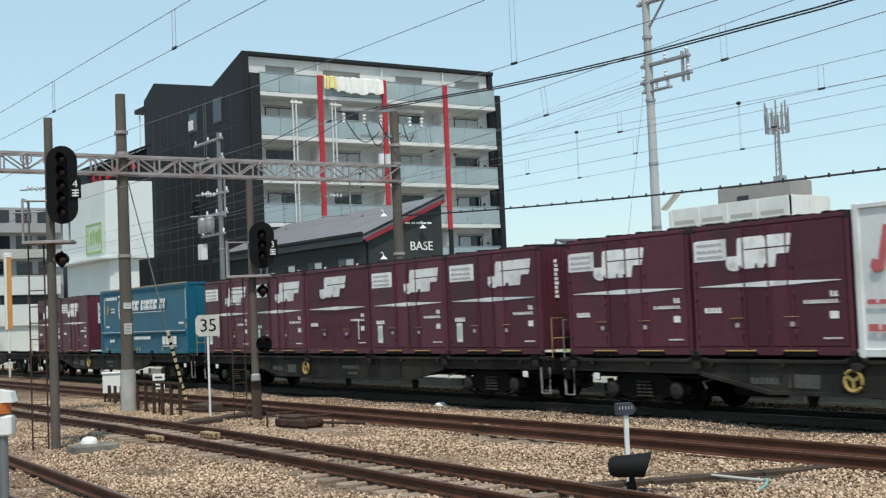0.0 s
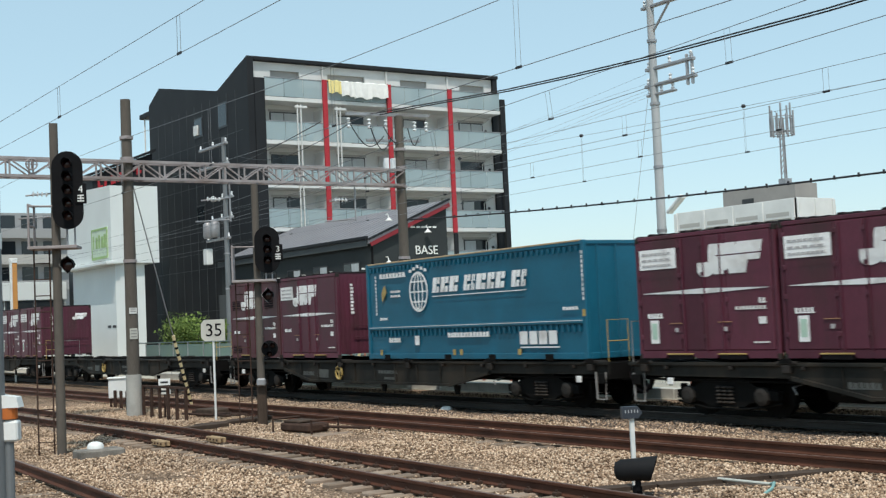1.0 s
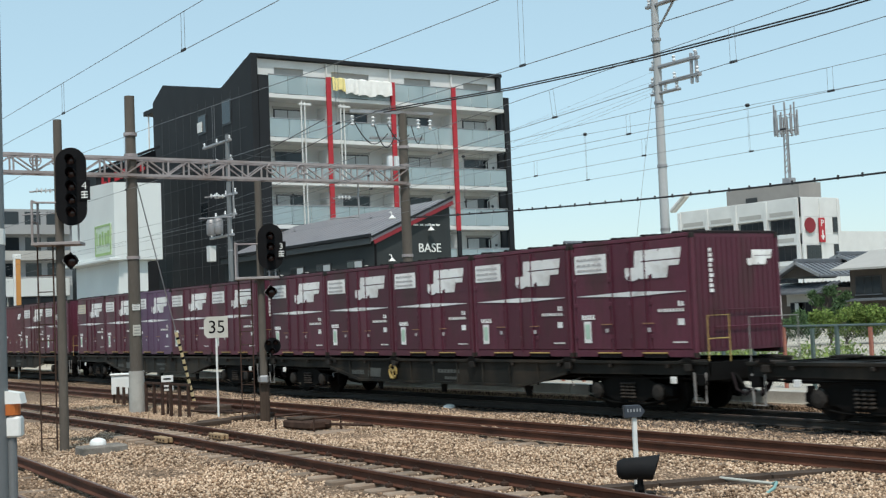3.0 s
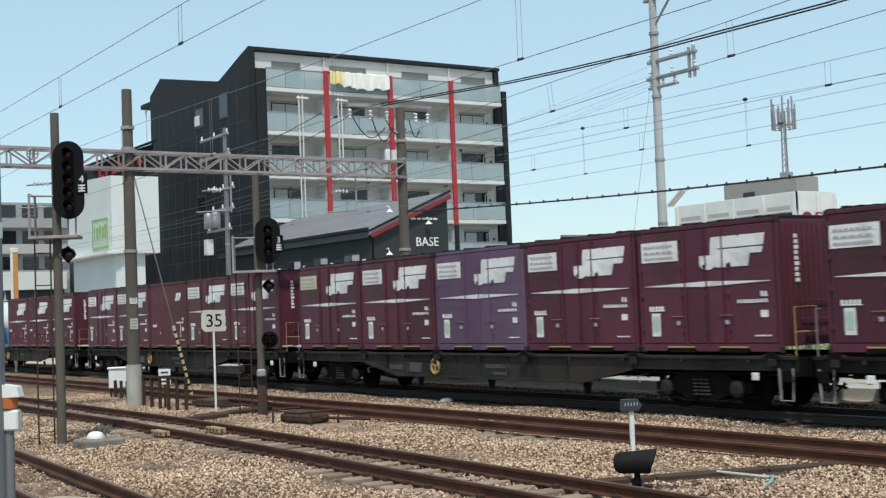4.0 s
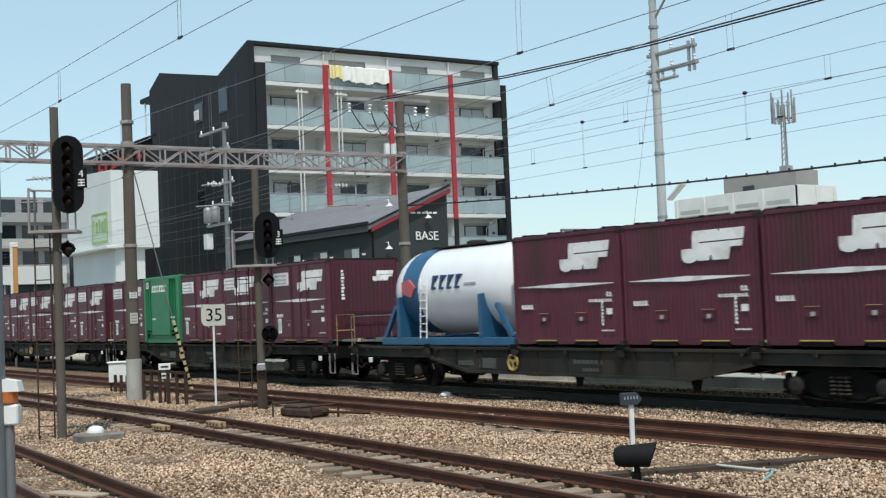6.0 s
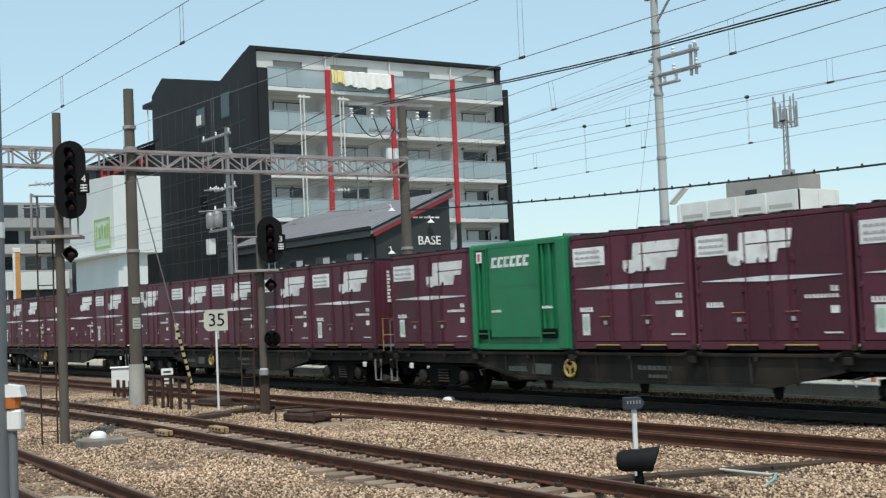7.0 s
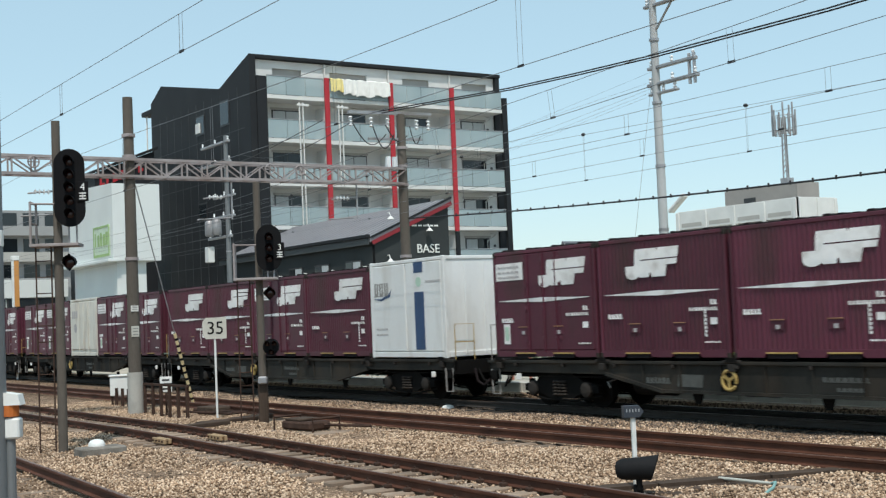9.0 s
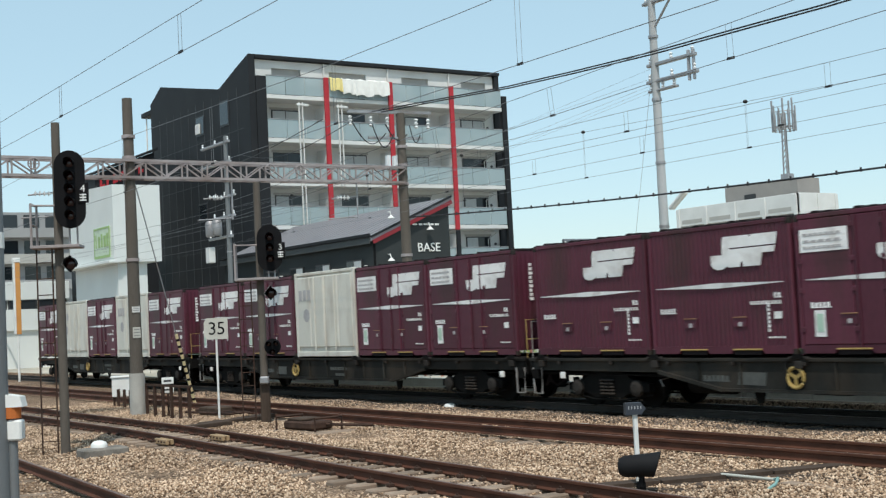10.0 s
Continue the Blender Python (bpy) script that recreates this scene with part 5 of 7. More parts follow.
h2 = thing("house", "pale blue walled house with weathered brown ribbed roof", "house")
part("wall", B().box(-45.6, -41.8, 48.0, 57.0, 0, 3.9), mat("pale_blue_wall", (0.5, 0.58, 0.62), 0.8, var=0.06), h2)
for xe in (-41.5, -45.9):
    b = B()
    b.prism([(xe, 3.95), (-43.7, 5.5), (-43.7, 5.36), (xe, 3.8)], "y", 47.6, 57.3)
    r2 = part("roof", b, M_TILEBROWN, h2)
    ribs_y(r2, 47.7, 57.2, xe, 3.95, -43.7, 5.5, 0.4, M_TILEBROWN, 0.08)
part("ridge", B().rod((-43.7, 47.5, 5.55), (-43.7, 57.4, 5.55), 0.14, n=8), M_TILEBROWN, h2)
part("shutter", B().box(-41.8, -41.74, 52.0, 56.0, 1.2, 2.7), M_NAVYSHUT, h2, "dark blue shutter")


def old_house(x, y, w, label, lift):
    """A timber house with a curved-ridge tiled hip roof."""
    o = thing("old_house", label, "house")
    part("wall", B().box(x, x + w, y, y + 7, 0, 3.3), M_WOODDARK, o)
    part("plaster", B().box(x + 0.6, x + w - 0.6, y - 0.04, y, 1.9, 3.2), M_BEIGE, o)
    for z, d, hh in ((3.0, 0.9, 0.8), (4.1 + lift, 0.4, 1.15)):
        b = B()
        b.prism([(x - d, z), (x + w * 0.5, z + hh), (x + w + d, z), (x + w + d, z - 0.16), (x + w * 0.5, z + hh - 0.18), (x - d, z - 0.16)], "y", y - d, y + 7 + d) if z > 3.5 else slope(b, x - d, x + w + d, y - d, z, y + 1.4, z + hh)
        r = part("roof", b, M_TILE, o, "dark grey tiled roof")
        if z > 3.5:
            for i in range(12):
                yy = y - d + i * 0.65
                for s in (-1, 1):
                    xe = x - d if s < 0 else x + w + d
                    part("cover_tile", B().beam((xe, yy, z + 0.04), (x + w * 0.5, yy, z + hh + 0.04), 0.12, 0.08), M_TILE, r)
            part("ridge", B().soft(x + w * 0.5 - 0.16, x + w * 0.5 + 0.16, y - d - 0.1, y + 7 + d, z + hh - 0.05, z + hh + 0.28, 0.05), M_TILE, r)
            for s in (-1, 1):
                xe = x - d if s < 0 else x + w + d
                part("bargeboard", B().beam((xe, y - d - 0.06, z - 0.05), (x + w * 0.5, y - d - 0.06, z + hh - 0.05), 0.08, 0.26), M_GALV, r)
            part("gable_panel", B().prism([(x, z - 0.1), (x + w * 0.5, z + hh - 0.25), (x + w, z - 0.1)], "y", y - 0.02, y + 0.1), M_WOODDARK, o)
        else:
            ribs_x(r, x - d, x + w + d, y - d, z, y + 1.4, z + hh, 0.45, M_TILE, 0.07)
    window(o, x + 1.0, x + 2.4, y - 0.05, 0.5, 2.2, 3, 1)
    window(o, x + w - 2.2, x + w - 0.8, y - 0.05, 0.5, 2.2, 2)
    return o


old_house(-44.5, 64.4, 4.1, "old dark timber house with ornate grey tiled gables", 0.25)
old_house(-45.4, 70.0, 5.4, "old timber house with stacked grey tiled gables", 0.85)
h5 = thing("house", "brown walled house with pale low roof", "house")
part("wall", B().box(-35.4, -24, 62, 70, 0, 4.5), M_WOODDARK, h5)
b = B()
b.prism([(61.0, 4.62), (66.0, 6.1), (71.0, 4.62), (71.0, 4.48), (66.0, 5.95), (61.0, 4.48)], "x", -36.4, -23)
part("roof", b, M_BEIGE, h5, "pale brown roof")
for x in (-34.9, -31.0, -27.4):
    window(h5, x, x + 2.4, 62, 2.6, 4.0, 3)
part("awning", B().soft(-35.8, -24, 61.2, 62, 2.1, 2.3, 0.02), M_TILE, h5)

# ---- office block with roof mast ----
of = thing("office_block", "white four-storey office block with window bands and roof hut", "building")
OX0, OX1, OY = -79.6, -61.5, 87.0
part("body", B().box(OX0, OX1, OY + 0.4, OY + 6.2, 0, 12.6), M_OFFWHITE, of)
for za, zb in ((11.2, 13.3), (8.3, 9.45), (5.4, 6.6), (2.5, 3.7)):
    part("floor_band", B().soft(OX0, OX1, OY, OY + 0.4, za, zb, 0.03), M_OFFWHITE, of)
    part("floor_band", B().soft(OX1 - 0.4, OX1 + 0.02, OY, OY + 6, za, zb, 0.03), M_OFFWHITE, of)
for i in range(5):
    x = OX0 + i * 4.4
    part("pier", B().soft(x - 0.25, x + 0.25, OY - 0.12, OY + 0.4, 0, 13.2, 0.03), M_OFFWHITE, of)
    if i < 4:
        for z in (9.5, 6.65, 3.75):
            w = part("window", B().box(x + 0.4, x + 4.0, OY + 0.3, OY + 0.39, z, z + 1.6), M_FRAME, of)
            for j in range(4):
                part("pane", B().box(x + 0.48 + 0.88 * j, x + 1.28 + 0.88 * j, OY + 0.28, OY + 0.3, z + 0.08, z + 1.52), M_GLASS, w)
            part("recess_panel", B().box(x + 0.6, x + 3.8, OY - 0.02, OY + 0.04, z + 1.95, z + 2.4), M_BEIGE, of)
for j in range(3):
    part("pier", B().soft(OX1 - 0.1, OX1 + 0.15, OY + 2.8 * j, OY + 0.4 + 2.8 * j, 0, 13.2, 0.03), M_OFFWHITE, of)
for z in (9.6, 6.7):
    window_x(of, OX1 + 0.02, OY + 4.9, OY + 5.7, z, z + 1.6, 2)
window_x(of, OX1 + 0.02, OY + 0.6, OY + 3.2, 6.65, 8.2, 4)
part("roof_hut", B().box(-73.4, -62.9, OY + 1.5, OY + 5, 12.6, 15.1), M_HUT, of)
part("hut_window", B().box(-70.5, -68.8, OY + 1.45, OY + 1.5, 13.2, 14.0), M_FRAME, of)
lw = part("low_wing", B().box(-74, -61.6, OY + 6.2, OY + 19, 0, 9.7), M_OFFWHITE, of)
part("lower_annex", B().box(-71, -61.2, OY - 6, OY, 0, 4.2), M_OFFWHITE, of)
window(of, -68.5, -64.5, OY - 6, 1.6, 3.4, 3)
ps = thing("parking_sign", "red and white parking sign with arrow on a wall", "sign")
part("board", B().soft(OX1 + 0.1, OX1 + 0.25, OY + 2.5, OY + 3.4, 8.5, 11.1, 0.03), M_REDTRIM, ps)
letters("letter", "P", M_WHITE, ps, pose(OX1 + 0.27, OY + 2.95, 10.5, 90, 0, 90), 1.0, 0.01)
part("arrow", B().prism([(OY + 2.87, 9.8), (OY + 3.03, 9.8), (OY + 3.03, 9.2), (OY + 3.25, 9.2), (OY + 2.95, 8.7), (OY + 2.65, 9.2), (OY + 2.87, 9.2)], "x", OX1 + 0.25, OX1 + 0.28), M_WHITE, ps)
rb = thing("wall_emblem", "dark red shield emblem on a white wall", "sign")
part("emblem", B().prism([(OY + 1.1 + 0.85 * math.cos(a), 10.3 + 0.82 * math.sin(a)) for a in [2 * math.pi * i / 14 for i in range(14)]], "x", OX1 + 0.16, OX1 + 0.24), M_REDDARK, rb)
an = thing("antenna_mast", "steel lattice mast with a crown of pale antennas", "antenna mast")
AX, AY = -65.5, 90.0
part("base", B().box(AX - 0.5, AX + 0.5, AY - 0.5, AY + 0.5, 12.5, 15.8), M_GALV, an)
for dx, dy in ((-0.25, -0.25), (0.25, -0.25), (0, 0.3)):
    part("leg", B().rod((AX + dx, AY + dy, 15.6), (AX + dx * 0.7, AY + dy * 0.7, 22.5), 0.09, n=6), M_GALV, an)
for i in range(9):
    z = 16.2 + 0.6 * i
    part("brace", B().beam((AX - 0.25, AY - 0.25, z), (AX + 0.25, AY - 0.25, z + 0.6), 0.06, 0.06), M_GALV, an)
for z in (20.6, 22.6):
    b = B()
    for i in range(14):
        a0, a1 = 2 * math.pi * i / 14, 2 * math.pi * (i + 1) / 14
        b.rod((AX + 1.15 * math.cos(a0), AY + 1.15 * math.sin(a0), z), (AX + 1.15 * math.cos(a1), AY + 1.15 * math.sin(a1), z), 0.05, n=5)
    part("ring", b, M_GALV, an)
for i in range(14):
    a = 2 * math.pi * i / 14
    x, y = AX + 1.25 * math.cos(a), AY + 1.25 * math.sin(a)
    part("antenna", B().soft(x - 0.1, x + 0.1, y - 0.07, y + 0.07, 20.5, 22.4 + (1.6, 0.4, 0.9, 0.1)[i % 4], 0.03), M_GALV, an)
    part("stay", B().rod((AX, AY, 21.0), (x, y, 21.0), 0.05, n=5), M_GALV, an)

# ---- utility poles ----
def utility_pole(label, x, y, h, arms, group="concrete utility poles", thick_=0.158, pm_=M_POLELIGHT):
    u = thing("utility_pole", label, "utility pole", (x, y, 0), 0, group)
    part("pole", B().rod((0, 0, -0.1), (0, 0, h), thick_, thick_ * 0.65, 16), pm_, u, smooth=True)
    for z in (h * 0.35, h * 0.5, h * 0.65, h * 0.8):
        part("steel_band", B().rod((0, 0, z), (0, 0, z + 0.08), thick_ * 0.96, n=14), M_GALV, u)
    for z, a, c, thick in arms:
        part("cross_arm", B().soft(a, c, -0.08, 0.08, z - thick, z + thick, 0.02), M_GALV, u)
        for q in range(3):
            xx = a + 0.12 + (c - a - 0.24) * q / 2
            b = B()
            b.lathe((xx, 0, z + thick), [(0.03, 0), (0.06, 0.05), (0.03, 0.1), (0.06, 0.15), (0.02, 0.2)], 8)
            part("insulator", b, M_PORC, u)
    return u


up1 = utility_pole("tall pale concrete utility pole with double cross arms", 1.36, 8.5, 12.6, ((11.15, -0.35, 1.9, 0.045), (9.28, -0.3, 1.7, 0.05), (8.78, -0.35, 1.75, 0.05), (8.5, -0.3, 0.9, 0.035)))
part("dead_end", B().soft(1.38, 1.44, -0.06, 0.06, 8.55, 9.45, 0.02), M_GALV, up1)
part("dead_end", B().soft(1.58, 1.64, -0.06, 0.06, 8.55, 9.45, 0.02), M_GALV, up1)
part("arm_brace", B().beam((0.1, 0, 10.4), (0.8, 0, 11.1), 0.05, 0.05), M_GALV, up1)
part("street_lamp", B().soft(0.15, 0.95, -0.12, 0.12, -0.06, 0.06, 0.04), M_WHITE, up1, "white street lamp head").matrix_local = pose(0.2, 0, 4.85, 0, -35, 0)
for i, (z, y2, z2, x2) in enumerate(((8.9, 22, 12.5, -80), (8.7, 24, 10.5, -80), (8.5, 22, 9.0, -80), (9.2, 26, 11.5, -80), (8.6, 20, 8.2, -80))):
    pts = [(1.25 + (x2 - 1.25) * k / 16, 8.5 + (y2 - 8.5) * k / 16, z + (z2 - z) * k / 16 - 1.2 * math.sin(math.pi * k / 16)) for k in range(17)]
    tagged(part("service_wire", B().line(pts, 0.0035, 4), M_WIREGREY), "thin service wire from the utility pole", "wire", group="service wires")
up2 = utility_pole("grey utility pole with transformers and cross arms", -29.0, 8.0, 11.6, ((11.3, -3.0, 0.4, 0.06), (10.3, -3.2, 0.5, 0.06), (8.6, -1.6, 0.9, 0.05), (7.6, -1.8, 0.8, 0.05), (6.6, -2.4, 0.4, 0.06)), thick_=0.15, pm_=M_GREYTUBE)
for dx in (-1.6, -0.7):
    part("transformer", B().lathe((dx, -0.3, 6.7), [(0.2, 0), (0.24, 0.06), (0.24, 0.7), (0.16, 0.8)], 14), M_GALV, up2, "grey transformer can", smooth=True)
part("switch_box", B().soft(-2.2, -1.75, -0.35, 0.0, 5.4, 6.2, 0.03), M_OFFWHITE, up2)
up3 = utility_pole("utility pole with street lamp beyond the sign", -55.0, 3.5, 9.0, ((8.6, -0.8, 0.8, 0.06),))
part("lamp_arm", B().line([(0, 0, 8.2), (-1.2, -0.4, 8.7), (-2.2, -0.6, 8.5)], 0.06, 6), M_GALV, up3)
# slanting yellow-sleeved stays and posts by the fence
g_ = thing("stay_wire", "stay wire with yellow plastic sleeve and white insulators", "stay wire")
part("wire", B().rod((-1.02, 8.6, 0), (1.2, 8.55, 9.3), 0.006, n=5), M_GALV, g_)
part("sleeve", B().rod((-1.0, 8.6, 0.1), (-0.6, 8.6, 1.77), 0.055, 0.045, 8), M_YSTRIPE2, g_, "yellow plastic sleeve")
for x, z in ((-0.41, 2.54), (-0.21, 3.4)):
    part("insulator", B().lathe((x, 8.6, z), [(0.03, -0.1), (0.09, -0.05), (0.1, 0.03), (0.03, 0.1)], 10), M_PORC, g_, "white stay insulator", smooth=True)
cv = thing("draped_cover", "yellow-green vinyl cover draped over stacked goods behind the fence", "cover")
b = B()
n = 18
rings = []
for z, r in ((0.0, 0.74), (0.45, 0.72), (0.95, 0.62), (1.25, 0.45), (1.42, 0.2), (1.48, 0.02)):
    rings += [(-8.95 + r * (1 + 0.12 * math.sin(5 * a + 3 * z)) * math.cos(a) + 0.2 * z, 9.2 + 0.8 * r * (1 + 0.1 * math.sin(4 * a)) * math.sin(a), z + 0.06 * math.sin(3 * a) * (z > 0)) for a in [2 * math.pi * i / n for i in range(n)]]
b.add(rings, [(j * n + i, j * n + (i + 1) % n, (j + 1) * n + (i + 1) % n, (j + 1) * n + i) for j in range(5) for i in range(n)] + [tuple(range(n - 1, -1, -1)), tuple(range(5 * n, 6 * n))])
part("cover_sheet", b, mat("yellow_green_vinyl", (0.42, 0.45, 0.08), 0.5, var=0.25, scale=3, bump=0.3), cv, smooth=True)

# ---- boundary fence ----
fc = thing("boundary_fence", "chain-link fence with green and faded red posts", "fence")
FYY = 7.0
i = 0
x = -16.0
while x < 16.5:
    red = i % 3 == 1 or (x < 1.5 and i % 3 == 2)
    tall = RNG.uniform(-0.05, 0.08)
    part("post", B().soft(x - 0.045, x + 0.045, FYY - 0.04, FYY + 0.04, -0.05, 1.5 + tall, 0.01), M_ORANGEPOST if red else M_GREENPOST, fc)
    if red and RNG.random() < 0.6:
        part("brace", B().beam((x, FYY, 1.3), (x + 0.55, FYY + 0.1, 0.1), 0.05, 0.05), M_ORANGEPOST if RNG.random() < 0.6 else M_GALV, fc)
    x += RNG.uniform(0.7, 1.15)
    i += 1
part("top_rail", B().rod((-40, FYY, 1.55), (16.5, FYY, 1.55), 0.035, n=6), M_GREENPOST, fc)
part("top_rail", B().rod((-6, FYY + 0.06, 1.62), (6.5, FYY + 0.06, 1.66), 0.03, n=6), M_PALERAIL, fc)
b = B()
for j in range(330):
    x0 = -16 + j * 0.1
    b.rod((x0, FYY, 0.05), (x0 + 1.4, FYY, 1.5), 0.0035, n=3, caps=False)
    b.rod((x0 + 1.4, FYY, 0.05), (x0, FYY, 1.5), 0.0035, n=3, caps=False)
tagged(part("chain_mesh", b, M_GALV, fc), "thin grey chain-link mesh", kind="stuff")
fp = thing("panel_fence", "translucent green panel fence by the workshop", "fence")
for j in range(14):
    x0 = -38 + j * 2.0
    part("panel", B().box(x0 + 0.03, x0 + 1.97, FYY, FYY + 0.02, 0.1, 1.45), M_FENCEPANEL, fp)
    part("post", B().soft(x0 - 0.03, x0 + 0.03, FYY - 0.03, FYY + 0.05, -0.05, 1.55, 0.006), M_GALV, fp)
for x in (-24.5, -14.2):
    sg_ = thing("striped_guard", "slanting black and yellow striped stay guard", "stay wire", group="striped guards")
    for j in range(9):
        a, c = Vector((x + 0.14 * j, 6.6, 0.1 + 0.24 * j)), Vector((x + 0.14 * (j + 1), 6.6, 0.1 + 0.24 * (j + 1)))
        part("stripe", B().rod(a, c, 0.06, n=8), M_YSTRIPE if j % 2 else M_BLACK, sg_)
ub = thing("utility_cabinet", "pale grey roadside cabinet behind the tracks", "cabinet")
part("body", B().soft(-20.7, -18.39, 6.3, 6.85, 0, 1.57, 0.04), M_OFFWHITE, ub)
part("lid", B().soft(-20.78, -18.31, 6.22, 6.9, 1.57, 1.65, 0.03), M_OFFWHITE, ub)
rsn = thing("round_sign", "small white panel with a red ring", "sign")
part("panel", B().soft(-21.06, -20.08, 6.1, 6.16, 1.65, 2.12, 0.01), M_WHITE, rsn)
part("post", B().rod((-20.57, 6.13, -0.05), (-20.57, 6.13, 1.67), 0.03, n=8), M_GALV, rsn)
part("ring", B().line([(-20.57 + 0.2 * math.cos(a), 6.085, 1.89 + 0.2 * math.sin(a)) for a in [2 * math.pi * k / 18 for k in range(19)]], 0.035, 6), M_REDTRIM, rsn, "red ring")


# ---- cars ----
def car(label, x, y, rz, paint, length=4.2, height=1.5, boxy=True):
    c = thing("parked_car", label, "car", (x, y, 0.012), rz, "parked cars")
    L = length / 2
    prof = [(-L, 0.3), (-L, 0.85), (-L + 0.12, 1.0), (-L + 0.5, height) if boxy else (-L + 0.8, 1.0), (-L + 0.7, height) if boxy else (-L + 1.3, height), (L - 1.7, height), (L - 1.0, 0.98), (L - 0.15, 0.82), (L, 0.6), (L, 0.3)]
    part("body", B().prism(prof, "y", -0.8, 0.8), paint, c)
    for s in (-1, 1):
        y0, y1 = sorted((s * 0.8, s * 0.815))
        part("side_window", B().prism([(-L + 0.55, 0.95), (-L + 0.75, height - 0.1), (L - 1.75, height - 0.1), (L - 1.25, 0.95)], "y", y0, y1), M_GLASS, c)
        for wx in (-L + 0.75, L - 0.8):
            w = part("wheel", B().lathe((wx, s * 0.72, 0.31), [(0.2, -0.1), (0.31, -0.09), (0.31, 0.09), (0.2, 0.1)], 16, "y"), M_BLACK, c, smooth=True)
            part("rim", B().lathe((wx, s * 0.82, 0.31), [(0.19, -0.01), (0.19, 0.01), (0.06, 0.02)], 12, "y"), M_GALV, w)
        part("head_light", B().soft(L - 0.12, L + 0.01, s * 0.62 - 0.14, s * 0.62 + 0.14, 0.62, 0.78, 0.02), M_WHITE, c)
    part("windscreen", B().add([(L - 1.68, -0.7, height - 0.06), (L - 1.68, 0.7, height - 0.06), (L - 0.98, 0.72, 1.0), (L - 0.98, -0.72, 1.0)], [(0, 1, 2, 3)]), M_GLASS, c)
    return c


car("white compact car parked behind the fence", -23.9, 35.0, 30, M_CARWHITE, 3.4, 1.5)
car("dark van parked before the house", -29.0, 33.6, 5, M_CARDARK, 4.4, 1.75)
car("red small car parked by the apartment block", -33.5, 27.0, 112, M_CARRED, 2.9, 1.25, False)


# ---- plants ----
def leaf_cloud(name, blobs, n, size, m, seed, parent=None, label=""):
    """Many small bent leaves in uneven clumps."""
    rs = np.random.RandomState(seed)
    vs, fs = [], []
    tot = sum(r ** 2 for *_, r in blobs)
    for cx, cy, cz, r in blobs:
        k = max(20, int(n * r * r / tot))
        d = rs.normal(size=(k, 3))
        d /= np.linalg.norm(d, axis=1)[:, None]
        rad = r * (0.55 + 0.5 * rs.rand(k)) * (1 + 0.25 * np.sin(d[:, 0] * 5 + d[:, 2] * 7 + seed))
        c = d * rad[:, None] * (1, 1, 0.85) + (cx, cy, cz)
        for p in c:
            a = rs.normal(size=3)
            a /= np.linalg.norm(a)
            bb = np.cross(a, rs.normal(size=3))
            bb /= np.linalg.norm(bb) + 1e-6
            s = size * (0.6 + 0.8 * rs.rand())
            i = len(vs)
            vs += [tuple(p - a * s), tuple(p + bb * s * 0.5), tuple(p + a * s), tuple(p - bb * s * 0.5)]
            fs.append((i, i + 1, i + 2, i + 3))
    me = bpy.data.meshes.new(name)
    me.from_pydata(vs, [], fs)
    me.materials.append(m)
    o = new(name, me)
    o.parent = parent
    return tagged(o, label)


def shrub(label, x, y, w, h, m, seed, n=1500, size=0.06, name="shrub"):
    n, size = n * 2, min(size, 0.07)
    s = thing(name, label, "shrub" if name == "shrub" else "tree", (x, y, 0), 0, "shrubs in the yard")
    rs = random.Random(seed)
    for k in range(3):
        part("stem", B().rod((rs.uniform(-0.1, 0.1), rs.uniform(-0.1, 0.1), -0.02), (rs.uniform(-w / 3, w / 3), rs.uniform(-0.3, 0.3), h * 0.7), 0.05, 0.02, 6), M_BARK, s)
    blobs = [(rs.uniform(-w / 2, w / 2), rs.uniform(-w / 4, w / 4), h * rs.uniform(0.3, 0.8), h * rs.uniform(0.12, 0.26)) for _ in range(16)]
    leaf_cloud("crown", blobs, n, size, m, seed, s)
    return s


shrub("bright green bush in the yard", -15.6, 27.7, 2.2, 2.3, M_LEAF, 11, 2400)
shrub("bright green bush beside the lot", -14.9, 29.0, 2.0, 2.4, M_LEAF, 12, 2400)
shrub("dark green bush in the yard", -13.9, 30.4, 2.2, 1.9, M_LEAFDARK, 13, 2000)
shrub("bright round bush in the yard", -12.6, 32.2, 2.0, 1.9, M_LEAF, 14, 2400)
shrub("dark green hedge clump before the old houses", -13.2, 34.0, 3.0, 2.2, M_LEAFDARK, 15, 2400)
shrub("large leafy green tree at the yard's edge", -11.4, 33.8, 2.2, 2.1, M_LEAF, 16, 3000, 0.13, "garden_tree")
shrub("tall leafy tree at the yard's edge", -9.3, 35.9, 1.9, 3.9, M_LEAF, 17, 4200, 0.13, "garden_tree")
shrub("low dark bush by the lot", -16.8, 28.5, 1.4, 1.6, M_LEAFDARK, 18, 1200)
shrub("small green bush before the house", -30.9, 33.4, 1.6, 2.0, M_LEAF, 19, 1400)
shrub("green tree behind the speed sign", -35.0, 8.6, 3.0, 3.1, M_LEAF, 21, 2600, 0.12, "garden_tree")
shrub("green tree beside the workshop wall", -29.6, 8.6, 1.8, 2.9, M_LEAF, 22, 2000, 0.12, "garden_tree")
pine = thing("cloud_pruned_pine", "cloud-pruned dark pine by the old houses", "tree", (-19.8, 40.7, 0))
part("trunk", B().line([(0, 0, 0), (0.2, 0, 1.0), (-0.1, 0, 1.8), (0.2, 0, 2.6)], 0.08, 8), M_BARK, pine)
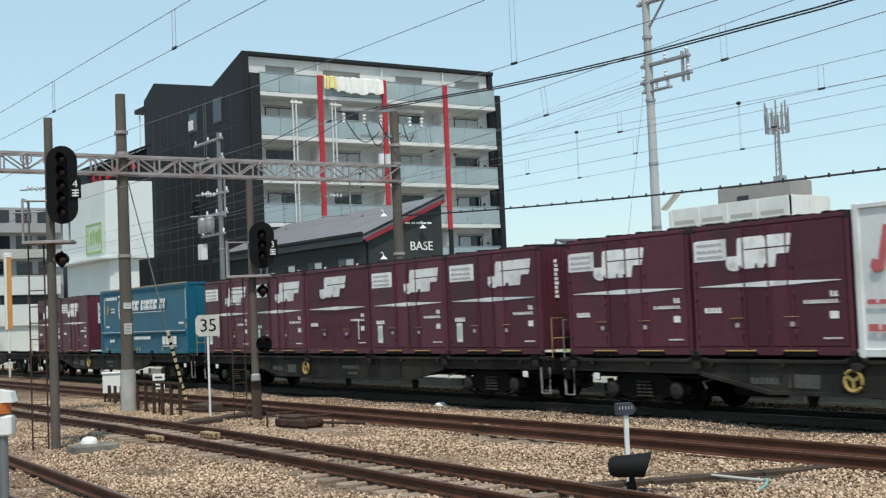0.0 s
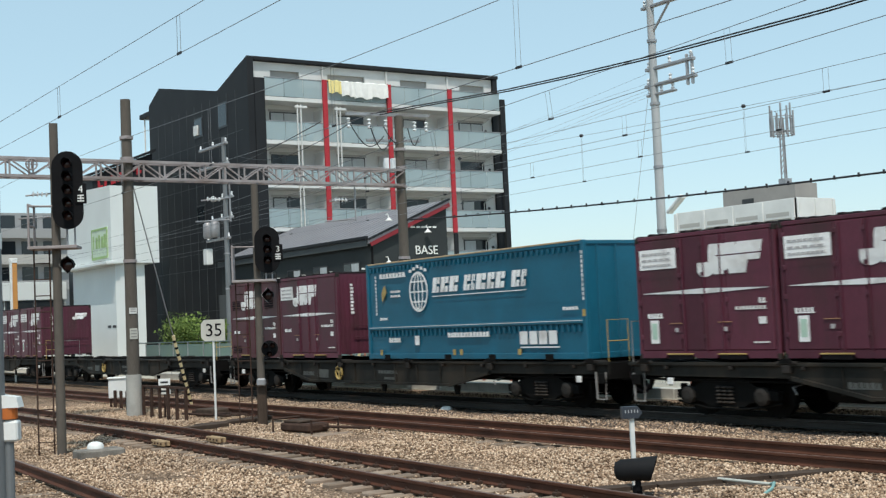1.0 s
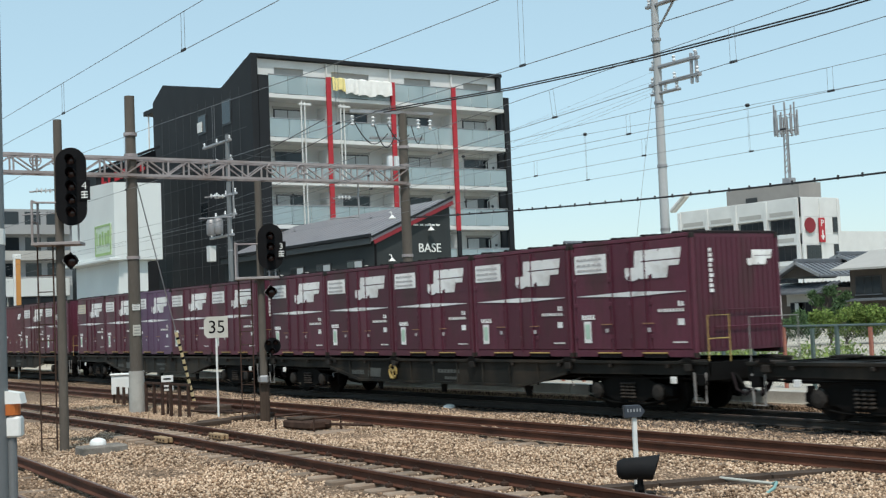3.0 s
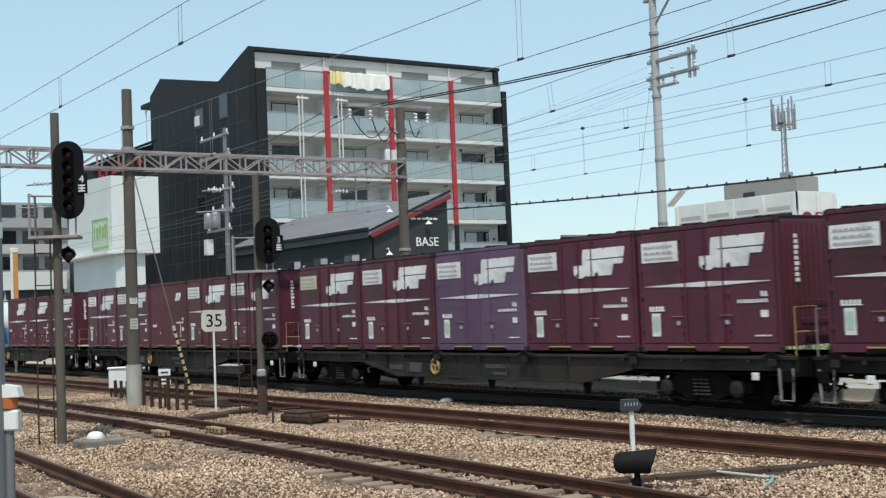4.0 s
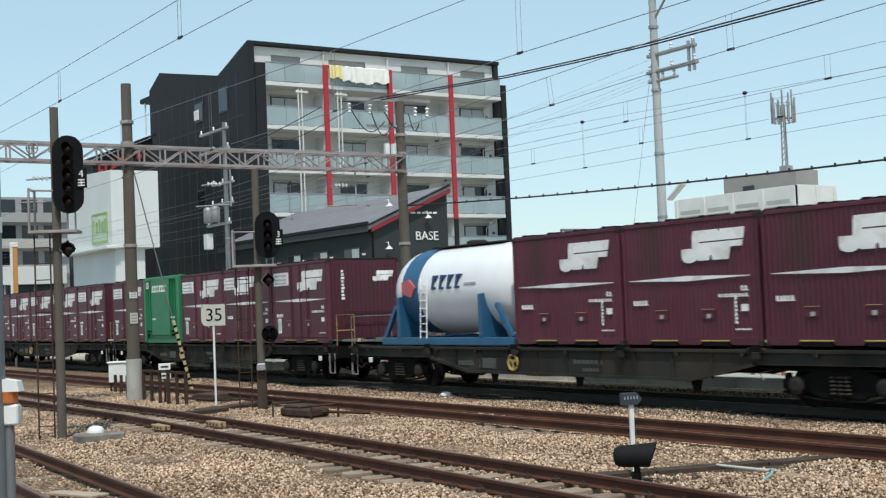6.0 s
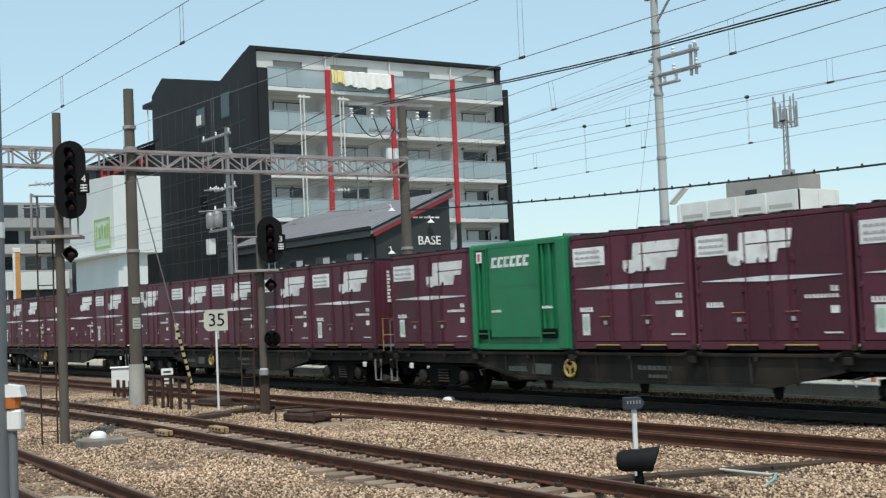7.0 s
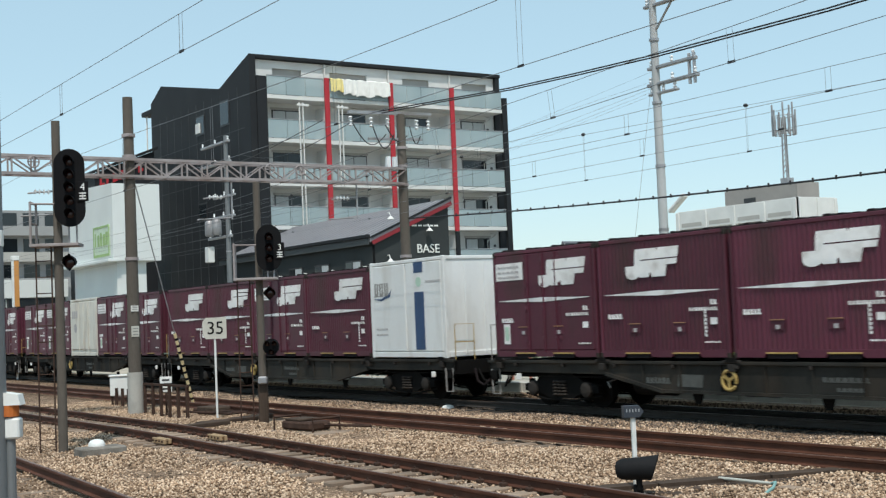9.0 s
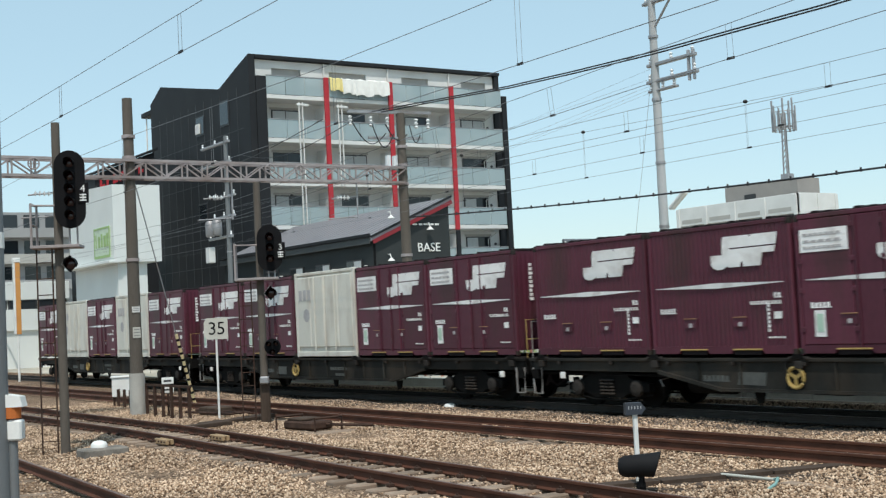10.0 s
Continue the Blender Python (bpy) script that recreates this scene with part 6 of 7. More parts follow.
leaf_cloud("crown", [(0.8, 0, 2.1, 0.36), (-0.7, 0, 2.2, 0.4), (0.2, 0, 2.75, 0.42), (1.3, 0, 2.45, 0.34), (-1.1, 0, 2.6, 0.3)], 2200, 0.07, M_LEAFDARK, 31, pine)
gr = leaf_cloud("weeds", [(-14 + 0.62 * i, 9.0 + 2.3 * (i % 7), 0.12, 0.4 + 0.09 * (i * 7 % 5)) for i in range(60)], 20000, 0.08, M_LEAF, 41)
tagged(gr, "patchy green weeds on the lot behind the fence", "weeds", kind="stuff")

# distant skyline beyond the houses
sk = thing("distant_houses", "pale distant rooflines at the horizon", "backdrop", kind="structure")
rs_ = random.Random(5)
for i in range(40):
    x, y = -330 + i * 16 + rs_.uniform(-4, 4), 210 + rs_.uniform(0, 40)
    hh = rs_.uniform(4, 9)
    part("roofline", B().box(x, x + rs_.uniform(9, 16), y, y + 12, 0, hh), rs_.choice((M_BEIGE, M_OFFWHITE, M_TILE, M_STUCCO)), sk)
for i in range(16):
    x, y = -330 + rs_.uniform(0, 60), -60 + i * 17
    part("roofline", B().box(x, x + 12, y, y + rs_.uniform(9, 15), 0, rs_.uniform(4, 9)), rs_.choice((M_BEIGE, M_OFFWHITE, M_TILE)), sk)


# ---- the train ----
PITCH, BOX_L, BOX_W, BOX_H, DECK = 3.811, 3.715, 2.45, 2.5, 1.1
WAGON = 20.4
SHIFT = {-4: 0.03, -3: 0.48, -2: 0.58, -1: 0.2, 0: 0.0, 1: 0.39, 2: 0.38, 3: -0.16, 4: -0.2, 5: 0.25, 6: 0.25, 7: -0.46, 8: 0.19, 9: 0.19}
MOVING = []


def advance(t):
    """How far the train has rolled at t, against its place at 2.5 s."""
    return 22.161 * (t - 2.5) + 0.0366 * (t - 2.5) ** 2


def rolls(ob, x, y=0.0, z=0.0):
    MOVING.append((ob, x, y, z))
    return ob


M_MAROON = mat("maroon_paint", (0.098, 0.0245, 0.041), 0.45, var=0.24, scale=1.2, fine=25, bump=0.05, stain=(0.05, 0.026, 0.025), stain_amt=0.75, stain_scale=1.3, spread=0.22, stretch=(1, 1, 0.35))
M_MAROON_D = mat("maroon_paint_faded", (0.125, 0.072, 0.125), 0.6, var=0.2, scale=1.0, fine=25, stain=(0.16, 0.12, 0.17), stain_amt=0.5, stretch=(1, 1, 0.35))
M_BROWN = mat("brown_maroon_paint", (0.1, 0.032, 0.04), 0.5, var=0.2, scale=1.2, fine=25, bump=0.05, stain=(0.055, 0.03, 0.028), stain_amt=0.6, spread=0.15, stretch=(1, 1, 0.35))
M_WHITEMARK = mat("white_marking", (0.86, 0.85, 0.83), 0.6, var=0.08, scale=4, fine=30, stain=(0.42, 0.36, 0.32), stain_amt=0.6, stain_scale=2.5, spread=0.08)
M_BEIGEMARK = mat("yellowed_marking", (0.62, 0.56, 0.42), 0.6, var=0.15, scale=4, fine=30)
M_GREYMARK = mat("grey_print", (0.42, 0.4, 0.4), 0.6, var=0.2)
M_GREENMARK = mat("pale_green_label", (0.45, 0.62, 0.5), 0.6)
M_RUBBER = mat("dark_gap", (0.02, 0.015, 0.016), 0.8)
M_OCHRE = mat("ochre_worn_steel", (0.3, 0.16, 0.08), 0.6, var=0.3, scale=5)
M_YELLOWSTEEL = mat("yellow_steel", (0.42, 0.29, 0.09), 0.5, var=0.25)
M_STEEL = mat("grimy_steel", (0.032, 0.028, 0.025), 0.7, var=0.35, scale=2, bump=0.1, stain=(0.05, 0.036, 0.026), stain_amt=0.6)
M_STEELDARK = mat("near_black_steel", (0.006, 0.0056, 0.0052), 0.85, var=0.35, scale=3)
M_FRAMEGREY = mat("wagon_grey_paint", (0.026, 0.025, 0.022), 0.65, var=0.4, scale=1.4, stain=(0.06, 0.046, 0.034), stain_amt=0.8, spread=0.5, stretch=(1, 1, 0.4))
M_SILLMARK = mat("faded_grey_green_mark", (0.075, 0.078, 0.072), 0.7, var=0.3, scale=5)
M_IRON = mat("worn_grey_iron", (0.22, 0.21, 0.2), 0.6, var=0.3, scale=5)
M_BLUE = mat("blue_paint", (0.01, 0.115, 0.185), 0.4, var=0.14, scale=1, fine=20, stain=(0.018, 0.075, 0.11), stain_amt=0.5)
M_NAVY = mat("navy_print", (0.022, 0.06, 0.15), 0.5)
M_GREEN = mat("green_paint", (0.012, 0.19, 0.078), 0.42, var=0.18, scale=1, stain=(0.02, 0.13, 0.065), stain_amt=0.5)
M_WHITEBOX = mat("white_container_paint", (0.74, 0.75, 0.74), 0.45, var=0.07, scale=1, stain=(0.5, 0.47, 0.42), stain_amt=0.5, stain_scale=1.5, stretch=(1, 1, 0.3))
M_CREAM = mat("cream_container_paint", (0.66, 0.64, 0.57), 0.5, var=0.1, scale=1, stain=(0.34, 0.26, 0.2), stain_amt=0.55, stain_scale=1.6, stretch=(1, 1, 0.3))
M_TANK = mat("white_tank_shell", (0.8, 0.81, 0.82), 0.25, var=0.06, scale=1)
M_TANKBLUE = mat("tank_blue_paint", (0.02, 0.1, 0.2), 0.4, var=0.15)
M_RED = mat("red_paint", (0.5, 0.03, 0.04), 0.45, var=0.12)
M_PINK = mat("faded_red_print", (0.55, 0.12, 0.13), 0.55)
M_TAN = mat("tan_top_rail", (0.42, 0.3, 0.17), 0.6, var=0.2)


for m_ in (M_STEEL, M_STEELDARK, M_FRAMEGREY, M_RUBBER, M_BLUE, M_MAROON, M_BROWN, M_MAROON_D):
    m_.node_tree.nodes["Principled BSDF"].inputs["Specular IOR Level"].default_value = 0.12 if m_ in (M_STEEL, M_STEELDARK, M_FRAMEGREY, M_RUBBER) else 0.3


def slanted_logo(b, x, z, w, h, y=0.0, d=0.006):
    """A slanted white block mark with a round hook at its foot and one long slit: one plain outline."""
    o = [(0.0, 0.44), (0.0, 0.16), (0.03, 0.06), (0.09, 0.0), (0.16, 0.0), (0.22, 0.05), (0.245, 0.1), (0.27, 0.05), (0.44, 0.05), (0.455, 0.2), (0.475, 0.2), (0.49, 0.05), (0.74, 0.05), (0.775, 0.42),
         (0.945, 0.42), (0.965, 0.6), (0.3, 0.59), (0.28, 0.615), (0.3, 0.63), (0.97, 0.64), (1.0, 0.98), (0.62, 0.98), (0.605, 0.88), (0.59, 0.98), (0.2, 0.98), (0.185, 0.84), (0.175, 0.44)]
    b.prism([(x + u * w, z - 0.08 * h + v * h * 1.08) for u, v in o], "y", y - d, y)


def bars(b, x, z, w, h, n, y=0.0, d=0.005, gap=0.25):
    """One comb of plain strokes where writing cannot be read."""
    s = w / n
    o = [(x, z)]
    for i in range(n):
        a, c = x + i * s, x + (i + 1 - gap) * s
        lift = h * (1.0, 0.92, 1.0, 0.96)[i % 4]
        o += [(a, z + 0.2 * h), (a, z + lift), (c, z + lift), (c, z + 0.2 * h)]
    o.append((x + w, z + 0.2 * h))
    o.append((x + w, z))
    b.prism(o, "y", y - d, y)


def small_box(kind):
    """A twelve-foot freight container; origin at the middle of its base."""
    ob = thing("freight_container", LABELS[kind], "container", group="containers on the freight train")
    L, Wd, H = BOX_L / 2, BOX_W / 2, BOX_H
    paint = {"brown": M_BROWN, "faded": M_MAROON_D, "mini": M_BROWN, "vent": M_BROWN}.get(kind, M_MAROON)
    rib = kind in ("rib", "mini", "early")
    b = B()
    b.box(-L + 0.03, L - 0.03, -Wd + 0.03, Wd - 0.03, 0.14, H - 0.03)
    part("body", b, paint, ob)
    for sx in (-1, 1):
        for sy in (-1, 1):
            x0, x1 = sorted((sx * L, sx * (L - 0.08)))
            y0, y1 = sorted((sy * Wd, sy * (Wd - 0.09)))
            p = part("corner_post", B().soft(x0, x1, y0, y1, 0.02, H - 0.02, 0.012), paint, ob)
            for z in (0.03, H - 0.13):
                part("corner_casting", B().soft(x0 - 0.003, x1 + 0.003, y0 - 0.004, y1 + 0.004, z, z + 0.11, 0.01), M_STEEL, p)
    for sy in (-1, 1):
        y0, y1 = sorted((sy * Wd, sy * (Wd - 0.07)))
        part("top_rail", B().soft(-L + 0.08, L - 0.08, y0, y1, H - 0.09, H - 0.01, 0.012), paint, ob)
        # the bottom rail rises over the fork openings
        e = [(-L + 0.08, 0.05), (-1.12, 0.05), (-1.06, 0.11), (-0.34, 0.11), (-0.28, 0.05), (0.28, 0.05), (0.34, 0.11), (1.06, 0.11), (1.12, 0.05), (L - 0.08, 0.05), (L - 0.08, 0.19), (-L + 0.08, 0.19)]
        part("bottom_rail", B().prism(e, "y", y0, y1), paint, ob)
    # grimy roof with a ragged tarred edge
    b = B()
    o = [(-L + 0.02, H - 0.03), (-L + 0.02, H)]
    for i in range(12):
        x = -L + 0.16 + i * (2 * L - 0.32) / 11
        u = H + 0.014 + 0.012 * (i * 5 % 3)
        o += [(x - 0.09, H), (x - 0.06, u), (x + 0.06, u), (x + 0.09, H)]
    o += [(L - 0.02, H), (L - 0.02, H - 0.03)]
    b.prism(o, "y", -Wd + 0.01, Wd - 0.01)
    part("roof", b, M_RUBBER, ob, "dark grimy ribbed roof")
    if rib:
        for sy in (-1, 1):
            b = B()
            y0, y1 = sorted((sy * (Wd - 0.035), sy * (Wd - 0.012)))
            o = []
            n = 30
            st = (2 * L - 0.2) / n
            for i in range(n):
                x = -L + 0.1 + i * st
                o += [(x, 0), (x + 0.2 * st, 1), (x + 0.6 * st, 1), (x + 0.8 * st, 0)]
            vs = [(x, (y0, y1)[k] if sy > 0 else (y1, y0)[k], z) for z in (0.19, H - 0.09) for x, k in o]
            m = len(o)
            b.add(vs, [(i, i + 1, m + i + 1, m + i) for i in range(m - 1)])
            part("side_corrugation", b, paint, ob)
    else:
        for k, (x0, w) in enumerate(((-L + 0.1, 1.12), (-0.62, 0.61), (0.0, 0.61), (0.62, 1.12))):
            d = part("door_leaf", B().soft(x0, x0 + w, -Wd + 0.002, -Wd + 0.05, 0.2, H - 0.1, 0.014), paint, ob)
            if k in (1, 2):
                for xr in ((x0 + 0.1,) if k == 1 else (x0 + 0.06, x0 + 0.5)):
                    part("locking_bar", B().rod((xr, -Wd - 0.016, 0.15), (xr, -Wd - 0.016, H - 0.1), 0.016, n=6), paint, d)
            for z in (0.42, 1.1, 1.62, 2.2):
                part("hinge", B().soft(x0 - 0.035, x0 + 0.045, -Wd - 0.014, -Wd + 0.01, z, z + 0.09, 0.01), paint, d)
    b = B()
    n = 16
    for i in range(n):
        y = -Wd + 0.16 + i * (2 * Wd - 0.32) / (n - 1)
        b.box(L - 0.03, L - 0.018, y - 0.035, y + 0.035, 0.19, H - 0.11)
    tagged(part("end_corrugation", b, paint, ob), kind="stuff")
    y = -Wd - 0.006
    # lashing pockets with an ochre lip and a small tag, and the dark fork openings
    for x in (-0.92, 0.38):
        part("lashing_pocket", B().box(x, x + 0.34, y, -Wd + 0.01, 0.55, 0.72), paint, ob)
        part("pocket_lip", B().soft(x, x + 0.34, y - 0.02, y, 0.72, 0.738, 0.006), M_OCHRE, ob, "ochre lip")
        part("tag", B().box(x + 0.13, x + 0.22, y - 0.008, y, 0.56, 0.64), M_GREYMARK, ob)
    for x in (-1.05, 0.34):
        part("fork_pocket", B().soft(x, x + 0.72, y - 0.03, -Wd + 0.02, 0.115, 0.142, 0.006), M_YELLOWSTEEL, ob, "yellow fork pocket lip")
        part("fork_opening", B().box(x + 0.03, x + 0.69, -Wd - 0.004, -Wd + 0.05, 0.03, 0.112), M_RUBBER, ob)
    if kind == "vent":
        for x in (-L + 0.2, L - 1.05):
            for z, h in ((2.0, 0.28), (1.62, 0.3), (0.22, 0.22)):
                v = part("vent_panel", B().box(x, x + 0.62, y, -Wd + 0.01, z, z + h), M_RUBBER if z < 2 else M_MAROON, ob, "dark louvred vent" if z < 2 else "")
                for q in range(4) if z < 2 else ():
                    part("slat", B().beam((x, y - 0.006, z + 0.03 + q * h / 4), (x + 0.62, y - 0.006, z + 0.03 + q * h / 4), 0.02, 0.014), M_BROWN, v)
    # white mark: over the middle doors, or on the right-hand ones
    shifted = kind in ("door_b", "early", "vent")
    b = B()
    if kind == "mini":
        slanted_logo(b, 0.8, 1.8, 0.6, 0.28, y)
    else:
        slanted_logo(b, -0.95 if shifted else -0.1, 1.68 if rib else 1.65, 1.58 if shifted else 1.68, 0.58, y)
    part("painted_mark", b, M_WHITEMARK, ob, "white slanted block mark")
    if kind not in ("rib", "mini", "early", "vent"):
        x0, x1 = (-L + 0.08, -L + 0.92) if kind == "door_b" else (-L + 0.13, -L + 1.17)
        panel = part("notice_panel", B().box(x0, x1, y - 0.004, y, 1.82, 2.22), M_BEIGEMARK if kind == "beige" else M_WHITEMARK, ob, "yellowed rectangular notice" if kind == "beige" else "white rectangular notice")
        for z, n in ((2.1, 7), (1.98, 5), (1.87, 8)):
            b = B()
            bars(b, x0 + 0.08, z, (x1 - x0) * 0.8, 0.05, n, y - 0.004)
            part("print", b, M_GREYMARK, panel)
    if kind != "mini":
        b = B()
        b.prism([(-L + 0.2, 1.335), (0, 1.285), (L - 0.2, 1.335), (L - 0.2, 1.345), (0, 1.39), (-L + 0.2, 1.345)], "y", y - 0.004, y)
        part("painted_band", b, M_WHITEMARK, ob, "tapered white band")
    for x, z, w, h, n in ((-L + 0.3, 0.84, 0.44, 0.1, 5), (L - 1.02, 0.95, 0.76, 0.065, 9), (L - 0.44, 1.06, 0.18, 0.1, 2), (L - 0.62, 0.33, 0.4, 0.03, 8)):
        b = B()
        bars(b, x, z, w, h, n, y, gap=0.35)
        part("marking", b, M_WHITEMARK, ob)
    if rib:
        b = B()
        o = [(L - 0.62, 0.45)]
        for i in range(7):
            o += [(L - 0.62 + 0.06, 0.45 + 0.075 * i), (L - 0.62 + 0.06, 0.5 + 0.075 * i), (L - 0.62 + 0.015, 0.5 + 0.075 * i), (L - 0.62 + 0.015, 0.525 + 0.075 * i)]
        o.append((L - 0.62, 0.98))
        b.prism(o, "y", y - 0.004, y)
        part("marking", b, M_WHITEMARK, ob)
    part("marking", B().box(L - 0.46, L - 0.28, y - 0.004, y, 0.68, 0.81), M_WHITEMARK, ob)
    if kind not in ("rib", "mini", "door_b", "early", "vent"):
        lab = part("paper_label", B().box(-L + 0.36, -L + 0.6, y - 0.004, y, 0.34, 0.8), M_WHITEMARK, ob, "white paper label")
        part("print", B().box(-L + 0.41, -L + 0.55, y - 0.008, y - 0.003, 0.42, 0.74), M_GREENMARK, lab)
    # end face towards the front of the train
    for i in range(9):
        part("end_marking", B().box(L - 0.005, L + 0.004, -0.78, -0.7 + 0.015 * (i % 3), 2.1 - i * 0.1, 2.17 - i * 0.1), M_WHITEMARK, ob)
    b2 = B()
    slanted_logo(b2, 0, 0, 0.72, 0.3, 0)
    b = B()
    b.add([(L + 0.004 - p[1] - 0.012, 0.3 + p[0], 1.84 + p[2]) for p in b2.v], b2.f)
    part("end_mark", b, M_WHITEMARK, ob, "small white slanted mark")
    for z in (0.95, 0.62):
        part("end_rail", B().rod((L + 0.03, -0.72, z), (L + 0.03, 1.1, z), 0.014, n=6), paint, ob)
    return ob


LABELS = {
    "door": "maroon steel freight container with white notice and band",
    "door_b": "maroon steel freight container without paper label, doors shut",
    "brown": "brownish maroon freight container with weathered white markings",
    "beige": "maroon freight container with a yellowed notice",
    "faded": "faded purple freight container with white band, on a wagon",
    "early": "ribbed maroon freight container with a white mark towards one end",
    "vent": "brown-maroon ventilated freight container with dark louvres",
    "rib": "ribbed maroon freight container with one large white mark",
    "mini": "plain brown-maroon ribbed container with a small white mark",
}


def wide_box(name, label, length, width, height, paint, ribs=0, category="container"):
    """A plain bodied container of any length; origin at the middle of its base."""
    ob = thing(name, label, category, group="containers on the freight train")
    L, Wd, H = length / 2, width / 2, height
    b = B()
    b.box(-L + 0.03, L - 0.03, -Wd + 0.04, Wd - 0.04, 0.12, H - 0.05)
    part("body", b, paint, ob)
    b = B()
    for sx in (-1, 1):
        for sy in (-1, 1):
            x0, x1 = sorted((sx * L, sx * (L - 0.13)))
            y0, y1 = sorted((sy * Wd, sy * (Wd - 0.1)))
            b.soft(x0, x1, y0, y1, 0.0, H, 0.015)
    for sy in (-1, 1):
        y0, y1 = sorted((sy * Wd, sy * (Wd - 0.07)))
        b.soft(-L + 0.13, L - 0.13, y0, y1, H - 0.1, H - 0.01, 0.012)
        b.soft(-L + 0.13, L - 0.13, y0, y1, 0.02, 0.16, 0.012)
    for sx in (-1, 1):
        x0, x1 = sorted((sx * L, sx * (L - 0.06)))
        b.soft(x0, x1, -Wd + 0.1, Wd - 0.1, H - 0.1, H - 0.01, 0.012)
        b.soft(x0, x1, -Wd + 0.1, Wd - 0.1, 0.02, 0.16, 0.012)
    part("frame", b, paint, ob)
    if ribs:
        b = B()
        for i in range(ribs):
            x = -L + 0.2 + i * (2 * L - 0.4) / (ribs - 1)
            b.box(x - 0.04, x + 0.04, -Wd + 0.006, -Wd + 0.05, 0.16, H - 0.1)
        for i in range(9):
            y = -Wd + 0.2 + i * (2 * Wd - 0.4) / 8
            b.box(L - 0.035, L - 0.01, y - 0.05, y + 0.05, 0.16, H - 0.1)
        part("corrugation", b, paint, ob)
    return ob


def blue_liner():
    ob = wide_box("long_container", "blue thirty-one foot container with tan top rail and globe mark", 9.41, 2.49, 2.6, M_BLUE)
    L, Wd, H = 4.705, 1.245, 2.6
    y = -Wd - 0.004
    b = B()
    b.soft(-L + 0.13, L - 0.13, -Wd - 0.006, -Wd + 0.1, H - 0.03, H + 0.012, 0.01)
    part("top_rail", b, M_TAN, ob, "tan top rail")
    b = B()
    for i in range(46):
        x = -L + 0.25 + i * (2 * L - 0.5) / 45
        b.prism([(x - 0.045, H - 0.12), (x + 0.045, H - 0.12), (x + 0.02, H - 0.24), (x - 0.02, H - 0.24)], "y", -Wd - 0.01, -Wd + 0.05)
        b.box(x - 0.03, x + 0.03, -Wd - 0.006, -Wd + 0.05, 0.62, 0.78)
    b.soft(-L + 0.13, L - 0.13, -Wd - 0.022, -Wd + 0.05, 0.8, 0.9, 0.01)
    part("side_stiffener", b, M_BLUE, ob)
    for x in (-L + 0.85, -0.9, 1.0, 3.2):
        b = B()
        b.soft(x, x + 0.3, -Wd - 0.012, -Wd + 0.05, -0.02, 0.14, 0.015)
        part("fork_pocket", b, M_STEELDARK, ob)
    b = B()
    cx, cz = -L + 2.7, 1.76
    for r, n in ((0.5, 22),):
        for k in range(n):
            a0, a1 = 2 * math.pi * k / n, 2 * math.pi * (k + 1) / n
            b.beam((cx + 0.42 * math.cos(a0), y - 0.003, cz + r * math.sin(a0)), (cx + 0.42 * math.cos(a1), y - 0.003, cz + r * math.sin(a1)), 0.012, 0.05)
    for q in (-0.2, 0.0, 0.2):
        for k in range(10):
            a0, a1 = -math.pi / 2 + math.pi * k / 10, -math.pi / 2 + math.pi * (k + 1) / 10
            b.beam((cx + q * math.cos(a0), y - 0.003, cz + 0.5 * math.sin(a0)), (cx + q * math.cos(a1), y - 0.003, cz + 0.5 * math.sin(a1)), 0.012, 0.035)
    for dz in (-0.26, 0, 0.26):
        w = 0.42 * math.sqrt(1 - (dz / 0.5) ** 2)
        b.box(cx - w, cx + w, y - 0.008, y, cz + dz - 0.02, cz + dz + 0.02)
    for k in range(5):
        b.box(cx - 0.42 + 0.18 * k, cx - 0.3 + 0.18 * k, y - 0.008, y, cz + 0.56 + 0.05 * (1 - abs(k - 2)), cz + 0.64 + 0.05 * (1 - abs(k - 2)))
    part("globe_mark", b, M_WHITEMARK, ob, "white globe of meridians and parallels")
    # product words stand as plain slanted bars of their size
    b = B()
    x = cx + 0.66
    for w in (0.37, 0.4, 0.44, -0.2, 0.33, 0.2, 0.46, 0.35, 0.42, -0.21, 0.38, 0.24):
        if w > 0:
            k = 0.22
            u = x + 0.6 * (w - 0.09)
            for xa, xb, z0, z1 in ((x, u - 0.015, 1.7, 2.08), (u + 0.015, x + w - 0.07, 1.7, 1.85), (u + 0.015, x + w - 0.07, 1.92, 2.08)):
                b.prism([(xa + k * (z0 - 1.7), z0), (xb + k * (z0 - 1.7), z0), (xb + k * (z1 - 1.7), z1), (xa + k * (z1 - 1.7), z1)], "y", y - 0.008, y)
        x += abs(w)
    b.box(cx + 0.66, x - 0.05, y - 0.008, y, 1.6, 1.62)
    part("painted_lettering", b, M_WHITEMARK, ob, "large slanted white block lettering")
    b = B()
    bars(b, -L + 0.75, 2.18, 1.35, 0.13, 8, y)
    bars(b, -L + 1.3, 1.66, 0.5, 0.06, 5, y)
    bars(b, -L + 1.3, 1.78, 0.5, 0.06, 5, y)
    bars(b, L - 0.8, 1.1, 0.55, 0.07, 5, y)
    bars(b, -L + 0.7, 1.06, 0.4, 0.07, 4, y)
    bars(b, -L + 1.15, 0.46, 0.6, 0.12, 5, y - 0.01)
    b.box(-L + 2.45, -L + 2.65, y - 0.014, y, 0.38, 0.62)
    bars(b, 0.2 - 0.9, 0.56, 1.8, 0.12, 13, y - 0.01)
    for k in range(4):
        b.box(2.3 + 0.36 * k, 2.58 + 0.36 * k, y - 0.014, y, 0.36, 0.66)
    b.box(2.3, 3.75, y - 0.014, y, 0.28, 0.31)
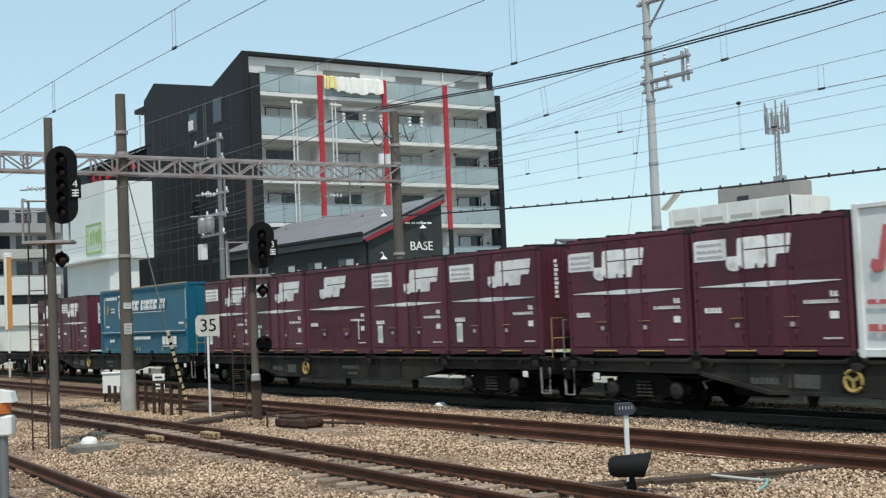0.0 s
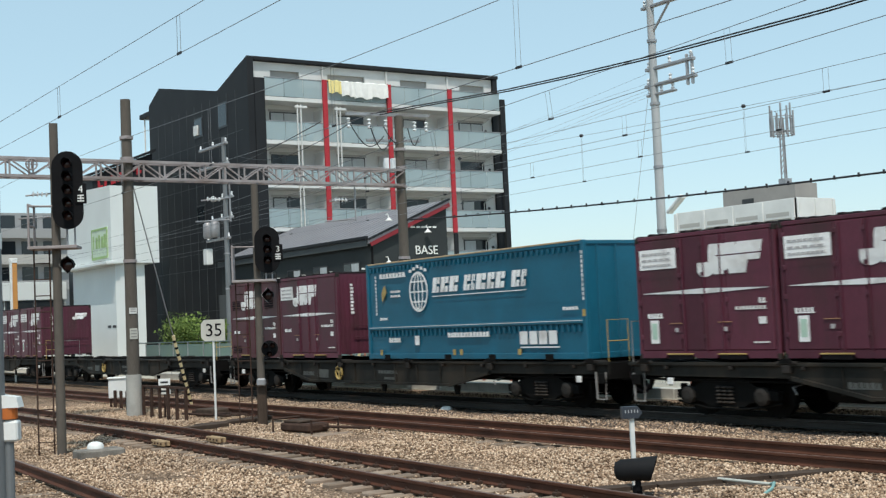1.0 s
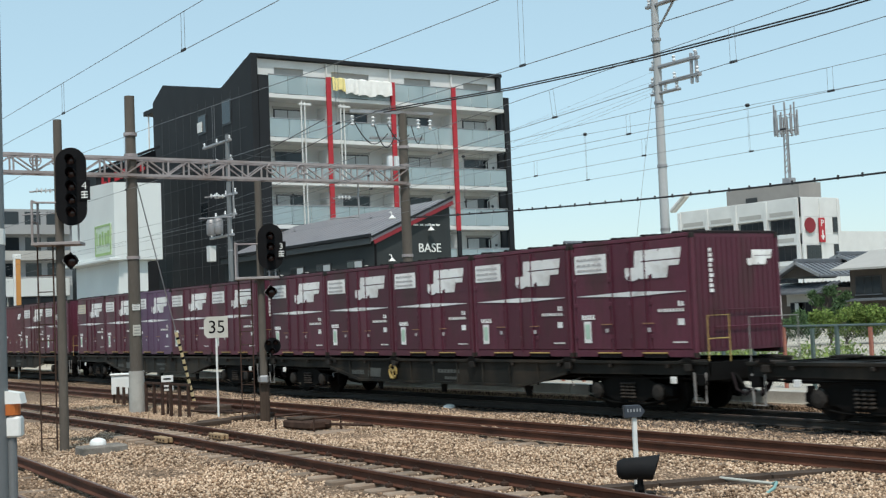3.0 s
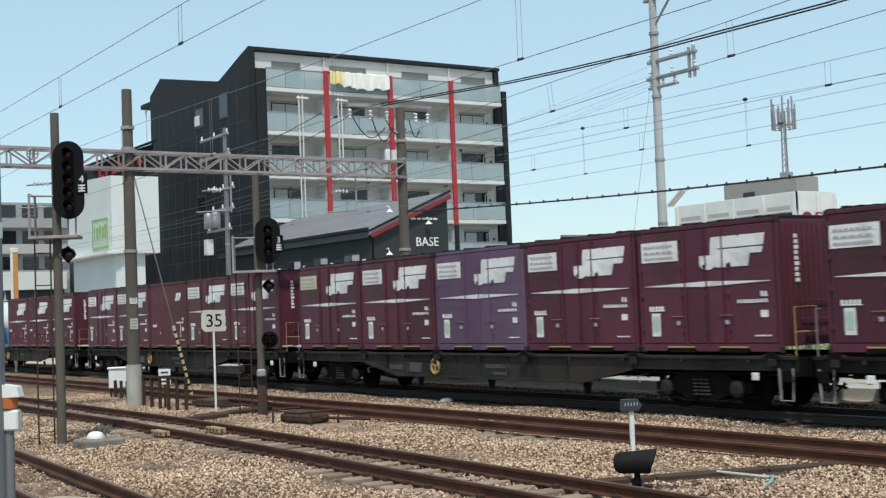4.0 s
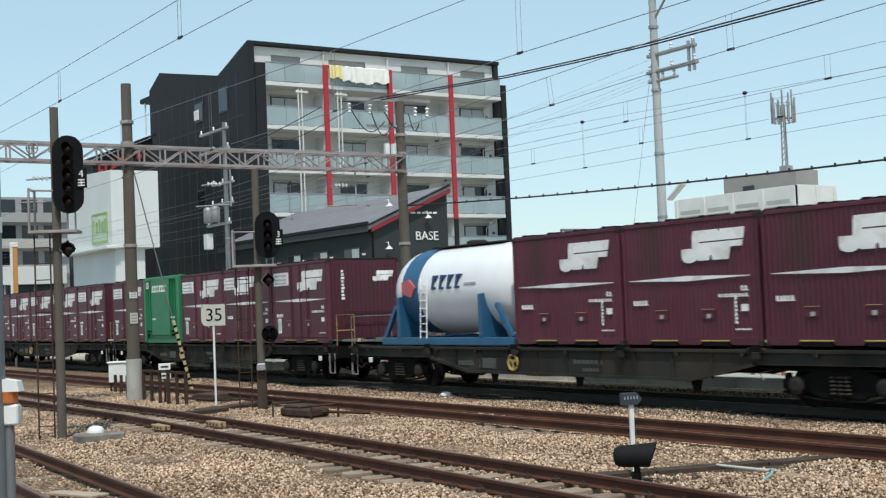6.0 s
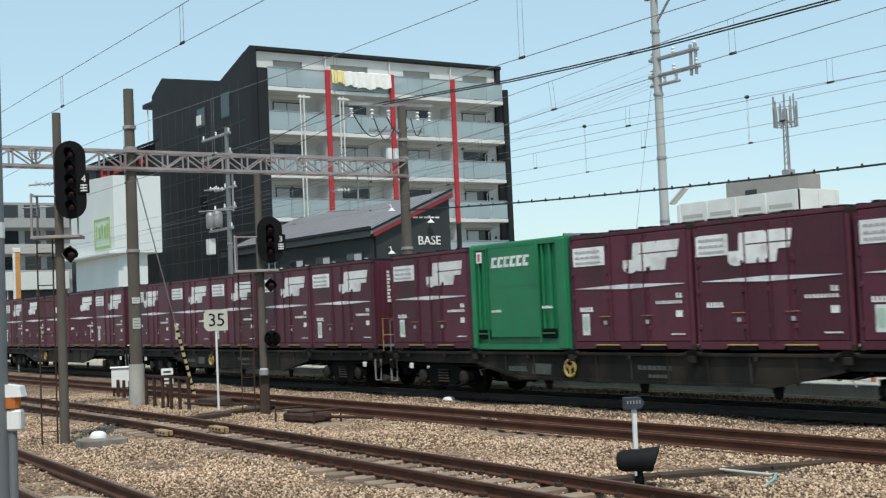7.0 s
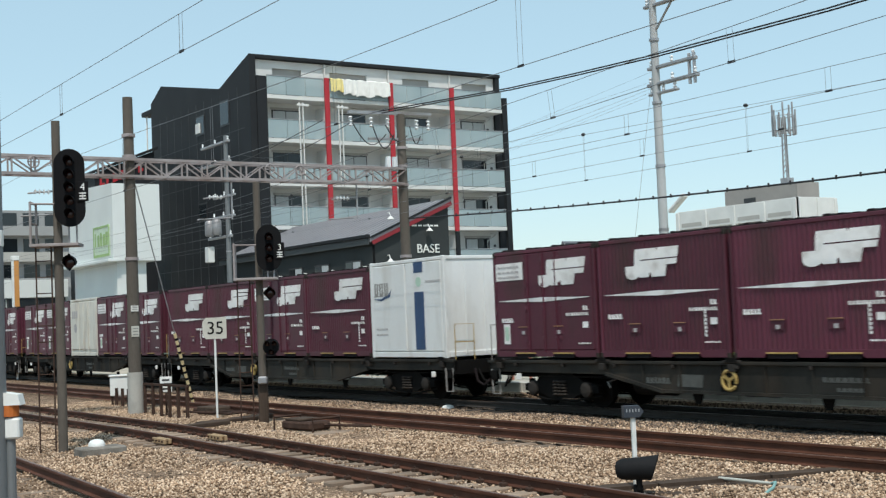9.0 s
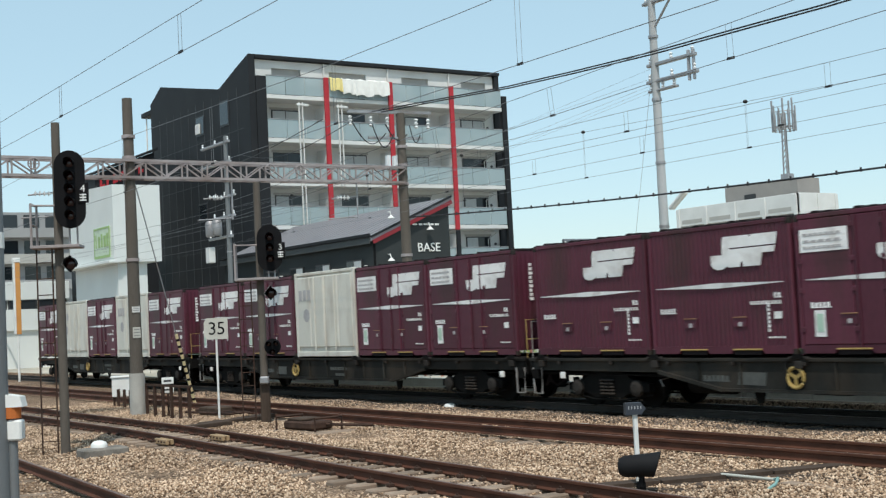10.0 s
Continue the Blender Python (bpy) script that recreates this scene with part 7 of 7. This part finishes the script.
    for i in range(11):
        b.box(L - 0.1, L - 0.05, y - 0.004, y, 2.3 - i * 0.1, 2.37 - i * 0.1)
        b.box(-L + 0.5, -L + 0.56, y - 0.004, y, 2.2 - i * 0.1, 2.27 - i * 0.1)
    b.box(-L + 0.13, L - 0.13, y - 0.02, y - 0.01, 0.855, 0.87)
    part("marking", b, M_WHITEMARK, ob)
    b = B()
    b.prism([(-L + 0.85, 1.55), (-L + 1.1, 1.8), (-L + 0.98, 2.0), (-L + 0.82, 1.78)], "y", y - 0.006, y)
    for x in (-L + 0.65, -0.2, 2.2, -L + 4.2):
        b.box(x, x + 0.12, y - 0.01, y, 0.12, 0.26)
    b.box(L - 0.12, L - 0.02, y - 0.01, y, 0.95, 1.1)
    part("yellow_mark", b, M_YELLOWSTEEL, ob, "yellow mark")
    b = B()
    for yy in (-0.9, -0.35, 0.35, 0.9):
        b.rod((L + 0.03, yy, 0.1), (L + 0.03, yy, H - 0.1), 0.022, n=6)
    part("locking_bar", b, M_BLUE, ob)
    return ob


def green_box():
    ob = wide_box("green_container", "green freight container with recessed sides, white lettering and red-white tag", BOX_L, 2.45, 2.55, M_GREEN)
    L, Wd = BOX_L / 2, 1.225
    y = -Wd
    # broad end columns and a flat door between two deep recesses
    for x0, x1 in ((-L + 0.02, -L + 0.2), (L - 0.34, L - 0.02)):
        part("end_column", B().soft(x0, x1, y - 0.06, y + 0.03, 0.05, 2.5, 0.02), M_GREEN, ob)
    part("door_leaf", B().soft(-L + 0.78, L - 1.02, y - 0.05, y + 0.03, 0.3, 2.42, 0.02), M_GREEN, ob)
    part("header", B().soft(-L + 0.2, L - 0.34, y - 0.05, y + 0.03, 2.4, 2.52, 0.015), M_GREEN, ob)
    for x in (-L + 0.3, -L + 0.52, L - 0.9, L - 0.62):
        part("recess_rib", B().soft(x, x + 0.05, y - 0.03, y + 0.03, 0.3, 2.4, 0.012), M_GREEN, ob)
    for x0 in (-L + 0.24, L - 0.96):
        v = part("vent_slot", B().soft(x0, x0 + 0.5, y - 0.035, y + 0.02, 0.28, 0.5, 0.015), M_STEELDARK, ob, "dark slotted vent")
        part("slat", B().soft(x0 + 0.02, x0 + 0.48, y - 0.05, y - 0.03, 0.38, 0.41, 0.006), M_GREEN, v)
    for x in (-L + 0.72, L - 0.98):
        part("locking_bar", B().rod((x, y - 0.06, 0.2), (x, y - 0.06, 2.45), 0.02, n=6), M_GREEN, ob)
    x = -0.95
    for i in range(6):
        u = x + i * 0.25
        part("painted_stroke", B().prism([(u, 1.95), (u + 0.2, 1.95), (u + 0.215, 2.02), (u + 0.1, 2.02), (u + 0.13, 2.14), (u + 0.24, 2.14), (u + 0.25, 2.2), (u + 0.05, 2.2)], "y", y - 0.06, y - 0.05), M_WHITEMARK, ob, "white block letter shape")
    tag = part("paper_tag", B().box(-L + 0.28, -L + 0.5, y - 0.04, y - 0.03, 2.1, 2.36), M_WHITEMARK, ob, "white tag with a red bar")
    part("red_bar", B().box(-L + 0.35, -L + 0.43, y - 0.046, y - 0.04, 2.14, 2.32), M_RED, tag)
    for x0, z in ((-L + 0.85, 0.9), (L - 0.9, 0.95)):
        b = B()
        bars(b, x0, z, 0.4, 0.06, 5, y - 0.05)
        part("marking", b, M_WHITEMARK, ob)
    return ob


def white_small():
    ob = wide_box("refrigerated_container", "cream freight container with streaked rust and round vent mark", BOX_L, 2.45, 2.55, M_CREAM, ribs=0)
    L, Wd = BOX_L / 2, 1.225
    for k in range(4):
        b = B()
        b.soft(-L + 0.15 + k * 0.86, -L + 0.98 + k * 0.86, -Wd - 0.006, -Wd + 0.04, 0.3, 2.4, 0.02)
        part("door_leaf", b, M_CREAM, ob)
    b = B()
    for x in (-0.55, 0.1, 0.7):
        b.rod((x, -Wd - 0.03, 0.2), (x, -Wd - 0.03, 2.4), 0.018, n=6)
    part("locking_bar", b, M_CREAM, ob)
    b = B()
    for i in range(3):
        b.box(-L + 0.3 + 0.27 * i, -L + 0.5 + 0.27 * i, -Wd - 0.014, -Wd, 1.7, 2.02)
    b.lathe((-L + 0.75, -Wd - 0.012, 1.25), [(0.2, 0), (0.2, 0.014)], 14, "y")
    part("marking", b, M_GREYMARK, ob)
    return ob


def white_navy():
    ob = wide_box("white_container", "white freight container with navy vertical band", BOX_L, 2.45, 2.6, M_WHITEBOX)
    L, Wd = BOX_L / 2, 1.225
    y = -Wd - 0.004
    b = B()
    b.box(0.44, 0.9, y - 0.005, y, 0.22, 1.72)
    b.box(0.44, 0.88, y - 0.005, y, 2.22, 2.5)
    part("navy_band", b, M_NAVY, ob, "navy vertical band")
    part("leaf_mark", B().lathe((0.66, y, 1.98), [(0.13, -0.006), (0.13, 0.0)], 14, "y"), M_GREENMARK, ob, "pale green round mark")
    for i in range(3):
        x = -L + 0.25 + 0.26 * i
        part("emblem_stroke", B().prism([(x, 1.66), (x + 0.2, 1.66), (x + 0.2, 2.02), (x + 0.12, 2.02), (x + 0.12, 1.74), (x + 0.08, 1.74), (x + 0.08, 2.02), (x, 2.02)], "y", y - 0.005, y), M_STUCCO, ob, "grey emblem stroke")
    part("swoosh", B().prism([(-L + 0.2, 1.6), (-L + 0.6, 1.54), (-L + 1.05, 1.64), (-L + 1.15, 1.84), (-L + 0.98, 1.7), (-L + 0.6, 1.6)], "y", y - 0.005, y), M_NAVY, ob, "navy swoosh")
    b = B()
    bars(b, 1.0, 1.95, 0.7, 0.05, 7, y)
    bars(b, -L + 0.3, 0.6, 0.6, 0.05, 5, y)
    bars(b, -L + 0.3, 0.75, 0.6, 0.05, 5, y)
    part("print", b, M_GREYMARK, ob)
    for i in range(2):
        x0 = -L + 0.14 + i * 1.75
        part("door_leaf", B().soft(x0, x0 + 1.68, -Wd - 0.003, -Wd + 0.04, 0.18, 2.48, 0.012), M_WHITEBOX, ob)
    for yy in (-0.6, 0.0, 0.6):
        part("end_rail", B().rod((L + 0.03, yy, 0.1), (L + 0.03, yy, 2.4), 0.018, n=6), M_WHITEBOX, ob)
    return ob


def white_red():
    ob = wide_box("white_container", "white twenty-foot container with faded red print", 6.06, 2.49, 2.6, M_WHITEBOX)
    b = B()
    for i in range(4):
        x = -2.7 + 0.5 * i
        part("painted_letter", B().prism([(x, 1.52), (x + 0.08, 1.42), (x + 0.26, 1.46), (x + 0.46, 2.2), (x + 0.3, 2.2), (x + 0.16, 1.62), (x + 0.06, 1.66)], "y", -1.256, -1.246), M_PINK, ob, "faded red slanted letter shape")
    bars(b, -2.8, 0.9, 1.2, 0.08, 5, -1.248)
    bars(b, -2.8, 0.45, 1.6, 0.12, 6, -1.248)
    part("print", b, M_PINK, ob)
    return ob


def tank_box():
    ob = thing("tank_container", "white cylindrical tank container in a blue cradle frame", "tank container", group="containers on the freight train")
    b = B()
    rings = [(0.3, -2.86), (0.75, -2.75), (1.0, -2.5), (1.1, -2.2), (1.12, -1.6), (1.12, 1.6), (1.1, 2.2), (1.0, 2.5), (0.75, 2.75), (0.3, 2.86)]
    b.lathe((0, 0, 1.4), rings, 32, "x")
    shell = part("tank_shell", b, M_TANK, ob, smooth=True)
    b = B()
    b.lathe((0, 0, 1.4), [(1.126, -2.0), (1.127, -1.2)], 32, "x")
    part("blue_section", b, M_TANKBLUE, shell, "blue section round the shell", smooth=True)
    b = B()
    b.prism([(-1.95, 1.35), (-1.5, 1.25), (-1.3, 1.5), (-1.6, 1.72), (-1.95, 1.65)], "y", -1.16, -1.1)
    part("red_patch", b, M_PINK, shell, "pink painted patch")
    b = B()
    for i in range(4):
        x = -0.55 + 0.36 * i
        part("letter_shape", B().prism([(x, 1.42), (x + 0.2, 1.42), (x + 0.21, 1.48), (x + 0.1, 1.48), (x + 0.2, 1.72), (x + 0.27, 1.72), (x + 0.28, 1.78), (x + 0.1, 1.78)], "y", -1.14, -1.06), M_NAVY, shell, "dark slanted letter shape")
    bars(b, 0.95, 1.5, 0.5, 0.06, 5, -1.1, 0.03)
    part("print", b, M_GREYMARK, shell)
    b = B()
    b.soft(-3.0, 3.0, -1.2, -1.04, 0.0, 0.2, 0.02)
    b.soft(-3.0, 3.0, 1.04, 1.2, 0.0, 0.2, 0.02)
    for x in (-2.9, 2.9, 0):
        b.soft(x - 0.1, x + 0.1, -1.04, 1.04, 0.02, 0.18, 0.02)
    part("cradle_base", b, M_TANKBLUE, ob)
    for x in (-2.1, 1.7):
        for sy in (-1, 1):
            part("saddle", B().prism([(sy * 1.2, 0.2), (sy * 1.2, 1.25), (sy * 1.0, 1.3), (sy * 0.62, 0.45), (sy * 0.3, 0.2)], "x", x - 0.08, x + 0.08), M_TANKBLUE, ob)
    for sx in (-1, 1):
        for sy in (-1, 1):
            part("corner_brace", B().beam((sx * 2.9, sy * 1.12, 0.2), (sx * 2.3, sy * 1.12, 1.0), 0.1, 0.12), M_TANKBLUE, ob)
    b = B()
    for x in (-1.05, -0.75):
        b.rod((x, -1.19, 0.15), (x, -1.12, 1.75), 0.018, n=6)
    for i in range(7):
        b.rod((-1.05, -1.18, 0.35 + 0.2 * i), (-0.75, -1.18, 0.35 + 0.2 * i), 0.014, n=6)
    part("ladder", b, M_WHITEMARK, ob)
    b = B()
    b.lathe((0, 0, 2.5), [(0.28, 0), (0.28, 0.12), (0.2, 0.16)], 14)
    b.box(-1.6, 1.6, -0.35, 0.35, 2.53, 2.56)
    part("manhole", b, M_STEEL, ob)
    return ob


def wheelset(parent, x, z=0.43):
    w = B()
    for sy in (-1, 1):
        w.lathe((x, sy * 0.56, z), [(0.1, -0.07), (0.16, -0.065), (0.3, -0.03), (0.37, -0.06), (0.43, -0.06), (0.42, 0.07), (0.36, 0.07), (0.3, 0.01), (0.16, 0.06), (0.1, 0.07)], 20, "y")
    w.rod((x, -0.9, z), (x, 0.9, z), 0.07, n=8)
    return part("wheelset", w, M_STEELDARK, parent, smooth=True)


def flat_wagon():
    """A container flat wagon; origin on the rail at its front end, body towards -x."""
    ob = thing("flat_wagon", "dark grey container flat wagon with yellow brake wheel", "railway wagon", group="wagons of the freight train")
    L = 19.6
    o = -0.0
    b = B()
    for sy in (-1, 1):
        y0, y1 = sorted((sy * 1.16, sy * 1.1))
        b.prism([(o - L, 0.8), (o - L, 1.04), (o, 1.04), (o, 0.8), (o - 4.3, 0.78), (o - 6.0, 0.46), (o - L + 6.0, 0.46), (o - L + 4.3, 0.78)], "y", y0, y1)
        a, c = sorted((sy * 1.22, sy * 1.1))
        b.soft(o - L, o, a, c, 1.0, 1.07, 0.01)
        b.beam((o - 4.3, sy * 1.19, 0.79), (o - 6.05, sy * 1.19, 0.46), 0.09, 0.07)
        b.beam((o - L + 4.3, sy * 1.19, 0.79), (o - L + 6.05, sy * 1.19, 0.46), 0.09, 0.07)
        b.box(o - L + 6.0, o - 6.0, a, c, 0.44, 0.5)
    part("side_sill", b, M_FRAMEGREY, ob)
    b = B()
    b.box(o - L + 0.1, o - 0.1, -0.3, 0.3, 0.62, 1.02)
    for i in range(14):
        x = o - 0.5 - i * (L - 1.0) / 13
        b.box(x - 0.06, x + 0.06, -1.1, 1.1, 0.86, 1.04)
    for x in (o - 0.06, o - L + 0.06):
        b.box(x - 0.06, x + 0.06, -1.16, 1.16, 0.7, 1.04)
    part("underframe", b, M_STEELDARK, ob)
    for i in range(6):
        x = o - 0.5 - i * (L - 1.0) / 5
        for ya, yb in ((-1.24, -0.95), (0.95, 1.24)):
            part("container_seat", B().soft(x - 0.24, x + 0.24, ya, yb, 1.03, 1.095, 0.015), M_STEEL, ob)
        b = B()
        b.soft(x - 0.09, x + 0.09, -1.26, -1.1, 0.88, 1.02, 0.01)
        part("twist_lock", b, M_STEEL, ob)
        part("corner_guide", B().prism([(x - 0.16, 1.06), (x + 0.16, 1.06), (x + 0.1, 1.14), (x - 0.1, 1.14)], "y", -1.26, -1.24), M_STEELDARK, ob)
    for cx in (o - 2.5, o - L + 2.5):
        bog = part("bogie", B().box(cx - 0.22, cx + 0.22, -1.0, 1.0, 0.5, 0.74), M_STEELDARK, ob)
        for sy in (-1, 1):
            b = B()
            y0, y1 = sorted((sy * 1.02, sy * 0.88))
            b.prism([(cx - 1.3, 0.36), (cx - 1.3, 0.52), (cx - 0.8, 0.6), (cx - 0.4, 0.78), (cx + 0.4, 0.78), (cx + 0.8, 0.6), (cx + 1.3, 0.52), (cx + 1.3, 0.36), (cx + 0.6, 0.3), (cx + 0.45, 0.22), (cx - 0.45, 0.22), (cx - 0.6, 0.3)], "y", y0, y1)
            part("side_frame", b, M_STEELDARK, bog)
            b = B()
            for dx in (-0.14, 0.02, 0.16):
                coil = B()
                for j in range(5):
                    coil.lathe((cx + dx, sy * 1.04, 0.28 + 0.07 * j), [(0.05, 0.0), (0.075, 0.02), (0.05, 0.05)], 8)
                part("spring", coil, M_STEEL, bog)
            for dx in (-0.95, 0.95):
                part("axle_box", B().lathe((cx + dx, sy * 1.04, 0.43), [(0.17, -0.05), (0.17, 0.05), (0.09, 0.08)] if sy > 0 else [(0.09, -0.08), (0.17, -0.05), (0.17, 0.05)], 10, "y"), M_STEEL, bog)
            b.line([(cx - 1.35, sy * 0.95, 0.3), (cx - 0.5, sy * 1.0, 0.18), (cx + 0.5, sy * 1.0, 0.18), (cx + 1.35, sy * 0.95, 0.3)], 0.025, 5)
            for dx in (-1.42, -0.48, 0.48, 1.42):
                b.soft(cx + dx - 0.05, cx + dx + 0.05, sy * 0.72 - 0.06, sy * 0.72 + 0.06, 0.25, 0.62, 0.01)
            part("brake_rigging", b, M_STEELDARK, bog)
        for dx in (-0.95, 0.95):
            wheelset(bog, cx + dx)
    b = B()
    ring = [(o - 11.75 + 0.18 * math.cos(a), -1.22, 0.72 + 0.18 * math.sin(a)) for a in [2 * math.pi * k / 20 for k in range(21)]]
    b.line(ring, 0.032, 6)
    for k in range(3):
        a = 2 * math.pi * k / 3 + 0.5
        b.beam((o - 11.75, -1.22, 0.72), (o - 11.75 + 0.17 * math.cos(a), -1.22, 0.72 + 0.17 * math.sin(a)), 0.025, 0.06)
    part("brake_wheel", b, M_YELLOWSTEEL, ob, "yellow hand brake wheel")
    b = B()
    part("marking", B().prism([(o - 13.2, 0.57), (o - 12.52, 0.56), (o - 12.48, 0.8), (o - 13.15, 0.81)], "y", -1.168, -1.16), M_SILLMARK, ob, "faded grey painted patch")
    for x, z, w, h, n in ((o - 9.6, 0.72, 1.0, 0.09, 7), (o - 9.3, 0.56, 0.6, 0.07, 5), (o - 14.1, 0.62, 0.7, 0.12, 6)):
        b = B()
        bars(b, x, z, w, h, n, -1.16)
        part("marking", b, M_SILLMARK, ob, "faded grey painted marks")
    b = B()
    for x in (o - 0.08, o - L + 0.42):
        part("step_iron", B().line([(x, -1.17, 0.85), (x - 0.02, -1.17, 0.27), (x - 0.3, -1.17, 0.27), (x - 0.32, -1.17, 0.85)], 0.026, 6), M_IRON, ob, "worn pale grey step iron")
    for x in (o - 1.05, o - L + 1.1):
        part("pale_tag", B().soft(x, x + 0.16, -1.2, -1.16, 0.62, 0.76, 0.01), M_WHITEMARK, ob, "small white tag")
    b = B()
    b.line([(o - 0.06, -1.08, 1.0), (o - 0.06, -1.08, 1.95), (o - 0.06, -0.5, 1.95), (o - 0.06, -0.5, 1.0)], 0.012, 6)
    b.rod((o - 0.06, -1.08, 1.5), (o - 0.06, -0.5, 1.5), 0.014, n=6)
    part("hand_rail", b, M_YELLOWSTEEL, ob, "yellow hand rail")
    part("hand_rail", B().line([(o - L + 0.05, -1.12, 1.0), (o - L + 0.05, -1.12, 1.9), (o - L + 0.05, 0.2, 1.9), (o - L + 0.05, 0.2, 1.0)], 0.014, 6), M_IRON, ob, "grey hand rail")
    b = B()
    for x, s in ((o, 1), (o - L, -1)):
        b.soft(min(x, x + s * 0.36), max(x, x + s * 0.36), -0.12, 0.12, 0.74, 0.98, 0.03)
        b.soft(min(x + s * 0.2, x + s * 0.42), max(x + s * 0.2, x + s * 0.42), -0.19, 0.19, 0.72, 1.0, 0.04)
        b.line([(x, -0.45, 0.8), (x + s * 0.2, -0.42, 0.52), (x + s * 0.42, -0.35, 0.46)], 0.03, 6)
    part("coupler", b, M_STEELDARK, ob)
    b = B()
    b.rod((o - 8.4, -0.75, 0.62), (o - 9.4, -0.75, 0.62), 0.18, n=12)
    b.box(o - 11.6, o - 10.8, -0.95, -0.4, 0.4, 0.72)
    part("brake_gear", b, M_STEELDARK, ob)
    # pipes, hangers, hoses and lashing eyes that clutter the frame
    b = B()
    b.line([(o - 0.3, -1.02, 0.72), (o - 4.4, -1.02, 0.7), (o - 5.9, -1.02, 0.52), (o - L + 5.9, -1.02, 0.52), (o - L + 4.4, -1.02, 0.7), (o - L + 0.3, -1.02, 0.72)], 0.022, 5)
    part("brake_pipe", b, M_STEELDARK, ob)
    for i in range(11):
        x = o - 1.1 - i * (L - 2.2) / 10
        part("lashing_eye", B().soft(x - 0.04, x + 0.04, -1.245, -1.16, 0.93, 1.0, 0.01), M_STEEL, ob)
    for x, s in ((o, 1), (o - L, -1)):
        part("air_hose", B().line([(x, -0.55, 0.82), (x + s * 0.12, -0.56, 0.5), (x + s * 0.3, -0.5, 0.4), (x + s * 0.4, -0.36, 0.55)], 0.032, 6), M_RUBBER, ob)
        part("end_bracket", B().soft(x - s * 0.2 - 0.12, x - s * 0.2 + 0.12, -1.2, -1.08, 0.6, 0.82, 0.015), M_STEELDARK, ob)
    for x in (o - 4.25, o - L + 4.25):
        part("release_rod", B().line([(x, -0.6, 0.7), (x, -1.12, 0.62), (x + 0.12, -1.16, 0.5)], 0.016, 5), M_IRON, ob)
    for i in range(9):
        x = o - 5.4 - i * (L - 10.8) / 8
        part("web_stiffener", B().soft(x - 0.025, x + 0.025, -1.19, -1.15, 0.5, 1.0, 0.008), M_FRAMEGREY, ob)
    for x in (o - 6.2, o - 9.8, o - L + 6.6):
        part("hanger_bracket", B().prism([(x, 0.45), (x + 0.3, 0.45), (x + 0.22, 0.22), (x + 0.08, 0.22)], "y", -0.98, -0.94), M_STEELDARK, ob)
    part("brake_reservoir", B().rod((o - 13.6, -0.8, 0.55), (o - 14.7, -0.8, 0.55), 0.2, n=12), M_STEELDARK, ob, smooth=True)
    return ob


# which container stands in which of the five places of each wagon, front to rear
LOADS = {
    -4: "...BB", -3: "ddedd", -2: "...Bv", -1: ".....", 0: "ddddd", 1: "ddfdy", 2: "dbmdd",
    3: "rrr..", 4: "dBdGd", 5: "ddddB", 6: "drred", 7: "Jrdrr", 8: "ddWdd", 9: "dWdWd",
}
KIND = {"d": "door", "b": "brown", "B": "door_b", "r": "rib", "e": "early", "y": "beige", "f": "faded", "m": "mini", "v": "vent"}
KEEP = {}


def make(kind, builder):
    """The first of a kind is built, the others are copies of it."""
    if kind in KEEP:
        return copy_thing(KEEP[kind], Matrix())
    KEEP[kind] = builder()
    return KEEP[kind]


CY = BOX_W / 2
for n, load in LOADS.items():
    front = -WAGON * n + SHIFT[n]
    wagon = make("wagon", flat_wagon)
    if n == -1:
        tagged(wagon, "empty dark grey container flat wagon")
    rolls(wagon, front + 0.25, CY)
    for i, c in enumerate(load):
        x = front - BOX_L / 2 - i * PITCH
        if c in KIND:
            rolls(make(c, lambda: small_box(KIND[c])), x, CY, DECK)
        elif c == "G":
            rolls(green_box(), x, CY, DECK)
        elif c == "J":
            rolls(white_navy(), x, CY, DECK)
        elif c == "W":
            rolls(make("W", white_small), x, CY, DECK)
    if n == -4:
        rolls(white_red(), front - 3 * PITCH + 3.03 + 0.1, CY, DECK)
    if n == -2:
        rolls(blue_liner(), front - 3 * PITCH + 1.75 + 4.705, CY, DECK)
    if n == 3:
        rolls(tank_box(), front - 3 * PITCH - 3.05, CY, DECK)


def motions():
    """All that moves: the wagons of the train and what stands on them."""
    for ob, x, y, z in MOVING:
        walk(ob, [(t, pose(x + advance(t), y, z)) for t in range(11)])


motions()
